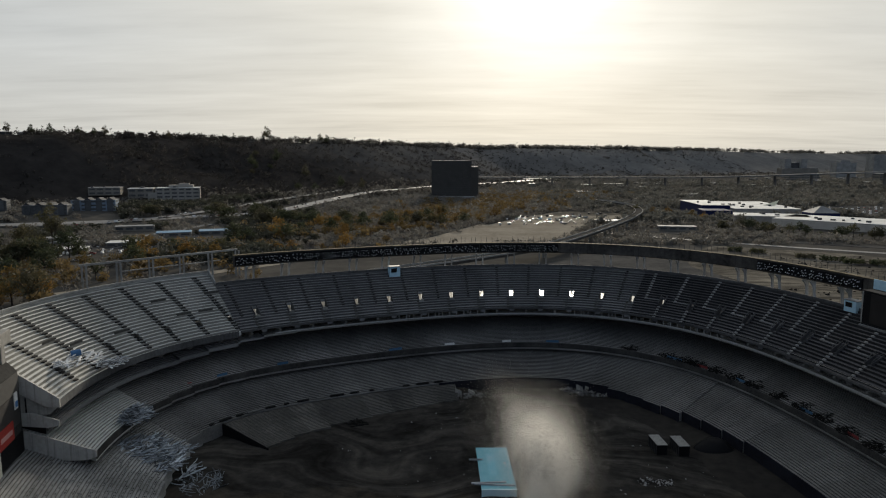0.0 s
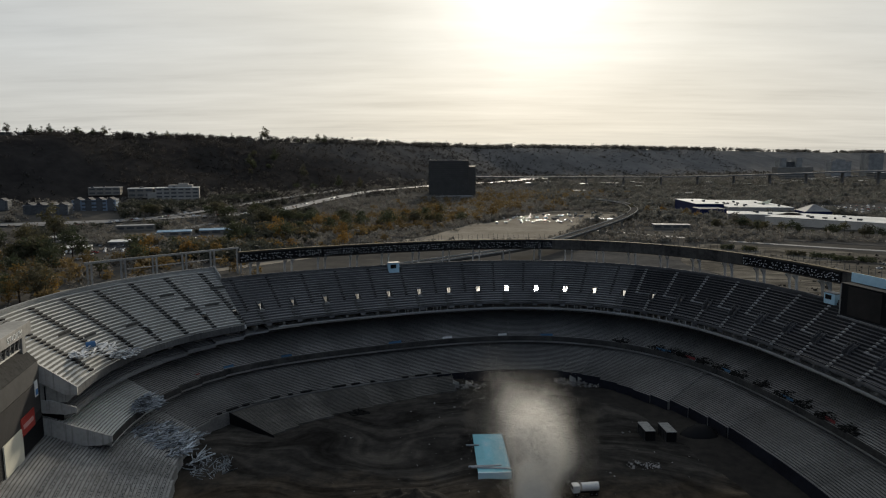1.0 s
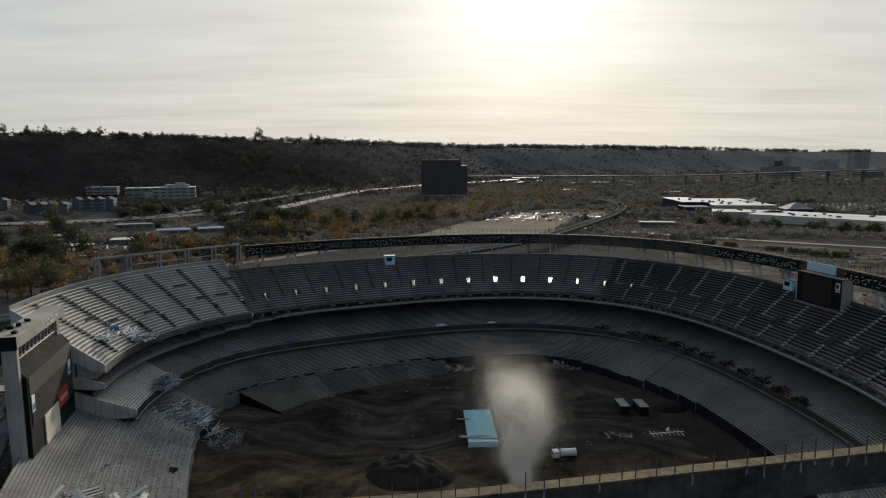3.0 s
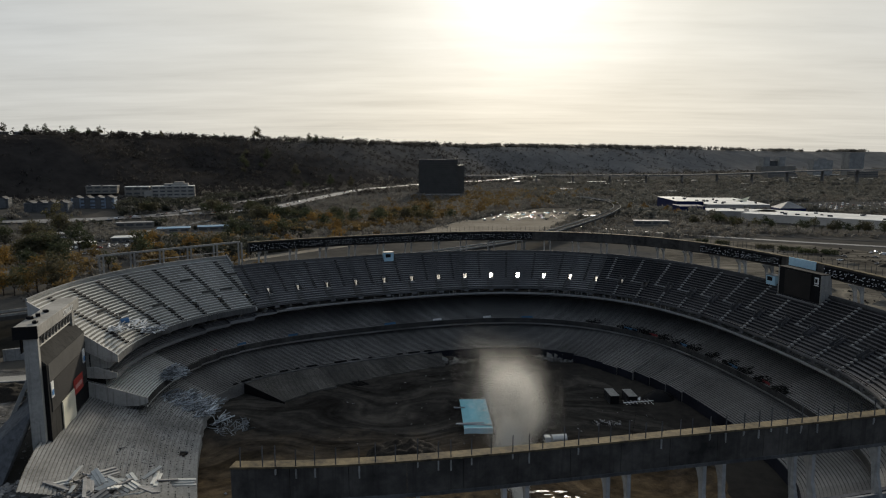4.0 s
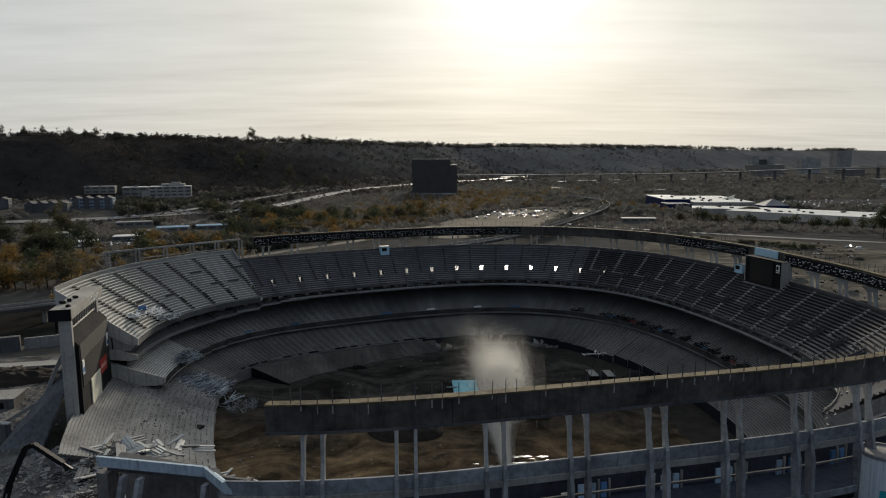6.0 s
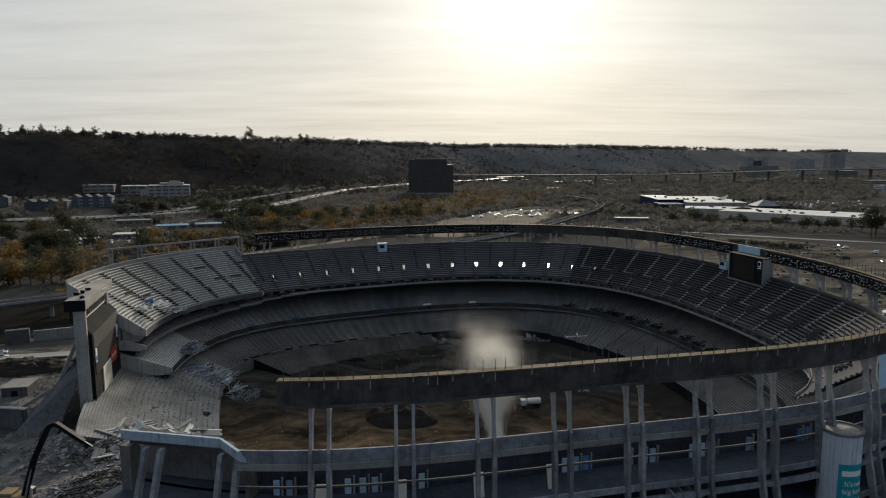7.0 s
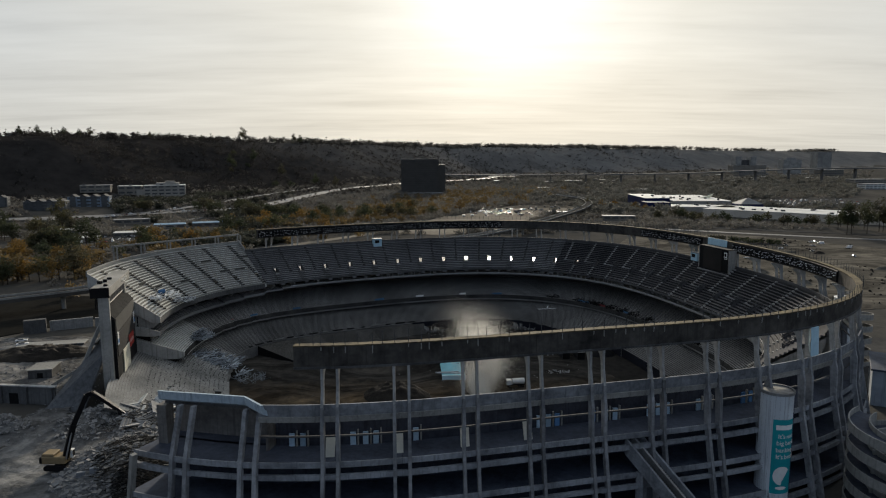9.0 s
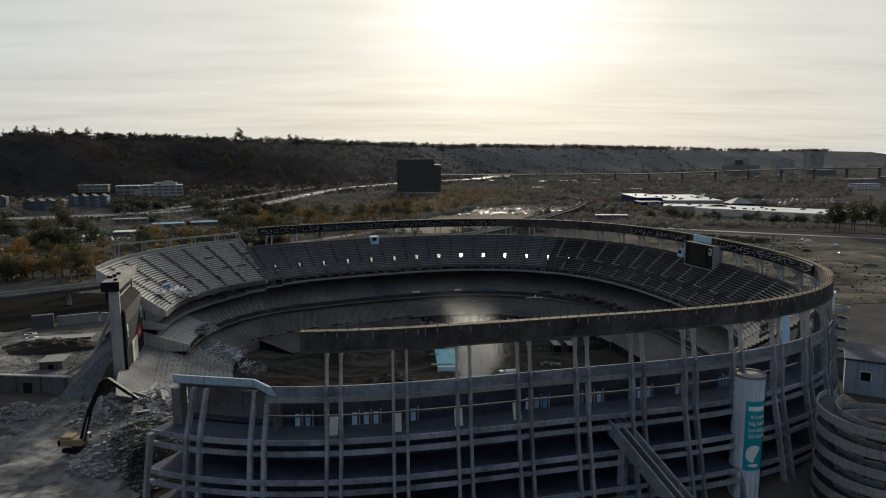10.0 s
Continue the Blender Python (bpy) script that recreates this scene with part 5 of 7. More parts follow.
# broken stubs of the far wall
for k, (x, y, h, a) in enumerate(((46.5, 79, 4.2, 10), (50, 80, 3.2, -14), (55.5, 79, 5.0, 22), (58, 77.5, 3.0, 5), (0, 75, 3.6, 8), (5, 76, 2.8, -20))):
    t = thing("broken_wall", "broken stub of concrete wall", "wall stub", "broken wall stubs", "", (x, y, Z_FIELD - 0.4), a)
    bm = bmesh.new()
    vs = [bm.verts.new(p) for p in ((-1.6, -0.3, 0), (1.6, -0.3, 0), (1.6, 0.3, 0), (-1.6, 0.3, 0), (-1.4, -0.3, h), (0.9, -0.3, h * 0.7), (0.9, 0.3, h * 0.7), (-1.4, 0.3, h))]
    for q in ((0, 3, 2, 1), (4, 5, 6, 7), (0, 1, 5, 4), (1, 2, 6, 5), (2, 3, 7, 6), (3, 0, 4, 7)):
        bm.faces.new([vs[j] for j in q])
    part("stub", bm, CONCRETE, t)
# television aerial on a thin mast, standing on the ring's walkway
aerial = thing("aerial", "pale television aerial on a thin mast", "aerial", "", "", (25.3, -123.6, 48.0), 6)
foot = min((on_plan(run_at(-84) + 0.5 * j, 1.2, 42.95) for j in range(60)), key=lambda q: (q.xy - Vector((25.3, -123.6))).length)
local = Matrix.Translation((25.3, -123.6, 48.0)) @ Matrix.Rotation(radians(6), 4, "Z")
part("mast", pipe(bmesh.new(), local.inverted() @ foot, (0, 0, 0.4), 0.03, 0.02, 6), BLACK, aerial)
part("boom", pipe(bmesh.new(), (-2.0, 0, 0), (2.1, 0.15, 0.05), 0.05, 0.035, 6), SCRAP_WHITE, aerial)
for i in range(8):
    reach = 0.55 + 0.10 * abs(i - 3)
    part("element", pipe(bmesh.new(), (-1.8 + i * 0.5, -reach, 0), (-1.8 + i * 0.5, reach, 0), 0.02, segments=5), SCRAP_WHITE, aerial)
part("reflector", pipe(bmesh.new(), (0.1, 0.1, 0.25), (0.3, 0.2, 0.6), 0.2, 0.08, 10), SCRAP_WHITE, aerial)


def bowl_height(x, y):
    """The height of the lower bowl's steps under a place."""
    p = Vector((x, y))
    best = min(range(0, N_PLAN, 6), key=lambda i: (PLAN[i] - p).length_squared)
    d = (PLAN[best] - p).length
    if d > 49.5:
        return Z_FIELD
    return BO_Z + max(0, (43.0 - d)) / 0.8125 * BO_RISE


scrap_pile("bent_seating_frames", "tangle of bent steel seating frames", -87.5, 10.5, 0, 10.5, 8.5, 1.6, 420, SCRAP, 41, (1.8, 5.5), 0.27, bowl_height)
scrap_pile("bent_seating_frames", "tangle of bent steel seating frames", -71.5, 4.5, Z_FIELD, 5.5, 7, 0.5, 95, SCRAP_DULL, 42, (1.2, 5.0), 0.18)
scrap_pile("hanging_frames", "bent steel frames hanging off the middle tier", -96.5, 17.5, 4.4, 4.2, 5.5, 4.2, 300, SCRAP, 43, (1.4, 4.2), 0.2)
scrap_pile("roof_scrap", "bent steel and sheet strewn on the upper tier", -109.0, 11.0, 23.5, 6.5, 7.0, 1.6, 70, SCRAP_WHITE, 44, (1.5, 6.0), 0.30)
scrap_pile("roof_scrap", "bent steel and sheet strewn on the upper tier", -103.5, 20.0, 20.0, 4.0, 5.0, 1.5, 60, SCRAP, 45, (1.2, 4.0), 0.25)
part("blue_drum", pipe(bmesh.new(), (-110.5, 13.0, 25.0), (-108.5, 14.5, 25.2), 0.95), DOOR_BLUE, thing("blue_tank", "blue tank lying on the upper tier", "tank"))
scrap_pile("field_scrap", "dark scrap frames on the field", -34, 48, Z_FIELD, 3.5, 2.0, 1.2, 60, BRUSH, 46, (0.8, 2.6), 0.2)

# torn brush and signs along the edge of the middle tier
rng = random.Random(77)
SIGN_BLUE = paint("sign_blue", (0.085, 0.19, 0.31), (0.05, 0.11, 0.19), rough=0.5, random_tint=0.3)
SIGN_RED = paint("sign_red", (0.22, 0.045, 0.045), (0.12, 0.03, 0.03), rough=0.5)
for k, (bay_no, colour) in enumerate(((24.4, None), (22.9, SIGN_BLUE), (22.3, None), (21.8, SIGN_RED), (21.0, None), (20.3, SIGN_BLUE), (19.6, None), (18.7, None), (17.9, SIGN_BLUE), (17.2, None), (16.4, SIGN_RED), (15.6, None), (27.5, SIGN_BLUE), (29.2, WHITE), (31.3, WHITE), (33.2, SIGN_BLUE), (36.9, SIGN_BLUE), (38.9, SIGN_BLUE), (40.2, SIGN_RED))):
    s = bay_run(bay_no)
    t = on_plan(s + 1, 26.9) - on_plan(s - 1, 26.9)
    if colour is not None:
        c = thing("edge_sign", "torn coloured sign panel on the tier edge", "sign", "tier edge signs")
        ob = part("sign_panel", box(bmesh.new(), 0, 0, 0, rng.uniform(3.5, 7.0), 0.15, 1.1, bevel=0.02), colour, c)
        ob.matrix_local = Matrix.Translation(on_plan(s, 27.05, 4.3)) @ Matrix.Rotation(math.atan2(t.y, t.x), 4, "Z") @ Matrix.Rotation(radians(rng.uniform(-4, 4)), 4, "Y")
    if bay_no < 25:
        p = on_plan(s + 3, 24.0, 5.4)
        scrap_pile("torn_fittings", "dark torn fittings piled on the middle tier", p.x, p.y, 4.7, 4.8, 4.2, 1.5, 300, BRUSH, 100 + k, (0.3, 1.3), 0.22)

# black covers standing in for the shade in openings of the western bowl, and a loose board
for x, y, w2, d2, a, mat in ((-108.1, -11.4, 4.0, 1.6, 80, BLACK), (-107.6, -21.9, 5.0, 1.6, 75, BLACK), (-102.3, -31.3, 5.0, 1.6, 70, BLACK), (-79.9, -24.4, 9.5, 2.2, -14, BRUSH)):
    c = thing("floor_hatch", "dark flat cover on the western bowl", "opening", "bowl openings", "", (x, y, bowl_height(x, y) + 0.35), a)
    part("hatch_cover", box(bmesh.new(), 0, 0, -0.5, w2, d2, 0.55, bevel=0.04), mat, c)
    part("hatch_kerb", box(bmesh.new(), 0, d2 / 2 + 0.12, -0.5, w2 + 0.3, 0.22, 0.8, bevel=0.03), CONCRETE, c)

# ---- demolished west corner ----
# Paler southwards, to make up for the shadow that falls there
WEST_DIRT = paint("demolition_dust", (0.20, 0.20, 0.20), (0.07, 0.07, 0.07), fine=0.45, coarse=0.07, relief=0.9, tracks=(0.06, 0.14), far=((0.165, 0.163, 0.16), (0.04, 0.04, 0.042), -100, -55))


def west_height(x, y):
    """Rubble ground of the demolished corner: a spoil bank against the broken facade, falling into the bowl."""
    near = 6.5 * math.exp(-(((x + 78) / 13) ** 2 + ((y + 97) / 17) ** 2))
    bank = 4.0 * math.exp(-(((x + 92) / 16) ** 2 + ((y + 64) / 15) ** 2))
    slope = 2.0 * math.exp(-(((x + 70) / 12) ** 2 + ((y + 66) / 14) ** 2))
    pit = -4.5 * math.exp(-(((x + 143) / 13) ** 2 + ((y + 52) / 9) ** 2))
    heap = 4.5 * math.exp(-(((x + 125) / 7) ** 2 + ((y + 69) / 5) ** 2))
    fall = -9.8 * smooth(-72, -52, x) * smooth(-118, -100, y)
    fine = 0.5 * noise.noise(Vector((x * 0.12, y * 0.12, 2))) + 0.3 * noise.noise(Vector((x * 0.4, y * 0.4, 5)))
    ridge = 1.3 * abs(noise.noise(Vector((x * 0.055, y * 0.07, 11)))) + 0.35 * noise.noise(Vector((x * 0.9, y * 0.9, 6)))
    trench = -3.0 * math.exp(-(((x + 150) / 26) ** 2 + ((y + 78) / 5) ** 2))
    return 0.3 + near + bank + slope + pit + heap + fall + fine + ridge + trench


verts, faces = [], []
nx, ny = 190, 250
for j in range(ny + 1):
    for i in range(nx + 1):
        x, y = -215 + i * 165 / nx, -176 + j * 216 / ny
        edge = min(i, nx - i, j, ny - j) / 6
        z = west_height(x, y) + min(0.0, terrain(x, y))
        z = z if edge >= 1 else z * edge - 0.6 * (1 - edge)
        verts.append((x, y, z))
for j in range(ny):
    for i in range(nx):
        cx, cy = -215 + (i + 0.5) * 165 / nx, -176 + (j + 0.5) * 216 / ny
        p = Vector((cx, cy)) - CENTRE
        r = ring_radius(math.atan2(p.y, p.x))
        deg = math.degrees(math.atan2(p.y, p.x))
        inside = p.length < r - 1.0
        if inside and not (-154 < deg < -122):
            continue
        if p.length < r - 30 or (p.length < r + 1.0 and deg > -122 and deg < 0):
            continue
        a = j * (nx + 1) + i
        faces.append((a, a + 1, a + nx + 2, a + nx + 1))
tagged(solid("demolition_ground", verts, faces, WEST_DIRT, None, "", True), "pale concrete dust and rubble ground", "ground", "", "structure")
chunk_pile("rubble", "heaped broken concrete below the facade", -78, -96, 15, 19, 3000, RUBBLE, 51, (0.2, 1.5), west_height)
chunk_pile("rubble", "broken concrete strewn over the ground", -92, -66, 18, 16, 1400, RUBBLE, 52, (0.15, 1.3), west_height)
chunk_pile("rubble", "heap of sorted rubble", -125, -69, 8, 6, 700, RUBBLE, 53, (0.2, 1.1), west_height)
chunk_pile("rubble", "broken concrete strewn over the ground", -130, -40, 55, 40, 2200, RUBBLE, 54, (0.1, 0.8), west_height)
scrap_pile("rebar_tangle", "dark tangled reinforcement in the rubble", -74, -100, 0, 9, 12, 4.5, 520, BRUSH, 55, (0.8, 3.0), 0.13, west_height)
scrap_pile("rebar_tangle", "dark tangled reinforcement in the rubble", -67, -108, 0, 7, 12, 6.5, 800, BRUSH, 57, (0.8, 3.2), 0.14, west_height)
scrap_pile("rebar_tangle", "dark tangled reinforcement in the rubble", -82, -72, 0, 11, 9, 1.6, 260, BRUSH, 56, (0.6, 2.4), 0.12, west_height)
rng = random.Random(61)
for k in range(16):
    x, y = rng.uniform(-96, -66), rng.uniform(-80, -52)
    c = thing("fallen_slab", "fallen stepped concrete slab in the rubble", "slab", "fallen slabs")
    M2 = Matrix.Translation((x, y, west_height(x, y) + 0.4)) @ Euler((rng.uniform(-0.4, 0.4), rng.uniform(-0.3, 0.3), rng.uniform(0, 6.3))).to_matrix().to_4x4()
    bm = bmesh.new()
    l = rng.uniform(4, 10)
    for s in range(3):
        box(bm, 0, s * 0.8, -0.2 + s * 0.3, l, 0.85, 0.35, bevel=0.04)
    ob = part("slab", bm, RUBBLE, c)
    ob.matrix_local = M2
for k in range(26):
    x, y = (rng.gauss(-76, 6), rng.gauss(-60, 4.5)) if k < 18 else (rng.gauss(-58, 3.5), rng.gauss(-54, 2.5))
    c = thing("fallen_slab", "pale broken seating slab at the bowl's edge", "slab", "fallen slabs")
    ground_z = west_height(x, y) if k < 18 else max(Z_FIELD, bowl_height(x, y))
    bm = bmesh.new()
    l = rng.uniform(2.5, 8)
    for row in range(rng.choice((1, 2, 3))):
        box(bm, rng.uniform(-0.3, 0.3), row * 0.8, -0.2 + row * 0.3, l, 0.85, 0.35, bevel=0.04)
    part("slab", bm, TREAD, c).matrix_local = Matrix.Translation((x, y, ground_z + rng.uniform(0.2, 1.2))) @ Euler((rng.uniform(-0.5, 0.5), rng.uniform(-0.35, 0.35), rng.uniform(0, 6.3))).to_matrix().to_4x4()
# low walls, kerb blocks and kiosks behind the tower
for k, (x, y, w2, d2, h, a) in enumerate(((-181, 45, 9, 3.0, 6.0, 25), (-168, 52, 18, 1.0, 4.5, 25), (-150, 60, 20, 1.2, 4.0, 25), (-160, 21, 26, 6, 1.2, 12), (-142, -17, 8, 9, 3.0, 10))):
    c = thing("low_wall" if h < 5 and d2 < 4 else "concrete_kiosk", "bare concrete wall block on the cleared ground", "wall", "wall blocks", "", (x, y, min(0, west_height(x, y)) - 0.3), a)
    part("block", box(bmesh.new(), 0, 0, 0, w2, d2, h + 0.6, bevel=0.08), COLUMN if k % 3 and k != 4 else CONCRETE_DARK, c)
    if d2 > 4:
        part("coping", box(bmesh.new(), 0, 0, h + 0.604, w2 + 0.6, d2 + 0.6, 0.35, bevel=0.05), CONCRETE, c)
        part("doorway", box(bmesh.new(), 0, -d2 / 2, 0.3, 2.0, 0.12, 2.3), BLACK, c)
# dark basement wall of the cleared corner, raised above ground to fit the camera's view, with pilasters and a doorway
base_wall = thing("basement_wall", "dark concrete basement wall with pilasters", "wall", "", "", (-146, -44, -1.5), -8)
part("wall_panel", box(bmesh.new(), 0, 0, 0, 50, 0.9, 7.4, bevel=0.06), CONCRETE_DARK, base_wall)
part("wall_coping", box(bmesh.new(), 0, 0, 7.404, 50.6, 1.5, 0.4, bevel=0.05), COLUMN, base_wall)
for x in (-24, -14, -5, 6, 15, 24):
    part("pilaster", box(bmesh.new(), x, -0.75, 0, 1.1, 0.6, 7.4, bevel=0.04), CONCRETE_DARK, base_wall)
part("doorway", box(bmesh.new(), 10.5, -0.5, 1.5, 3.2, 0.14, 3.6), BLACK, base_wall)
part("doorway", box(bmesh.new(), -9.5, -0.5, 1.5, 4.2, 0.14, 3.2), BLACK, base_wall)
mound("spoil_bank", -156, 9, 0.4, 24, 11, 3.4, DIRT_HEAP, "long dark bank of churned spoil", 21, 2.2, None, 0.9)
for x, y, top, turn in ((-82.8, -106.6, 5.2, 12), (-79.8, -106.2, 4.7, 16)):
    c = thing("standing_slab", "broken wall slab left standing in the rubble", "slab", "standing slabs", "", (x, y, west_height(x, y) - 3.0), turn)
    part("slab", box(bmesh.new(), 0, 0, 0, 2.0, 0.8, max(4.2, top - west_height(x, y) + 3.0), bevel=0.08), CONCRETE_MID, c)
# raking legs behind the tower
slide = thing("raking_legs", "leaning concrete legs behind the scoreboard tower", "support")
for a, b, w3 in (((-121, -40, -0.5), (-109.5, -34, 28), 2.2), ((-126, -27, -0.5), (-110.5, -25, 22), 1.8), ((-130, -14, -0.5), (-113, -14, 27), 2.0), ((-134, -33, -0.5), (-111, -31, 13), 1.4)):
    part("leg", beam(bmesh.new(), a, b, w3, 1.0), CONCRETE, slide)
bm = bmesh.new()
plane = [Vector(q) for q in ((-122, -53, -0.6), (-109, -54, -0.6), (-106.2, -43.5, 15.5), (-111.0, -26, 21))]
lift = (plane[1] - plane[0]).cross(plane[3] - plane[0]).normalized() * 0.8
under, over = [[bm.verts.new(q + o) for q in plane] for o in (Vector(), lift)]
bm.faces.new(over), bm.faces.new(list(reversed(under)))
for i in range(4):
    bm.faces.new((under[i], under[(i + 1) % 4], over[(i + 1) % 4], over[i]))
bmesh.ops.recalc_face_normals(bm, faces=bm.faces)
part("raking_slab", bm, paint("raking_slab_concrete", (0.13, 0.136, 0.145), (0.05, 0.052, 0.056), fine=0.8, coarse=0.09, streaks=True), slide)
for a, b in (((-118, -39, 7), (-127, -14, 7)), ((-113, -36, 17), (-118, -14, 17))):
    part("cross_beam", beam(bmesh.new(), a, b, 0.8, 0.8), CONCRETE, slide)

# ---- high-reach excavator ----
YELLOW = paint("worn_yellow_paint", (0.27, 0.20, 0.11), (0.17, 0.13, 0.08), rough=0.5, fine=1.5)
EX, EY = -91.9, -98.4
ez = west_height(EX, EY) + 0.1
exc = thing("excavator", "yellow high-reach excavator with black boom on rubble", "excavator", "", "", (EX, EY, ez), -2)
for y in (-1.9, 1.9):
    bm = bmesh.new()
    prof = [(2.6 + 0.65 * math.cos(t), 0.65 + 0.65 * math.sin(t)) for t in np.linspace(-math.pi / 2, math.pi / 2, 9)] + [(-2.6 + 0.65 * math.cos(t), 0.65 + 0.65 * math.sin(t)) for t in np.linspace(math.pi / 2, 3 * math.pi / 2, 9)]
    sides = [[bm.verts.new((px, y + o, pz)) for px, pz in prof] for o in (-0.4, 0.4)]
    bm.faces.new(sides[0]), bm.faces.new(list(reversed(sides[1])))
    for i in range(len(prof)):
        bm.faces.new((sides[0][i], sides[1][i], sides[1][(i + 1) % len(prof)], sides[0][(i + 1) % len(prof)]))
    bmesh.ops.recalc_face_normals(bm, faces=bm.faces)
    part("track", bm, BLACK, exc)
part("turntable", pipe(bmesh.new(), (0, 0, 0.9), (0, 0, 1.6), 1.5, segments=20), BLACK, exc)
house = part("house", box(bmesh.new(), -1.0, 0, 1.5, 6.0, 3.4, 1.9, 0, 0.2), YELLOW, exc)
part("engine_cover", box(bmesh.new(), -2.4, 0, 3.4, 3.0, 3.2, 0.7, 0, 0.15), YELLOW, house)
part("counterweight", box(bmesh.new(), -4.2, 0, 1.5, 0.9, 3.3, 1.7, 0, 0.2), BLACK, house)
cab = part("cab", box(bmesh.new(), 1.6, 1.3, 2.0, 1.9, 1.4, 2.3, 0, 0.15), WHITE, exc)
part("cab_glass", box(bmesh.new(), 2.56, 1.3, 2.5, 0.06, 1.1, 1.5), DARK_GLASS, cab)
JOINTS = [(1.2, -0.4, 2.4), (3.3, 1.0, 10.8), (6.2, 2.6, 17.9), (7.8, 2.8, 18.5), (13.6, 3.0, 14.2)]
for i, (a, b) in enumerate(zip(JOINTS, JOINTS[1:])):
    part("boom_section", beam(bmesh.new(), a, b, 1.5 - 0.15 * i, 1.3 - 0.15 * i), BLACK, exc)
part("ram", pipe(bmesh.new(), (2.0, -1.2, 2.8), (3.1, 0.2, 9.2), 0.2), STEEL, exc)
bm = bmesh.new()
for o in (-0.35, 0.35):
    beam(bm, (13.6, 3.0, 14.3), (14.8 + o, 3.1 + o, 12.8), 0.6, 0.4)
part("jaw", bm, BLACK, exc)

# ---- dust cloud: countless specks hanging over the field ----


def dust_cloud():
    """Places and sizes of the flakes: coarse in the heart of the plume, fine at its edge."""
    r = np.random.RandomState(12)
    centres, sizes = [], []
    plumes = (
        (950000, (20.5, -14, -9.5), (22.5, -7, 4), 4.6, 7.4, 0.95),
        (900000, (22.5, -8, 2), (19.0, -1, 9.5), 7.4, 9.4, 0.9),
        (200000, (20, -8, -9), (32, 6, -6), 4.0, 5.5, 0.8),
        (90000, (20, 0, 9), (9, 14, 15), 5.5, 8.0, 0.7),
        (620000, (19.5, -46, -9.4), (19.0, -14, -4), 1.0, 3.8, 1.6),
    )
    for count, foot, head, w0, w1, grain in plumes:
        f = r.uniform(0, 1, count) ** 0.9
        base = np.outer(1 - f, foot) + np.outer(f, head)
        w = (w0 + (w1 - w0) * f)[:, None]
        g = np.clip(r.normal(0, 1, (count, 3)), -2.4, 2.4)
        centres.append(base + g * w * (0.78, 0.8, 0.6))
        away = np.sqrt((g[:, :2] ** 2).sum(1))
        sizes.append(np.interp(away, (0.6, 1.2, 2.0), (0.035, 0.026, 0.012)) * grain * r.uniform(0.7, 1.2, count))
    c, size = np.concatenate(centres), np.concatenate(sizes)
    chance = r.uniform(-1, 1, len(c))
    # a slow swell of thick and thin, looked up on a coarse lattice
    lo, step = np.array((-40.0, -75.0, -30.0)), 1.6
    n3 = (64, 84, 42)
    swell = np.array([noise.noise(Vector((i, j, k)) * step * 0.14) + 0.6 * noise.noise(Vector((i, j, k)) * step * 0.35) for i in range(n3[0]) for j in range(n3[1]) for k in range(n3[2])]).reshape(n3)
    cell = np.clip(((c - lo) / step).astype(int), 0, np.array(n3) - 1)
    keep = (swell[cell[:, 0], cell[:, 1], cell[:, 2]] > -0.3 + 0.6 * chance) & (c[:, 2] > Z_FIELD + 0.2)
    return c[keep], size[keep]

# ---- roads and lots of the valley ----
CONCRETE_ROAD = paint("concrete_road", (0.19, 0.187, 0.185), (0.12, 0.118, 0.116), rough=0.6, fine=0.15, coarse=0.02)
PALE_ROOF = paint("pale_flat_roof", (0.60, 0.60, 0.58), (0.42, 0.42, 0.40), rough=0.6, fine=0.15, coarse=0.03)
BEIGE_WALL = paint("beige_stucco", (0.24, 0.22, 0.19), (0.16, 0.148, 0.128), fine=0.4, coarse=0.05, random_tint=0.2)
WINDOW_DARK = paint("window_band_glass", (0.075, 0.078, 0.08), (0.05, 0.052, 0.055), rough=0.35, relief=0.0, spec=0.15)
ROOF_BLUE = paint("blue_metal_roof", (0.16, 0.26, 0.36), (0.11, 0.19, 0.28), rough=0.5, fine=0.3)
GREY_ROOF = paint("grey_flat_roof", (0.25, 0.25, 0.25), (0.17, 0.17, 0.17), rough=0.7, fine=0.3)
BARE_SOIL = paint("bare_soil", (0.155, 0.142, 0.120), (0.062, 0.057, 0.050), fine=0.10, coarse=0.02, relief=0.5, spec=0.0, tracks=(0.02, 0.12))


# Very dark tone of the lot under the viaduct
DARK_LOT = paint("dark_lot_ground", (0.022, 0.021, 0.019), (0.012, 0.012, 0.011), fine=0.2, coarse=0.03, spec=0.0)


def dense(points, step=25.0):
    out = []
    for a, b in zip(points, points[1:]):
        a, b = Vector(a), Vector(b)
        k = max(1, int((b - a).length / step))
        out += [a.lerp(b, i / k) for i in range(k)]
    out.append(Vector(points[-1]))
    # round off the corners
    for _ in range(3):
        out = [out[0]] + [(p + 2 * q + r) / 4 for p, q, r in zip(out, out[1:], out[2:])] + [out[-1]]
    return out


ROADS = []
BALLAST = paint("track_ballast", (0.085, 0.080, 0.074), (0.045, 0.043, 0.040), fine=0.5, coarse=0.05, spec=0.0)


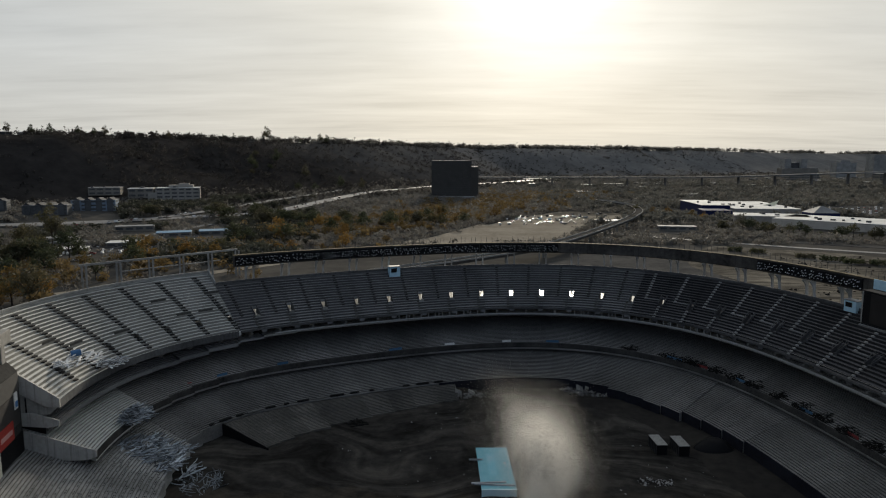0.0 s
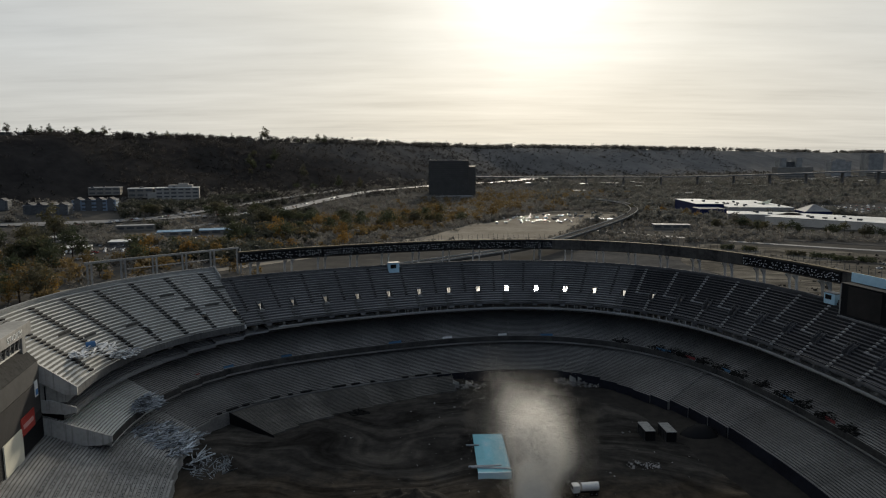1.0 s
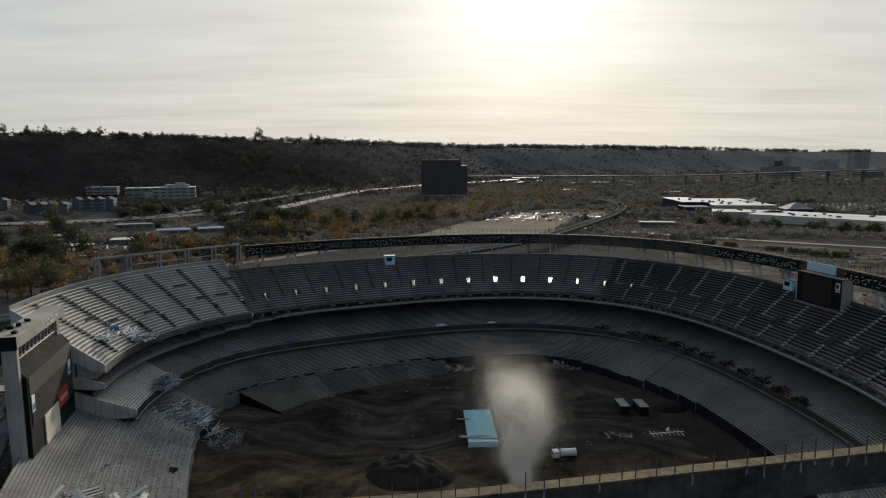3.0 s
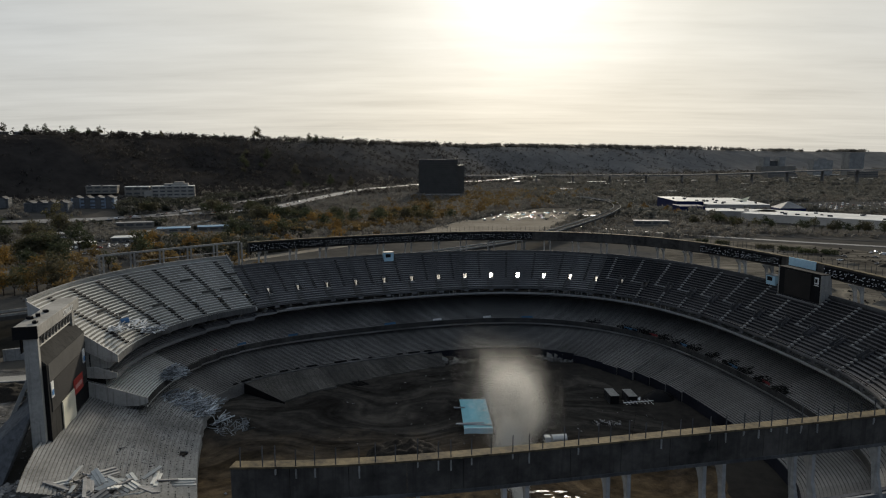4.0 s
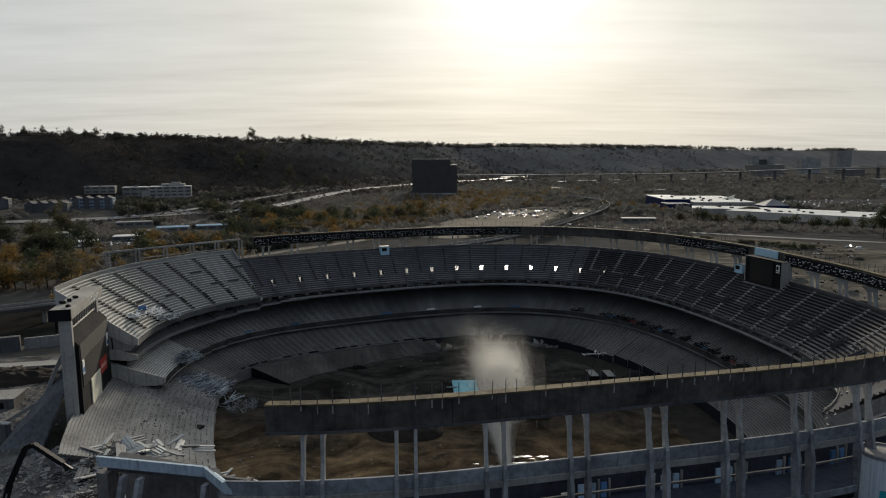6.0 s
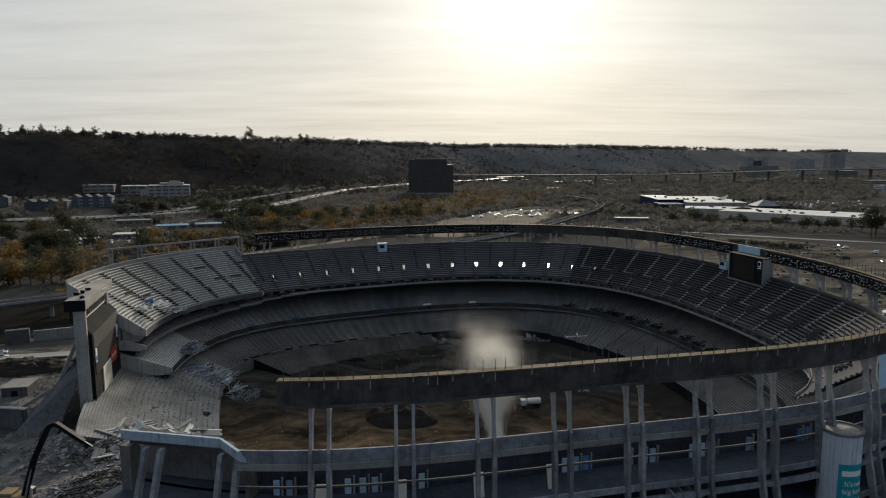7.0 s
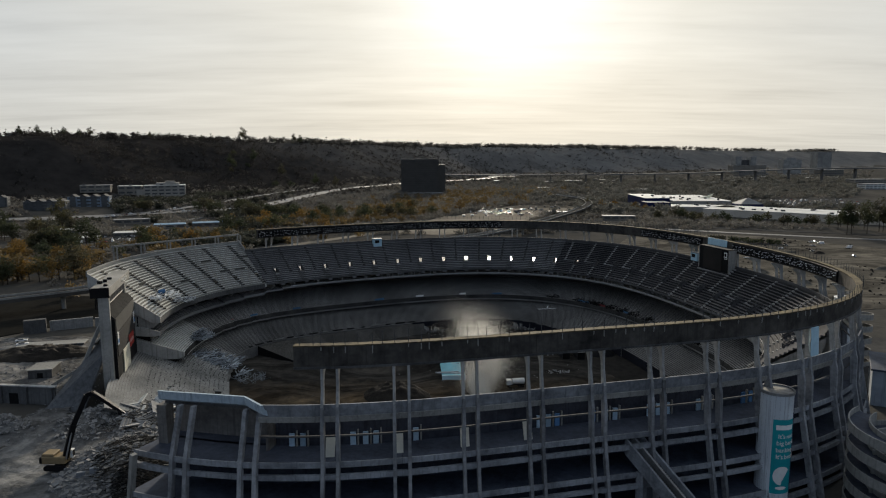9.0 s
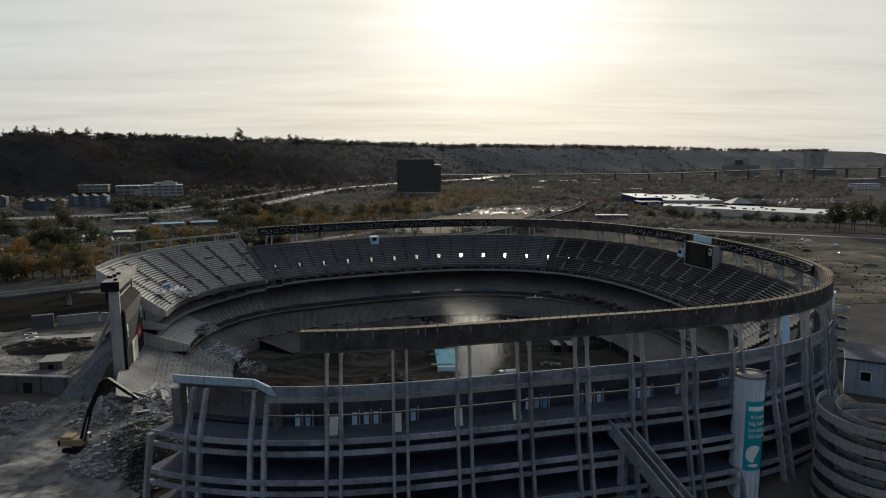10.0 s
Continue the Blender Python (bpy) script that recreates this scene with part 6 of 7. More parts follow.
def ribbon(name, points, width, material, label, lift=0.5, thick=0.4, height=None, category="road"):
    """A road that follows the ground, or at a given height a bridge deck."""
    line = dense(points)
    verts, faces = [], []
    for i, p in enumerate(line):
        t = (line[min(i + 1, len(line) - 1)] - line[max(i - 1, 0)]).normalized()
        nrm = Vector((-t.y, t.x))
        for off in (-0.5, 0.5):
            q = p + nrm * off * width
            z = height(q.x) if height is not None else max(terrain(q.x, q.y), terrain(p.x, p.y)) + lift
            verts += [(q.x, q.y, z), (q.x, q.y, z - thick)]
        if height is None:
            ROADS.append((p.x, p.y, width / 2 + 5))
    for i in range(len(line) - 1):
        a = i * 4
        faces += [(a, a + 2, a + 6, a + 4), (a + 1, a + 5, a + 7, a + 3), (a, a + 4, a + 5, a + 1), (a + 2, a + 3, a + 7, a + 6)]
    n = len(line) * 4
    faces += [(0, 1, 3, 2), (n - 4, n - 2, n - 1, n - 3)]
    return tagged(solid(name, verts, faces, material, None), label, category, "", "structure"), line


ribbon("freeway", [(-1100, 260), (-700, 430), (-420, 590), (-268, 740), (-176, 1120), (-20, 1460), (120, 1660), (330, 2080)], 22, CONCRETE_ROAD, "pale concrete freeway along the foot of the hill")
ribbon("side_road", [(-620, 500), (-431, 562), (-370, 640), (-335, 740), (-230, 1140)], 13, CONCRETE_ROAD, "pale side road below the offices", 0.9)
ribbon("side_road", [(-520, 400), (-334, 482), (-300, 626)], 10, CONCRETE_ROAD, "pale side road below the offices", 0.7)
ribbon("river_road", [(-240, 215), (-113, 367), (-36, 468), (2, 568), (30, 640)], 12, SAND, "pale dirt road beside the river", 0.25, 0.3)
ribbon("lot_road", [(150, 560), (215, 500), (290, 440), (365, 392), (520, 300)], 9, CONCRETE_ROAD, "pale road along the parking lot", 0.3, 0.3)
ribbon("lot_road", [(165, 620), (230, 545), (300, 480), (400, 420), (560, 340)], 12, ASPHALT, "dark road along the parking lot", 0.3, 0.3)
ribbon("valley_road", [(280, 975), (330, 1090), (300, 1250), (420, 1500)], 14, ASPHALT, "dark road into the valley", 0.6)
_, VIADUCT = ribbon("trolley_viaduct", [(-420, -40), (-300, 15), (-219, 76), (-169, 112), (-105, 195), (-20, 275), (55, 345), (99, 417), (140, 497), (197, 609), (247, 735), (268, 860), (240, 990)], 10, BALLAST, "concrete trolley viaduct on single piers", height=lambda x: 9.4, thick=1.8, category="viaduct")
for i in range(0, len(VIADUCT), 2):
    p = VIADUCT[i]
    bm = bmesh.new()
    pipe(bm, (p.x, p.y, -0.5), (p.x, p.y, 6.2), 1.1, segments=10)
    pipe(bm, (p.x, p.y, 6.0), (p.x, p.y, 7.65), 1.1, 2.6, segments=10)
    tagged(part("viaduct_pier", bm, CONCRETE), "flared concrete pier under the viaduct", "pier", "viaduct piers")
for side in (-4.8, 4.8):
    verts, faces = [], []
    for i, p in enumerate(VIADUCT):
        t = (VIADUCT[min(i + 1, len(VIADUCT) - 1)] - VIADUCT[max(i - 1, 0)]).normalized()
        q = p + Vector((-t.y, t.x)) * side
        verts += [(q.x, q.y, 9.404), (q.x, q.y, 10.5)]
    faces = [(2 * i, 2 * i + 2, 2 * i + 3, 2 * i + 1) for i in range(len(VIADUCT) - 1)]
    ob = tagged(solid("viaduct_parapet", verts, faces, CONCRETE), "concrete parapet of the viaduct", "parapet", "", "structure")
    ob.modifiers.new("thick", "SOLIDIFY").thickness = 0.3
BRIDGE_GREY = paint("far_bridge_concrete", (0.15, 0.15, 0.15), (0.09, 0.09, 0.09), fine=0.2)


def bridge_height(x):
    """The far bridge's height, shaped to fit the camera's view: it climbs to the east."""
    return 29.5 - 0.5 * smooth(50, 600, x) + 14.0 * smooth(600, 1250, x)


_, BRIDGE = ribbon("far_freeway_bridge", [(52, 1700), (600, 1700), (1150, 1700), (1600, 1700)], 24, BRIDGE_GREY, "long elevated freeway across the valley", height=bridge_height, thick=3.2, category="bridge")
for i in range(0, len(BRIDGE), 4):
    p = BRIDGE[i]
    tagged(part("bridge_pier", box(bmesh.new(), p.x, p.y, -1, 2.4, 12, bridge_height(p.x) - 2.3), BRIDGE_GREY), "concrete pier under the far bridge", "pier", "bridge piers")


def lot(name, points, z, material, label, kind="structure"):
    """A flat cleared area with an irregular edge."""
    line = dense(list(points) + [points[0]], 12)[:-1]
    ring_pts = []
    for p in line:
        w = 3.0 * noise.noise(Vector((p.x * 0.05, p.y * 0.05, 9)))
        ring_pts.append((p.x + w, p.y + w, z))
    n = len(ring_pts)
    verts = ring_pts + [(x, y, z - 0.5) for x, y, _ in ring_pts]
    faces = [tuple(range(n))] + [(i, i + n, (i + 1) % n + n, (i + 1) % n) for i in range(n)]
    return tagged(solid(name, verts, faces, material), label, "lot", "", kind)


DIRT_LOT = [(-61, 464), (-7, 537), (26, 614), (65, 702), (153, 843), (239, 812), (213, 687), (157, 642), (96, 466), (10, 420)]
lot("dirt_lot", DIRT_LOT, 0.22, SAND, "pale dirt lot with stored materials")
lot("soil_lot", [(110, 770), (170, 850), (258, 845), (230, 770)], 0.30, BARE_SOIL, "brown bare soil lot")
lot("parking_lot", [(150, 170), (190, 330), (120, 400), (60, 330), (0, 250), (-60, 200), (-30, 150), (60, 150)], 0.12, ASPHALT, "worn asphalt parking lot")
lot("cleared_ground", [(150, 60), (330, 90), (420, 250), (330, 390), (230, 450), (170, 330), (200, 200)], 0.18, BARE_SOIL, "bare tan ground being cleared")
lot("east_apron", [(148, 40), (300, -20), (320, -80), (170, -88), (145, -60), (150, -40)], 0.12, ASPHALT, "dark asphalt apron round the ramps")
lot("store_lot", [(540, 740), (760, 760), (800, 960), (560, 960)], 0.25, ASPHALT, "asphalt car park behind the store")
lot("dark_basin", [(-330, 40), (-245, 110), (-222, 134), (-190, 128), (-150, 112), (-150, 85), (-178, 66), (-182, 44), (-196, 32), (-270, -20)], 0.3, DARK_LOT, "very dark lot under the viaduct")
lot("west_lot", [(-330, 380), (-250, 430), (-210, 500), (-290, 560), (-400, 470)], 0.25, ASPHALT, "asphalt car park among low buildings")


# ---- buildings ----
TAKEN = []


def building(name, label, x, y, w, d, h, wall, roof, rz=0.0, floors=0, base=None, units=0, group=""):
    z = (terrain(x, y) - 1.0) if base is None else base
    b = thing(name, label, "building", group, "", (x, y, z), rz)
    TAKEN.append((x, y, max(w, d) * 0.6 + 4))
    part("wall", box(bmesh.new(), 0, 0, 0, w, d, h, bevel=0.15), wall, b)
    part("roof", box(bmesh.new(), 0, 0, h + 0.004, w + 0.8, d + 0.8, 0.5, bevel=0.1), roof, b)
    for f in range(floors):
        zz = h * (f + 0.42) / floors
        hh = h / floors * 0.4
        count = max(2, int(w / 9))
        for i in range(count):
            part("window", box(bmesh.new(), -w / 2 + (i + 0.5) * w / count, -d / 2, zz, w / count * 0.72, 0.3, hh), WINDOW_DARK, b)
        for side in (-1, 1):
            part("window", box(bmesh.new(), side * w / 2, 0, zz, 0.3, d * 0.8, hh), WINDOW_DARK, b)
    r = random.Random(int(x * 7 + y))
    for i in range(units):
        part("roof_unit", box(bmesh.new(), r.uniform(-0.4, 0.4) * w, r.uniform(-0.4, 0.4) * d, h + 0.5, r.uniform(2, 5), r.uniform(2, 4), r.uniform(1.2, 2.4), bevel=0.1), CONCRETE_DARK, b)
    return b


# Glass tone lightened to carry the haze in front of the tower
OFFICE_GLASS = paint("office_glass", (0.085, 0.080, 0.072), (0.065, 0.061, 0.055), rough=0.5, relief=0.0, spec=0.1, fine=0.1)
OFFICE_BAND = paint("office_band", (0.07, 0.068, 0.065), (0.05, 0.05, 0.048), rough=0.4)
tower2 = building("office_tower", "dark glass office tower by the freeway", -14, 1190, 80, 56, 76, OFFICE_GLASS, GREY_ROOF, 0, 0, 0)
for f in range(18):
    part("floor_band", box(bmesh.new(), 0, -28.1, 5 + f * 3.9, 79, 0.3, 0.9), OFFICE_BAND, tower2)
for i in range(20):
    part("mullion", box(bmesh.new(), -38 + i * 4, -28.2, 4, 0.5, 0.4, 71), OFFICE_BAND, tower2)
part("side_wing", box(bmesh.new(), 47, 4, 0, 14, 46, 64, bevel=0.2), OFFICE_GLASS, tower2)
part("podium", box(bmesh.new(), -10, -40, 0, 120, 24, 6, bevel=0.2), GREY_ROOF, tower2)
office = building("office_block", "pale four-storey office with window bands", -418, 818, 60, 30, 21, paint("pale_office_wall", (0.33, 0.31, 0.28), (0.24, 0.225, 0.20), fine=0.3), PALE_ROOF, 18, 4, None, 3)
OFFICE_PALE = MATERIALS["pale_office_wall"]
part("penthouse", box(bmesh.new(), 4, 3, 21.5, 34, 18, 3.6, bevel=0.15), OFFICE_PALE, office)
part("plant_room", box(bmesh.new(), 8, 5, 25.1, 14, 10, 2.4, bevel=0.15), OFFICE_PALE, office)
for i in range(7):
    part("pier", box(bmesh.new(), -30 + i * 10, -15.25, 0, 1.3, 0.7, 21.4, bevel=0.05), OFFICE_PALE, office)
part("entrance_wing", box(bmesh.new(), -35, -8, 0, 12, 18, 15, bevel=0.15), OFFICE_PALE, office)
building("office_block", "pale low office beside the hill", -465, 800, 34, 26, 14, BEIGE_WALL, PALE_ROOF, 18, 2, None, 2)
building("office_block", "pale low office beside the hill", -513, 790, 42, 26, 11, BEIGE_WALL, GREY_ROOF, 18, 2, None, 2)
DUSKY_WALL = paint("dusky_stucco", (0.13, 0.135, 0.14), (0.08, 0.083, 0.086), fine=0.4, coarse=0.05, random_tint=0.3)
APARTMENTS = []
APARTMENTS.append(building("apartment_house", "dark three-storey apartment house", -500, 628, 50, 18, 12, DUSKY_WALL, GREY_ROOF, 12, 3))
APARTMENTS.append(building("apartment_house", "bluish three-storey apartment house", -468, 678, 52, 18, 14, paint("blue_stucco", (0.22, 0.27, 0.33), (0.15, 0.19, 0.24), fine=0.3), GREY_ROOF, 14, 3))
APARTMENTS.append(building("apartment_house", "dark three-storey apartment house", -585, 640, 50, 18, 12, DUSKY_WALL, GREY_ROOF, 20, 3))
building("low_house", "low house with pale roof among trees", -334, 394, 24, 16, 5, BEIGE_WALL, PALE_ROOF, 15, 1)
building("low_house", "low house with pale roof among trees", -311, 438, 27, 18, 5, BEIGE_WALL, PALE_ROOF, 15, 1)
building("low_house", "low building with blue metal roof", -300, 522, 34, 20, 5, BEIGE_WALL, ROOF_BLUE, 20, 1)
building("low_house", "low building with blue metal roof", -262, 540, 34, 20, 5, BEIGE_WALL, ROOF_BLUE, 20, 1)
building("low_house", "low house with pale roof among trees", -390, 470, 30, 18, 5, BEIGE_WALL, GREY_ROOF, 10, 1)
building("low_house", "low house with pale roof among trees", -430, 380, 26, 16, 5, BEIGE_WALL, PALE_ROOF, 10, 1)
building("low_house", "low house with pale roof among trees", -360, 560, 40, 14, 6, BEIGE_WALL, GREY_ROOF, 20, 1)
STORE_WALL = paint("store_wall", (0.30, 0.29, 0.27), (0.22, 0.21, 0.20), fine=0.2)
building("big_store", "navy blue warehouse store with white roof", 346, 738, 34, 40, 11, NAVY, NAVY, -4, 0, 0)
building("big_store", "tall navy blue entrance block of the store", 362, 822, 38, 116, 15, NAVY, PALE_ROOF, -4, 0, 0, 4)
building("big_store", "pale-walled warehouse store with white roof", 425, 815, 84, 160, 12, STORE_WALL, PALE_ROOF, -6, 0, 0, 14)
building("big_store", "low pale-walled annex with white roof", 392, 676, 84, 46, 9, STORE_WALL, PALE_ROOF, -20, 0, 0, 4)
building("long_shed", "long white-roofed warehouse beside the lot", 478, 578, 220, 78, 9, paint("pale_shed_wall", (0.55, 0.50, 0.43), (0.42, 0.38, 0.33), fine=0.2, coarse=0.05), PALE_ROOF, -45, 0, 0, 14)
building("small_shed", "low grey shed by the road", 243, 575, 40, 14, 5, BEIGE_WALL, GREY_ROOF, -8, 1, 0)
building("small_shed", "low grey shed by the road", 190, 655, 20, 10, 4, GREY_ROOF, ROOF_BLUE, 30, 0, 0)
def gables(house, w, d, h, count):
    """Cross gables with pale eaves along a long roof."""
    for i in range(count):
        x = -w / 2 + (i + 0.5) * w / count
        half = w / count * 0.32
        bm = bmesh.new()
        ends = [[bm.verts.new((x + dx, y, z)) for dx, z in ((-half, h + 0.5), (half, h + 0.5), (0, h + 0.5 + half * 0.7))] for y in (-d / 2 - 1.2, d / 2)]
        bm.faces.new(ends[0]), bm.faces.new(list(reversed(ends[1])))
        for j in range(3):
            bm.faces.new((ends[0][j], ends[1][j], ends[1][(j + 1) % 3], ends[0][(j + 1) % 3]))
        bmesh.ops.recalc_face_normals(bm, faces=bm.faces)
        part("gable", bm, CONCRETE_DARK, house)
        part("bay_front", box(bmesh.new(), x, -d / 2 - 0.6, 0, half * 1.7, 1.0, h, bevel=0.1), DUSKY_WALL, house)


for house, (w2, d2, h2) in zip(APARTMENTS, ((50, 18, 12), (52, 18, 14), (50, 18, 12))):
    gables(house, w2, d2, h2, 4)
# ground kept clear of trees towards the camera, so that the low houses show in its view
for x, y, r in [q for q in TAKEN if q[0] < -250 and q[1] < 700]:
    for far_out in (26, 50, 72):
        TAKEN.append((x + 0.57 * far_out, y - 0.82 * far_out, 24))
pyr = building("entrance_pavilion", "navy pavilion with grey pyramid roof", 468, 700, 34, 30, 10, NAVY, NAVY, -4, 0, 0)
bm = bmesh.new()
bmesh.ops.create_cone(bm, cap_ends=True, segments=4, radius1=23, radius2=2, depth=8, matrix=Matrix.Translation((0, 0, 14.6)) @ Matrix.Rotation(math.pi / 4, 4, "Z"))
part("pyramid_roof", bm, GREY_ROOF, pyr)
fin = thing("roof_fin", "white pointed sail fin over the store roof", "fin", "", "", (452, 800, 12.4))
bm = bmesh.new()
vs = [bm.verts.new(p) for p in ((-14, 0, 0), (2, -4, 0), (2, 4, 0), (9, 0, 7.5))]
for f in ((0, 2, 1), (0, 1, 3), (1, 2, 3), (2, 0, 3)):
    bm.faces.new([vs[j] for j in f])
part("fin_sheet", bm, paint("cream_sheet", (0.80, 0.76, 0.55), (0.7, 0.66, 0.48), rough=0.5), fin)
for x, y, w2, d2, h, wall in ((1335, 2600, 26, 40, 76, CONCRETE), (1400, 2600, 26, 40, 76, CONCRETE), (1367, 2605, 50, 30, 62, CONCRETE_DARK), (1370, 2570, 150, 40, 40, BEIGE_WALL), (1570, 2600, 84, 40, 62, CONCRETE), (1570, 2605, 40, 30, 70, CONCRETE), (1705, 2600, 64, 50, 93, CONCRETE), (1000, 2900, 90, 40, 30, BEIGE_WALL), (820, 2760, 70, 40, 22, PALE_ROOF), (230, 1900, 60, 30, 18, BEIGE_WALL), (1250, 2300, 110, 40, 20, BEIGE_WALL), (1500, 2200, 90, 40, 26, BEIGE_WALL), (1180, 1500, 100, 36, 16, BEIGE_WALL), (1330, 1560, 90, 36, 20, BEIGE_WALL), (1060, 1300, 60, 30, 12, PALE_ROOF)):
    building("far_block", "grey far building above the valley trees", x, y, w2, d2, h, wall, GREY_ROOF, 5, 3 if h < 40 else 0, 0, 0, "far buildings")
rng = random.Random(91)
for k in range(42):
    u2 = rng.uniform(0, 1)
    x, y = 150 + u2 * 1500 + rng.uniform(-120, 120), 1150 + u2 * 900 + rng.uniform(-250, 700)
    if x > 0.68 * (y + 170):
        continue
    building("far_house", "small far building among the valley trees", x, y, rng.uniform(12, 34), rng.uniform(10, 16), rng.uniform(5, 9), BEIGE_WALL, rng.choice((GREY_ROOF, GREY_ROOF, GREY_ROOF, PALE_ROOF)), rng.uniform(-20, 20), 1, None, 0, "far buildings")
for k in range(46):
    # houses along the mesa's rim
    f = rng.uniform(0.0, 1.0)
    j = rng.choice((2, 2, 2, 3, 3, 1))
    (ax, ay), (bx, by) = RIM[j], RIM[j + 1]
    x, y = ax + (bx - ax) * f - rng.uniform(10, 60), ay + (by - ay) * f + rng.uniform(5, 40)
    building("rim_house", "small house on the mesa rim", x, y, rng.uniform(14, 24), 12, rng.uniform(4, 7), BEIGE_WALL, GREY_ROOF, rng.uniform(-30, 30), 1, None, 0, "rim houses")

# open frame of a station canopy beyond the stand
canopy = thing("station_frame", "open grey concrete frame beyond the stand", "frame")
A, B = Vector((-222, 213, 0)), Vector((-154, 282, 0))
for i in range(6):
    p = A.lerp(B, i / 5)
    for o in (0, 2.2):
        part("frame_post", box(bmesh.new(), p.x + o, p.y + o * 0.3, 0, 1.0, 1.0, 17.6, 45, 0.05), CONCRETE, canopy)
part("frame_beam", beam(bmesh.new(), (A.x - 1, A.y - 1, 18.2), (B.x + 1, B.y + 1, 18.2), 1.1, 1.2), CONCRETE, canopy)
part("frame_beam", beam(bmesh.new(), (A.x + 16, A.y + 16, 12.0), (B.x - 8, B.y - 8, 12.0), 0.6, 0.6), CONCRETE, canopy)

# ---- parked cars and site vehicles ----
CAR_PAINTS = [paint("car_white", (0.7, 0.7, 0.7), (0.6, 0.6, 0.6), rough=0.25, spec=0.6), paint("car_dark", (0.03, 0.03, 0.035), (0.02, 0.02, 0.02), rough=0.25, spec=0.6), paint("car_silver", (0.35, 0.36, 0.37), (0.28, 0.28, 0.29), rough=0.25, metal=0.6), paint("car_red", (0.22, 0.03, 0.03), (0.16, 0.02, 0.02), rough=0.3)]


def car(material, long, high, box_back):
    c = thing("parked_car", "parked car on the lot", "car", "parked cars")
    bm = bmesh.new()
    box(bm, 0, 0, 0.35, long, 1.85, 0.65, 0, 0.12)
    part("body", bm, material, c)
    part("cabin", box(bmesh.new(), -0.2 if not box_back else -0.6, 0, 1.0, long * (0.5 if not box_back else 0.7), 1.65, high - 1.0, 0, 0.2), DARK_GLASS if not box_back else material, c)
    for wx in (-long * 0.31, long * 0.31):
        for wy in (-0.85, 0.85):
            part("wheel", pipe(bmesh.new(), (wx, wy - 0.1, 0.33), (wx, wy + 0.1, 0.33), 0.33, segments=10), BLACK, c)
    return c


CARS = [car(CAR_PAINTS[0], 4.6, 1.5, False), car(CAR_PAINTS[1], 4.6, 1.5, False), car(CAR_PAINTS[2], 4.8, 1.7, False), car(CAR_PAINTS[0], 5.6, 2.2, True), car(CAR_PAINTS[3], 4.5, 1.5, False)]
spots = []
rng = random.Random(17)
for row in range(9):
    for col in range(20):
        if rng.random() < 0.62:
            spots.append((550 + col * 9.0 + row * 3, 760 + row * 20, 0.27, 90))
for k in range(56):
    spots.append((rng.uniform(60, 170), rng.uniform(640, 760), 0.24, rng.uniform(0, 180)))
for k in range(26):
    spots.append((rng.uniform(-340, -250), rng.uniform(420, 520), 0.27, rng.uniform(0, 180)))
for k in range(44):
    f = rng.random()
    spots.append((-345 + 70 * f + rng.gauss(0, 12), 352 + 80 * f + rng.gauss(0, 16), 0.27, rng.choice((20, 110)) + rng.uniform(-4, 4)))
for (ax, ay), (bx, by), count in (((-431, 562), (-370, 640), 10), ((-370, 640), (-335, 740), 12), ((-420, 590), (-268, 740), 18), ((-268, 740), (-176, 1120), 24), ((-520, 400), (-334, 482), 12)):
    for k in range(count):
        f, lane = rng.random(), rng.choice((-3.0, 3.0))
        x, y = ax + (bx - ax) * f, ay + (by - ay) * f
        spots.append((x + lane, y, max(terrain(x, y), 0.0) + 0.95, math.degrees(math.atan2(by - ay, bx - ax))))
for k in range(12):
    spots.append((rng.uniform(240, 380), rng.uniform(240, 360), 0.2, rng.uniform(0, 180)))
for p in ((-176, 26, 1.1, 20), (-190, 14, 1.1, 15), (-172, 20, 1.1, 24)):
    spots.append(p)
for c in CARS:
    c.matrix_world = pose(*spots[0][:3], 0, 0, spots[0][3])
    spots.pop(0)
for k, (x, y, z, a) in enumerate(spots):
    copy_thing(CARS[rng.choice((0, 0, 1, 2, 3, 1, 2, 0, 4))], pose(x, y, z, 0, 0, a))
# stored boxes and trailers on the pale lot
for k in range(26):
    x, y = rng.uniform(45, 205), rng.uniform(630, 800)
    t = thing("stored_trailer", "white trailer stored on the dirt lot", "trailer", "stored trailers", "", (x, y, 0.2), rng.choice((15, 15, 105)) + rng.uniform(-5, 5))
    part("trailer_box", box(bmesh.new(), 0, 0, 0.7, rng.uniform(3, 7), 2.3, rng.uniform(1.2, 2.2), bevel=0.08), rng.choice((WHITE, CONCRETE, CONCRETE_DARK, CONCRETE_DARK, BLUE_PALE)), t)
    part("axle", box(bmesh.new(), 0, 0, 0, 2.4, 2.2, 0.7, bevel=0.1), BLACK, t)
part("shed_roof", box(bmesh.new(), 176, 668, 0.2, 24, 10, 4.0, 25, 0.1), GREY_ROOF, thing("canopy_shed", "white-roofed shed on the lot", "shed"))
# machines and spoil on the cleared ground
chunk_pile("site_rubble", "rubble and spoil on the cleared ground", 250, 170, 70, 90, 420, DIRT_HEAP, 201, (0.3, 2.2), z=0.2)
chunk_pile("site_rubble", "rubble and spoil on the cleared ground", 300, 330, 60, 50, 260, DIRT_HEAP, 202, (0.3, 2.2), z=0.2)
for k in range(9):
    x, y = rng.uniform(200, 330), rng.uniform(110, 340)
    mound("spoil_mound", x, y, 0.2, rng.uniform(4, 11), rng.uniform(3, 6), rng.uniform(1.2, 3.0), rng.choice((DIRT_HEAP, BARE_SOIL)), "spoil heap on the cleared ground", k * 3.1)

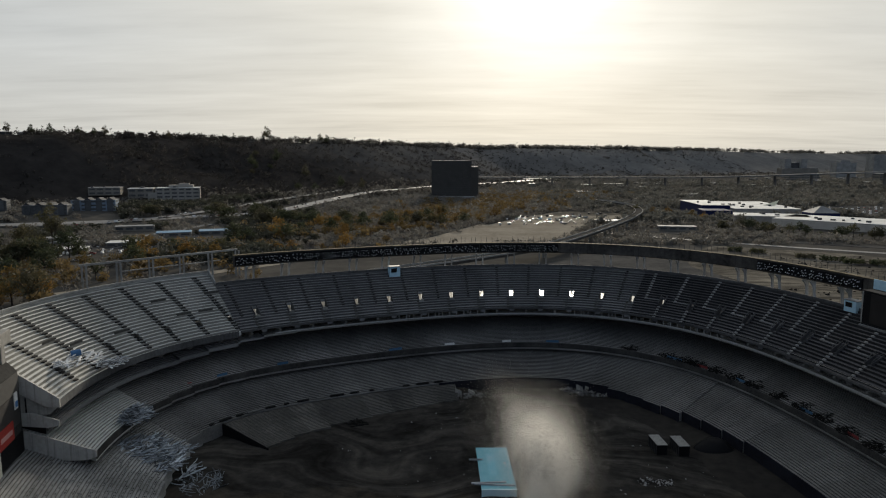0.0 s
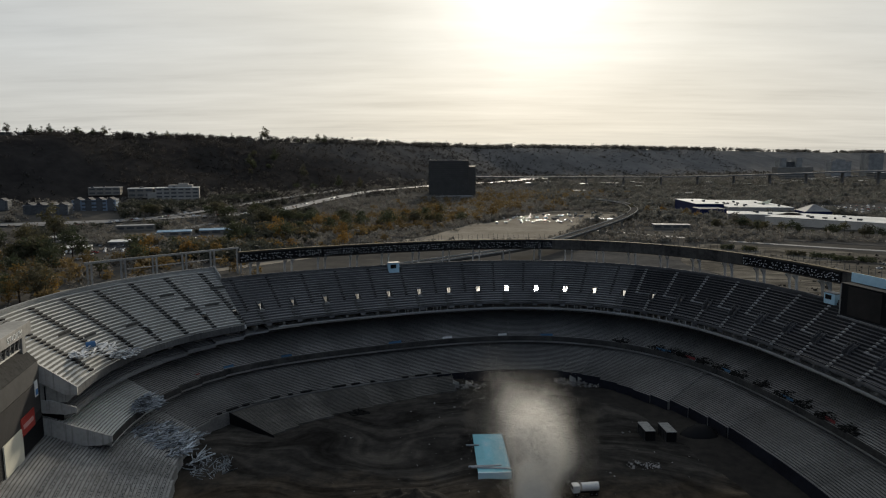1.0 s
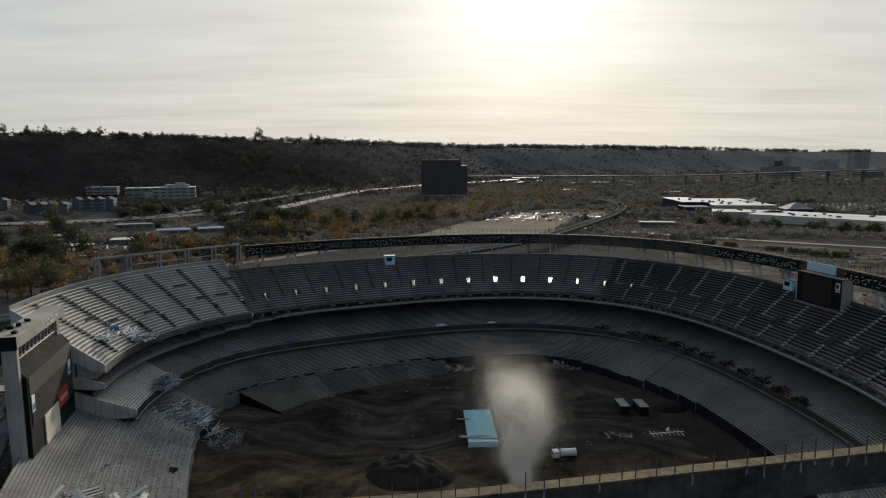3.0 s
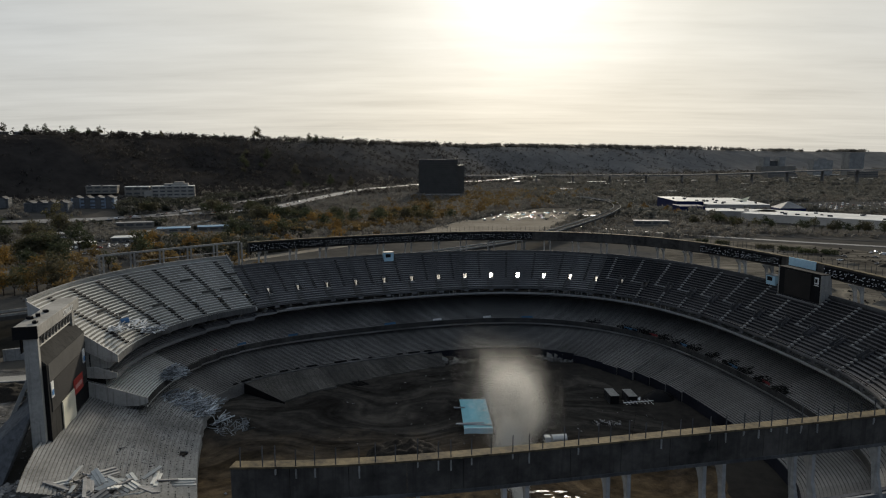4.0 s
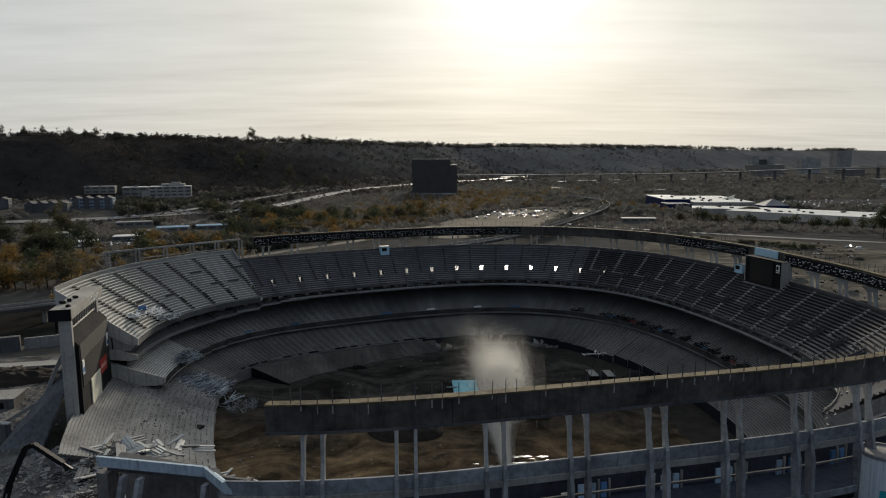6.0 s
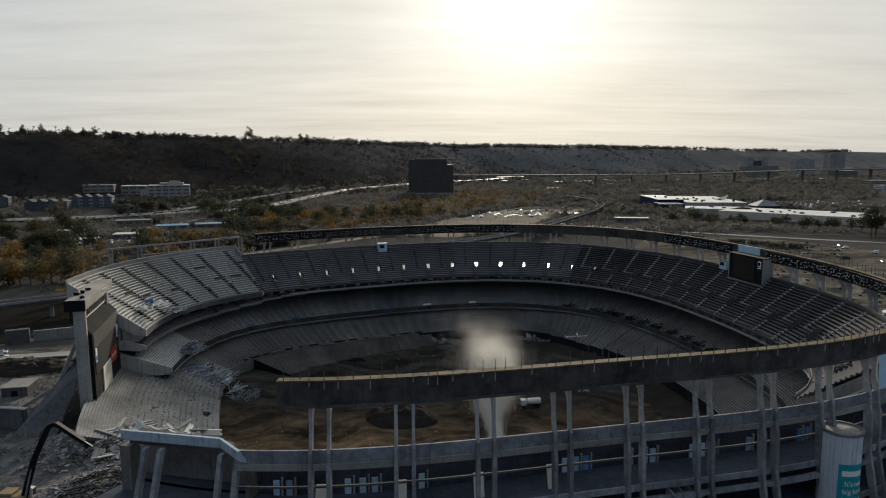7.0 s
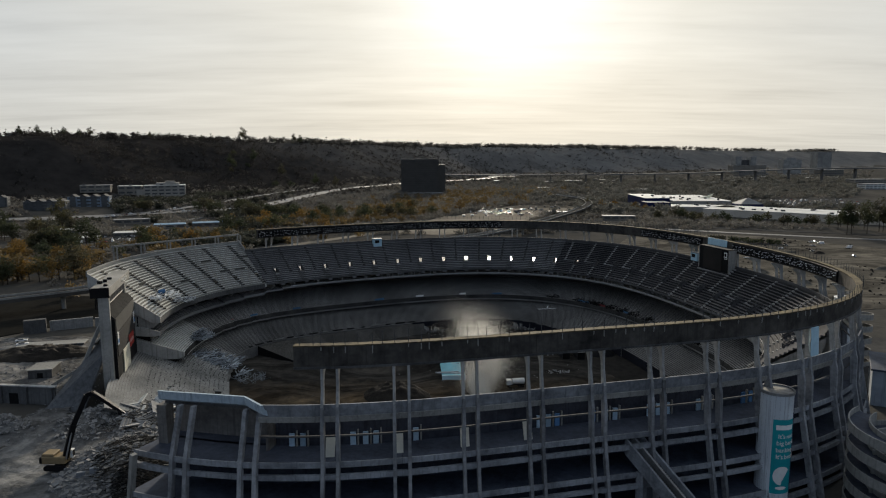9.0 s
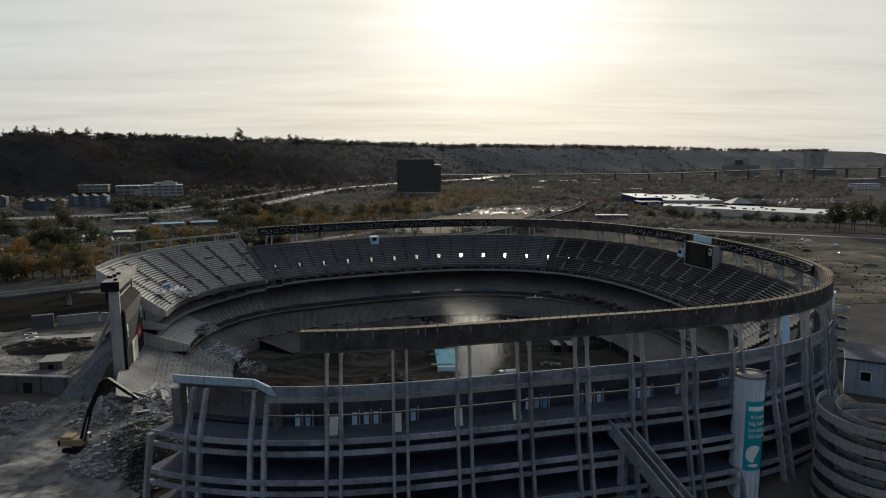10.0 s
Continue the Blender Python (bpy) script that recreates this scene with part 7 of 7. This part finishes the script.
# ---- trees ----
def foliage(name, colours, dark, through=0.3):
    m = bpy.data.materials.new(name)
    m.use_nodes = True
    n = Nodes(m.node_tree)
    geo = n.add("ShaderNodeNewGeometry")
    info = n.add("ShaderNodeObjectInfo")
    colours = colours * 2 if len(colours) == 1 else colours
    steps = [(i / (len(colours) - 1), c) for i, c in enumerate(colours)]
    per_tree = n.ramp(info.outputs["Random"], steps)
    leaf = n.ramp(geo.outputs["Random Per Island"], [(0.0, 0.75), (0.6, 1.0), (1.0, 1.25)])
    colour = n.mix(1.0, per_tree, leaf, "MULTIPLY")
    at = n.add("ShaderNodeTexCoord").outputs["Object"]
    patchy = n.ramp(n.noise(at, 0.02, 4, 0.6), [(0.35, 0.75), (0.65, 1.2)])
    colour = n.mix(1.0, colour, patchy, "MULTIPLY")
    b = n.add("ShaderNodeBsdfPrincipled")
    n.link(colour, b.inputs["Base Color"])
    b.inputs["Roughness"].default_value = 0.8
    b.inputs["Specular IOR Level"].default_value = 0.2
    t = n.add("ShaderNodeBsdfTranslucent")
    n.link(colour, t.inputs["Color"])
    mixer = n.add("ShaderNodeMixShader")
    mixer.inputs[0].default_value = through
    n.link(b.outputs[0], mixer.inputs[1])
    n.link(t.outputs[0], mixer.inputs[2])
    n.link(mixer.outputs[0], n.add("ShaderNodeOutputMaterial").inputs["Surface"])
    return m


AUTUMN = foliage("autumn_leaves", [(0.20, 0.115, 0.03), (0.12, 0.085, 0.03), (0.26, 0.15, 0.035), (0.10, 0.08, 0.035)], 0)
GREEN = foliage("olive_leaves", [(0.065, 0.072, 0.035), (0.045, 0.055, 0.030), (0.095, 0.085, 0.042), (0.07, 0.066, 0.045)], 0)
# Scrub tones are raised to stand in for the haze over the valley
SCRUB = foliage("scrub_leaves", [(0.150, 0.142, 0.126)], 0)
SCRUB_BROWN = foliage("winter_scrub", [(0.165, 0.146, 0.125)], 0)
AUTUMN_FAR = foliage("autumn_woods", [(0.15, 0.105, 0.045)], 0)
BARK = paint("bark", (0.07, 0.055, 0.045), (0.035, 0.03, 0.025), fine=3.0)


def clumps(name, centres, sizes, material, seed, parent=None, flat=0.75, each=8):
    """Foliage: a handful of small ragged leaf sprays strewn about each centre."""
    r = np.random.RandomState(seed)
    centres, sizes = np.asarray(centres, float), np.asarray(sizes, float)
    n = len(centres)
    spray = r.normal(0, 0.55, (n, each, 1, 3)) * (1, 1, flat)
    corner = r.normal(0, 0.42, (n, each, 3, 3))
    pts = ((spray + corner) * sizes[:, None, None, None] + centres[:, None, None]).reshape(-1, 3)
    me = bpy.data.meshes.new(name)
    me.vertices.add(len(pts))
    me.vertices.foreach_set("co", pts.ravel())
    me.loops.add(len(pts))
    me.loops.foreach_set("vertex_index", np.arange(len(pts), dtype=np.int32))
    me.polygons.add(len(pts) // 3)
    me.polygons.foreach_set("loop_start", np.arange(0, len(pts), 3, dtype=np.int32))
    me.update(calc_edges=True)
    return link_mesh(name, me, material, parent)


def tree_model(label, high, wide, material, seed, lobes=5, count=170):
    """A tapered trunk with limbs and a crown of many small clumps round several lobes."""
    r = random.Random(seed)
    t = thing("tree", label, "tree", "river trees")
    bm = bmesh.new()
    pipe(bm, (0, 0, -0.5), (0.2, 0.1, high * 0.5), 0.28, 0.16, 7)
    hubs = []
    for i in range(lobes):
        a = 2 * math.pi * i / lobes + r.uniform(-0.4, 0.4)
        hub = Vector((math.cos(a) * wide * r.uniform(0.15, 0.34), math.sin(a) * wide * r.uniform(0.15, 0.34), high * r.uniform(0.45, 0.85)))
        hubs.append((hub, wide * r.uniform(0.2, 0.34)))
        pipe(bm, (0.1, 0.05, high * 0.3), tuple(hub), 0.14, 0.05, 5)
    hubs.append((Vector((0, 0, high * 0.88)), wide * 0.22))
    part("trunk", bm, BARK, t)
    centres, sizes = [], []
    for i in range(count):
        hub, rad = r.choice(hubs)
        d = Vector((r.gauss(0, 1), r.gauss(0, 1), r.gauss(0, 0.8))).normalized() * rad * r.uniform(0.45, 1.12)
        centres.append(hub + d)
        sizes.append(r.uniform(0.30, 0.75) * wide / 9)
    clumps("crown", centres, sizes, material, seed, t)
    return t


MODELS = [tree_model("tall river tree in orange autumn leaf", 11, 10, AUTUMN, 1), tree_model("river tree in yellow autumn leaf", 9, 9, AUTUMN, 2), tree_model("dark olive-green river tree", 12, 11, GREEN, 3), tree_model("dark olive-green river tree", 9, 11, GREEN, 4, 6), tree_model("small olive-green river tree", 6, 7, GREEN, 5, 4, 110), tree_model("small tree in orange autumn leaf", 6, 6, AUTUMN, 6, 4, 110), tree_model("tall dark eucalyptus tree", 24, 14, GREEN, 7, 8, 300)]
BELT = dense([(-470, 100), (-330, 260), (-225, 430), (-150, 560), (-60, 680), (30, 860), (110, 1080), (260, 1350)], 20)


def free(x, y, margin=0.0):
    """No road, lot or building here, and outside the stadium's ground."""
    if math.hypot(x - 5, y + 3) < 172:
        return False
    if any((x - a) ** 2 + (y - b) ** 2 < (r + margin) ** 2 for a, b, r in TAKEN):
        return False
    if any((x - a) ** 2 + (y - b) ** 2 < r * r for a, b, r in ROADS):
        return False
    inside = False
    for (ax, ay), (bx, by) in zip(DIRT_LOT, DIRT_LOT[1:] + DIRT_LOT[:1]):
        if (ay > y) != (by > y) and x < ax + (y - ay) / (by - ay) * (bx - ax):
            inside = not inside
    if inside:
        return False
    if (540 < x < 800 and 740 < y < 960) or (130 < x < 420 and 60 < y < 450) or (-30 < x < 190 and 140 < y < 420):
        return False
    return min((p.x - x) ** 2 + (p.y - y) ** 2 for p in VIADUCT) > 81


ISLANDS = ((238, 405, 10), (253, 395, 12), (278, 366, 14), (291, 351, 16), (300, 338, 13), (314, 330, 12))
rng = random.Random(303)
placed = 0
first_use = set()
for tries in range(4000):
    if placed >= 120:
        break
    p = rng.choice(BELT)
    x, y = p.x + rng.gauss(0, 42), p.y + rng.gauss(0, 34)
    if y > 720 or not free(x, y, 2):
        continue
    autumn = noise.noise(Vector((x * 0.012, y * 0.012, 7))) + rng.uniform(-0.35, 0.35) > 0.02
    k = rng.choice((0, 1, 5, 1)) if autumn else rng.choice((2, 3, 4, 3))
    s = rng.uniform(1.0, 1.9)
    m = pose(x, y, terrain(x, y), 0, 0, rng.uniform(0, 360)) @ Matrix.Diagonal((s, s, s * rng.uniform(0.85, 1.15), 1))
    if k not in first_use:
        first_use.add(k)
        MODELS[k].matrix_world = m
    else:
        c = copy_thing(MODELS[k], m)
        c.matrix_world = m
    placed += 1
# tall dark trees east, roadside trees before the sheds, and lone trees
east = [(455 + rng.uniform(-30, 110), 424 + rng.uniform(-30, 30), rng.choice((6, 6, 6, 2)), rng.uniform(1.05, 1.5)) for k in range(24)]
shade = [(285 + 190 * f + rng.uniform(-8, 8), 580 - 120 * f + rng.uniform(-10, 6), rng.choice((2, 3, 4)), rng.uniform(0.8, 1.4)) for f in [k / 34 for k in range(34)]]
near = [(-232 - 3.2 * k + rng.uniform(-9, 9), 186 - 2.0 * k + rng.uniform(-4, 26), (0, 3, 2, 1, 4, 5)[k % 6], rng.uniform(1.2, 2.0)) for k in range(26)]
dark_clump = [(-318 + rng.uniform(-26, 18), 332 + rng.uniform(-18, 26), rng.choice((2, 3, 4)), rng.uniform(1.5, 2.2)) for k in range(14)]
dark_clump += [(-205 + rng.uniform(-30, 30), 620 + rng.uniform(-20, 20), rng.choice((2, 3)), rng.uniform(1.4, 2.0)) for k in range(10)]
dark_clump += [(-402 + rng.uniform(-40, 40), 418 + rng.uniform(-22, 26), rng.choice((2, 3, 6)), rng.uniform(1.1, 1.8)) for k in range(15)]
dark_clump += [(-386 + rng.uniform(-8, 8), 661 + rng.uniform(-6, 6), 3, rng.uniform(1.3, 1.7)) for k in range(4)]
dark_clump += [(-280 + rng.uniform(-45, 45), 690 + rng.uniform(-35, 45), rng.choice((2, 3)), rng.uniform(1.2, 1.8)) for k in range(15)]
dark_clump += [(-330 + rng.uniform(-90, 150), 1130 + rng.uniform(-60, 50), rng.choice((2, 6, 3)), rng.uniform(0.9, 1.4)) for k in range(12)]
extra = near + dark_clump + [(300, 690, 0, 1.3), (312, 682, 1, 1.2), (322, 676, 5, 1.3), (285, 745, 1, 1.5), (270, 760, 0, 1.2), (255, 790, 2, 1.2)]
for x, y, k, s in east + shade + extra:
    m = pose(x, y, terrain(x, y), 0, 0, rng.uniform(0, 360)) @ Matrix.Diagonal((s, s, s, 1))
    if k not in first_use:
        first_use.add(k)
        MODELS[k].matrix_world = m
    else:
        copy_thing(MODELS[k], m).matrix_world = m
for x, y, wide in ISLANDS:
    t = thing("island_bush", "dark bushes on a parking island", "bush", "island bushes", "", (x, y, 0.2), -28)
    r = random.Random(int(x))
    spots = [(r.uniform(-0.5, 0.5) * wide, r.gauss(0, 1.4), r.uniform(0.5, 3.6)) for k in range(120)]
    clumps("bush_leaves", spots, [r.uniform(0.7, 1.3) for k in spots], GREEN, int(x), t)
    part("island_kerb", box(bmesh.new(), 0, 0, -0.15, wide + 1.5, 4.5, 0.3, bevel=0.1), CONCRETE_DARK, t)
# two great trees and palms on the rim
for x, y, s in ((-442, 1372, 1.5), (-436, 1378, 1.0), (-345, 1500, 1.15), (-330, 1510, 1.1), (-690, 955, 0.9), (-660, 985, 0.8), (-625, 1010, 0.9), (-640, 1000, 0.7), (-560, 1120, 0.7), (-500, 1250, 0.6), (-380, 1440, 0.6), (-250, 1710, 0.7), (-180, 1850, 0.7), (-710, 935, 0.8), (-735, 912, 0.9)):
    copy_thing(MODELS[6], Matrix.Identity(4)).matrix_world = pose(x, y, terrain(x, y) - 1, 0, 0, rng.uniform(0, 360)) @ Matrix.Diagonal((s, s, s, 1))


def palm():
    t = thing("palm", "tall thin fan palm on the mesa rim", "palm", "rim palms")
    part("trunk", pipe(bmesh.new(), (0, 0, -1), (0.3, 0, 16), 0.35, 0.22, 6), BARK, t)
    r = random.Random(4)
    cs = [(0.3 + r.gauss(0, 1.1), r.gauss(0, 1.1), 16.3 + r.gauss(0, 0.8)) for k in range(34)]
    clumps("crown", cs, [r.uniform(0.4, 0.9) for k in cs], GREEN, 8, t, 0.5)
    return t


P = palm()
spots = []
for k in range(26):
    j, f = rng.choice(((2, 0), (2, 0), (2, 0), (3, 0), (1, 0)))[0], rng.random()
    (ax, ay), (bx, by) = RIM[j], RIM[j + 1]
    spots.append((ax + (bx - ax) * f - rng.uniform(5, 50), ay + (by - ay) * f + rng.uniform(0, 40)))
for k, (x, y) in enumerate([(-715, 945), (-700, 950), (-672, 968), (-730, 930)] + spots):
    s = rng.uniform(0.6, 1.1)
    m = pose(x, y, terrain(x, y), 0, 0, rng.uniform(0, 360)) @ Matrix.Diagonal((s, s, s, 1))
    if k == 0:
        P.matrix_world = m
    else:
        copy_thing(P, m).matrix_world = m


def woods(name, label, count, pick, material, seed, per, size):
    """Trees past counting: low heaps of leaf clumps wherever pick() puts one."""
    r = random.Random(seed)
    centres, sizes = [], []
    tries = 0
    made = 0
    while made < count and tries < count * 4:
        tries += 1
        q = pick(r)
        if q is None:
            continue
        x, y = q
        z = terrain(x, y)
        s = r.uniform(*size)
        for j in range(per):
            centres.append((x + r.gauss(0, s * 0.32), y + r.gauss(0, s * 0.32), z + s * r.uniform(0.1, 0.95)))
            sizes.append(s * r.uniform(0.18, 0.40))
        made += 1
    return tagged(clumps(name, centres, sizes, material, seed), label, "woods", "", "stuff")


def valley(r):
    y = 430 + 2700 * r.random() ** 1.25
    half = 0.70 * (y + 170)
    x = r.uniform(-half, half)
    if rim_distance(x, y) < 260 or not free(x, y, 0):
        return None
    if noise.noise(Vector((x * 0.008, y * 0.008, 20))) + r.uniform(-0.2, 0.7) < 0.0:
        return None
    return x, y


def slope(r):
    j = r.choice((1, 2, 2, 2, 3, 3, 3, 4, 4))
    (ax, ay), (bx, by) = RIM[j], RIM[j + 1]
    f, back = r.random(), r.uniform(-30, 420)
    l = math.hypot(bx - ax, by - ay)
    x, y = ax + (bx - ax) * f + (by - ay) / l * back, ay + (by - ay) * f - (bx - ax) / l * back
    return (x, y) if free(x, y, 0) else None


def rim(r):
    j = r.choice((1, 2, 2, 2, 3, 3, 3, 4, 4, 4, 5))
    (ax, ay), (bx, by) = RIM[j], RIM[j + 1]
    f, back = r.random(), r.uniform(-60, 12)
    l = math.hypot(bx - ax, by - ay)
    return ax + (bx - ax) * f + (by - ay) / l * back, ay + (by - ay) * f - (bx - ax) / l * back


def far_rim(r):
    j = r.choice((3, 4, 4, 4, 5, 5))
    (ax, ay), (bx, by) = RIM[j], RIM[j + 1]
    f, back = r.random(), r.uniform(-70, 20)
    l = math.hypot(bx - ax, by - ay)
    x, y = ax + (bx - ax) * f + (by - ay) / l * back, ay + (by - ay) * f - (bx - ax) / l * back
    return (x, y) if noise.noise(Vector((x * 0.004, y * 0.004, 9))) + r.uniform(-0.2, 0.5) > 0 else None


def belt_floor(r):
    p = r.choice(BELT)
    x, y = p.x + r.gauss(0, 60), p.y + r.gauss(0, 50)
    return (x, y) if free(x, y, 0) else None


def west_side(r):
    y = 330 + 620 * r.random()
    x = r.uniform(-0.66 * (y + 170), -0.22 * (y + 170))
    if rim_distance(x, y) < 330 or any((x - a) ** 2 + (y + 24 - b) ** 2 < 900 for a, b, _ in ROADS + TAKEN):
        return None
    if not free(x, y, -4) or noise.noise(Vector((x * 0.013, y * 0.013, 31))) + r.uniform(-0.25, 0.45) < 0.0:
        return None
    return x, y


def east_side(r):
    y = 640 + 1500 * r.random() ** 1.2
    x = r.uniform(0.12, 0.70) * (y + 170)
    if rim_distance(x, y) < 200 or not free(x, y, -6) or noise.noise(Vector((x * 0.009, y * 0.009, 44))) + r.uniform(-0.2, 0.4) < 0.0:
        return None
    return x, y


DARK_LEAF = foliage("dark_evergreen", [(0.050, 0.052, 0.039)], 0)
# Paler copy of DARK_LEAF: haze over the eastern valley put into the colour
HAZED_LEAF = foliage("hazed_evergreen", [(0.118, 0.116, 0.102)], 0)
woods("west_trees", "dark evergreen trees between houses and roads", 1500, west_side, DARK_LEAF, 408, 20, (4, 9))
woods("east_trees", "grey-green trees across the valley, paled for haze", 1700, east_side, HAZED_LEAF, 409, 16, (5, 11))
woods("valley_woods", "dark scattered trees over the valley floor", 8000, valley, SCRUB, 401, 8, (3, 7))
woods("valley_woods", "brown winter scrub over the valley floor", 5200, valley, SCRUB_BROWN, 402, 6, (2, 5))
woods("river_scrub", "dense brown and green river scrub", 2200, belt_floor, SCRUB_BROWN, 403, 7, (2.5, 6))
woods("river_scrub", "dense brown and green river scrub", 1500, belt_floor, SCRUB, 404, 7, (3, 8))
woods("river_autumn", "orange and yellow autumn river woods", 800, belt_floor, AUTUMN_FAR, 407, 16, (5, 9))
SCRUB_HILL = foliage("hillside_scrub", [(0.037, 0.034, 0.031)], 0)
woods("hill_scrub", "low scrub on the hillside", 6500, slope, SCRUB_HILL, 405, 4, (3, 8))
woods("rim_trees", "dense haze-greyed trees on the far mesa", 900, far_rim, SCRUB, 410, 12, (7, 15))
woods("rim_trees", "dark trees along the mesa rim", 620, rim, SCRUB_HILL, 406, 12, (4, 12))

specks, flake_size = dust_cloud()
DUST = bpy.data.materials.new("hanging_dust")
DUST.use_nodes = True
n = Nodes(DUST.node_tree)
veil_a, veil_b, both = n.add("ShaderNodeBsdfDiffuse"), n.add("ShaderNodeBsdfTranslucent"), n.add("ShaderNodeMixShader")
veil_a.inputs["Color"].default_value = veil_b.inputs["Color"].default_value = (0.80, 0.785, 0.75, 1)
both.inputs[0].default_value = 0.72
n.link(veil_a.outputs[0], both.inputs[1])
n.link(veil_b.outputs[0], both.inputs[2])
n.link(both.outputs[0], n.add("ShaderNodeOutputMaterial").inputs["Surface"])
# each speck is one tiny flake, turned at random
r = np.random.RandomState(3)
flakes = (specks[:, None] + r.normal(0, 1, (len(specks), 3, 3)) * flake_size[:, None, None]).reshape(-1, 3)
me = bpy.data.meshes.new("dust_cloud")
me.vertices.add(len(flakes))
me.vertices.foreach_set("co", flakes.ravel())
me.loops.add(len(flakes))
me.loops.foreach_set("vertex_index", np.arange(len(flakes), dtype=np.int32))
me.polygons.add(len(flakes) // 3)
me.polygons.foreach_set("loop_start", np.arange(0, len(flakes), 3, dtype=np.int32))
me.update(calc_edges=True)
tagged(link_mesh("dust_cloud", me, DUST), "pale dust hanging over the field", "dust", "", "stuff")
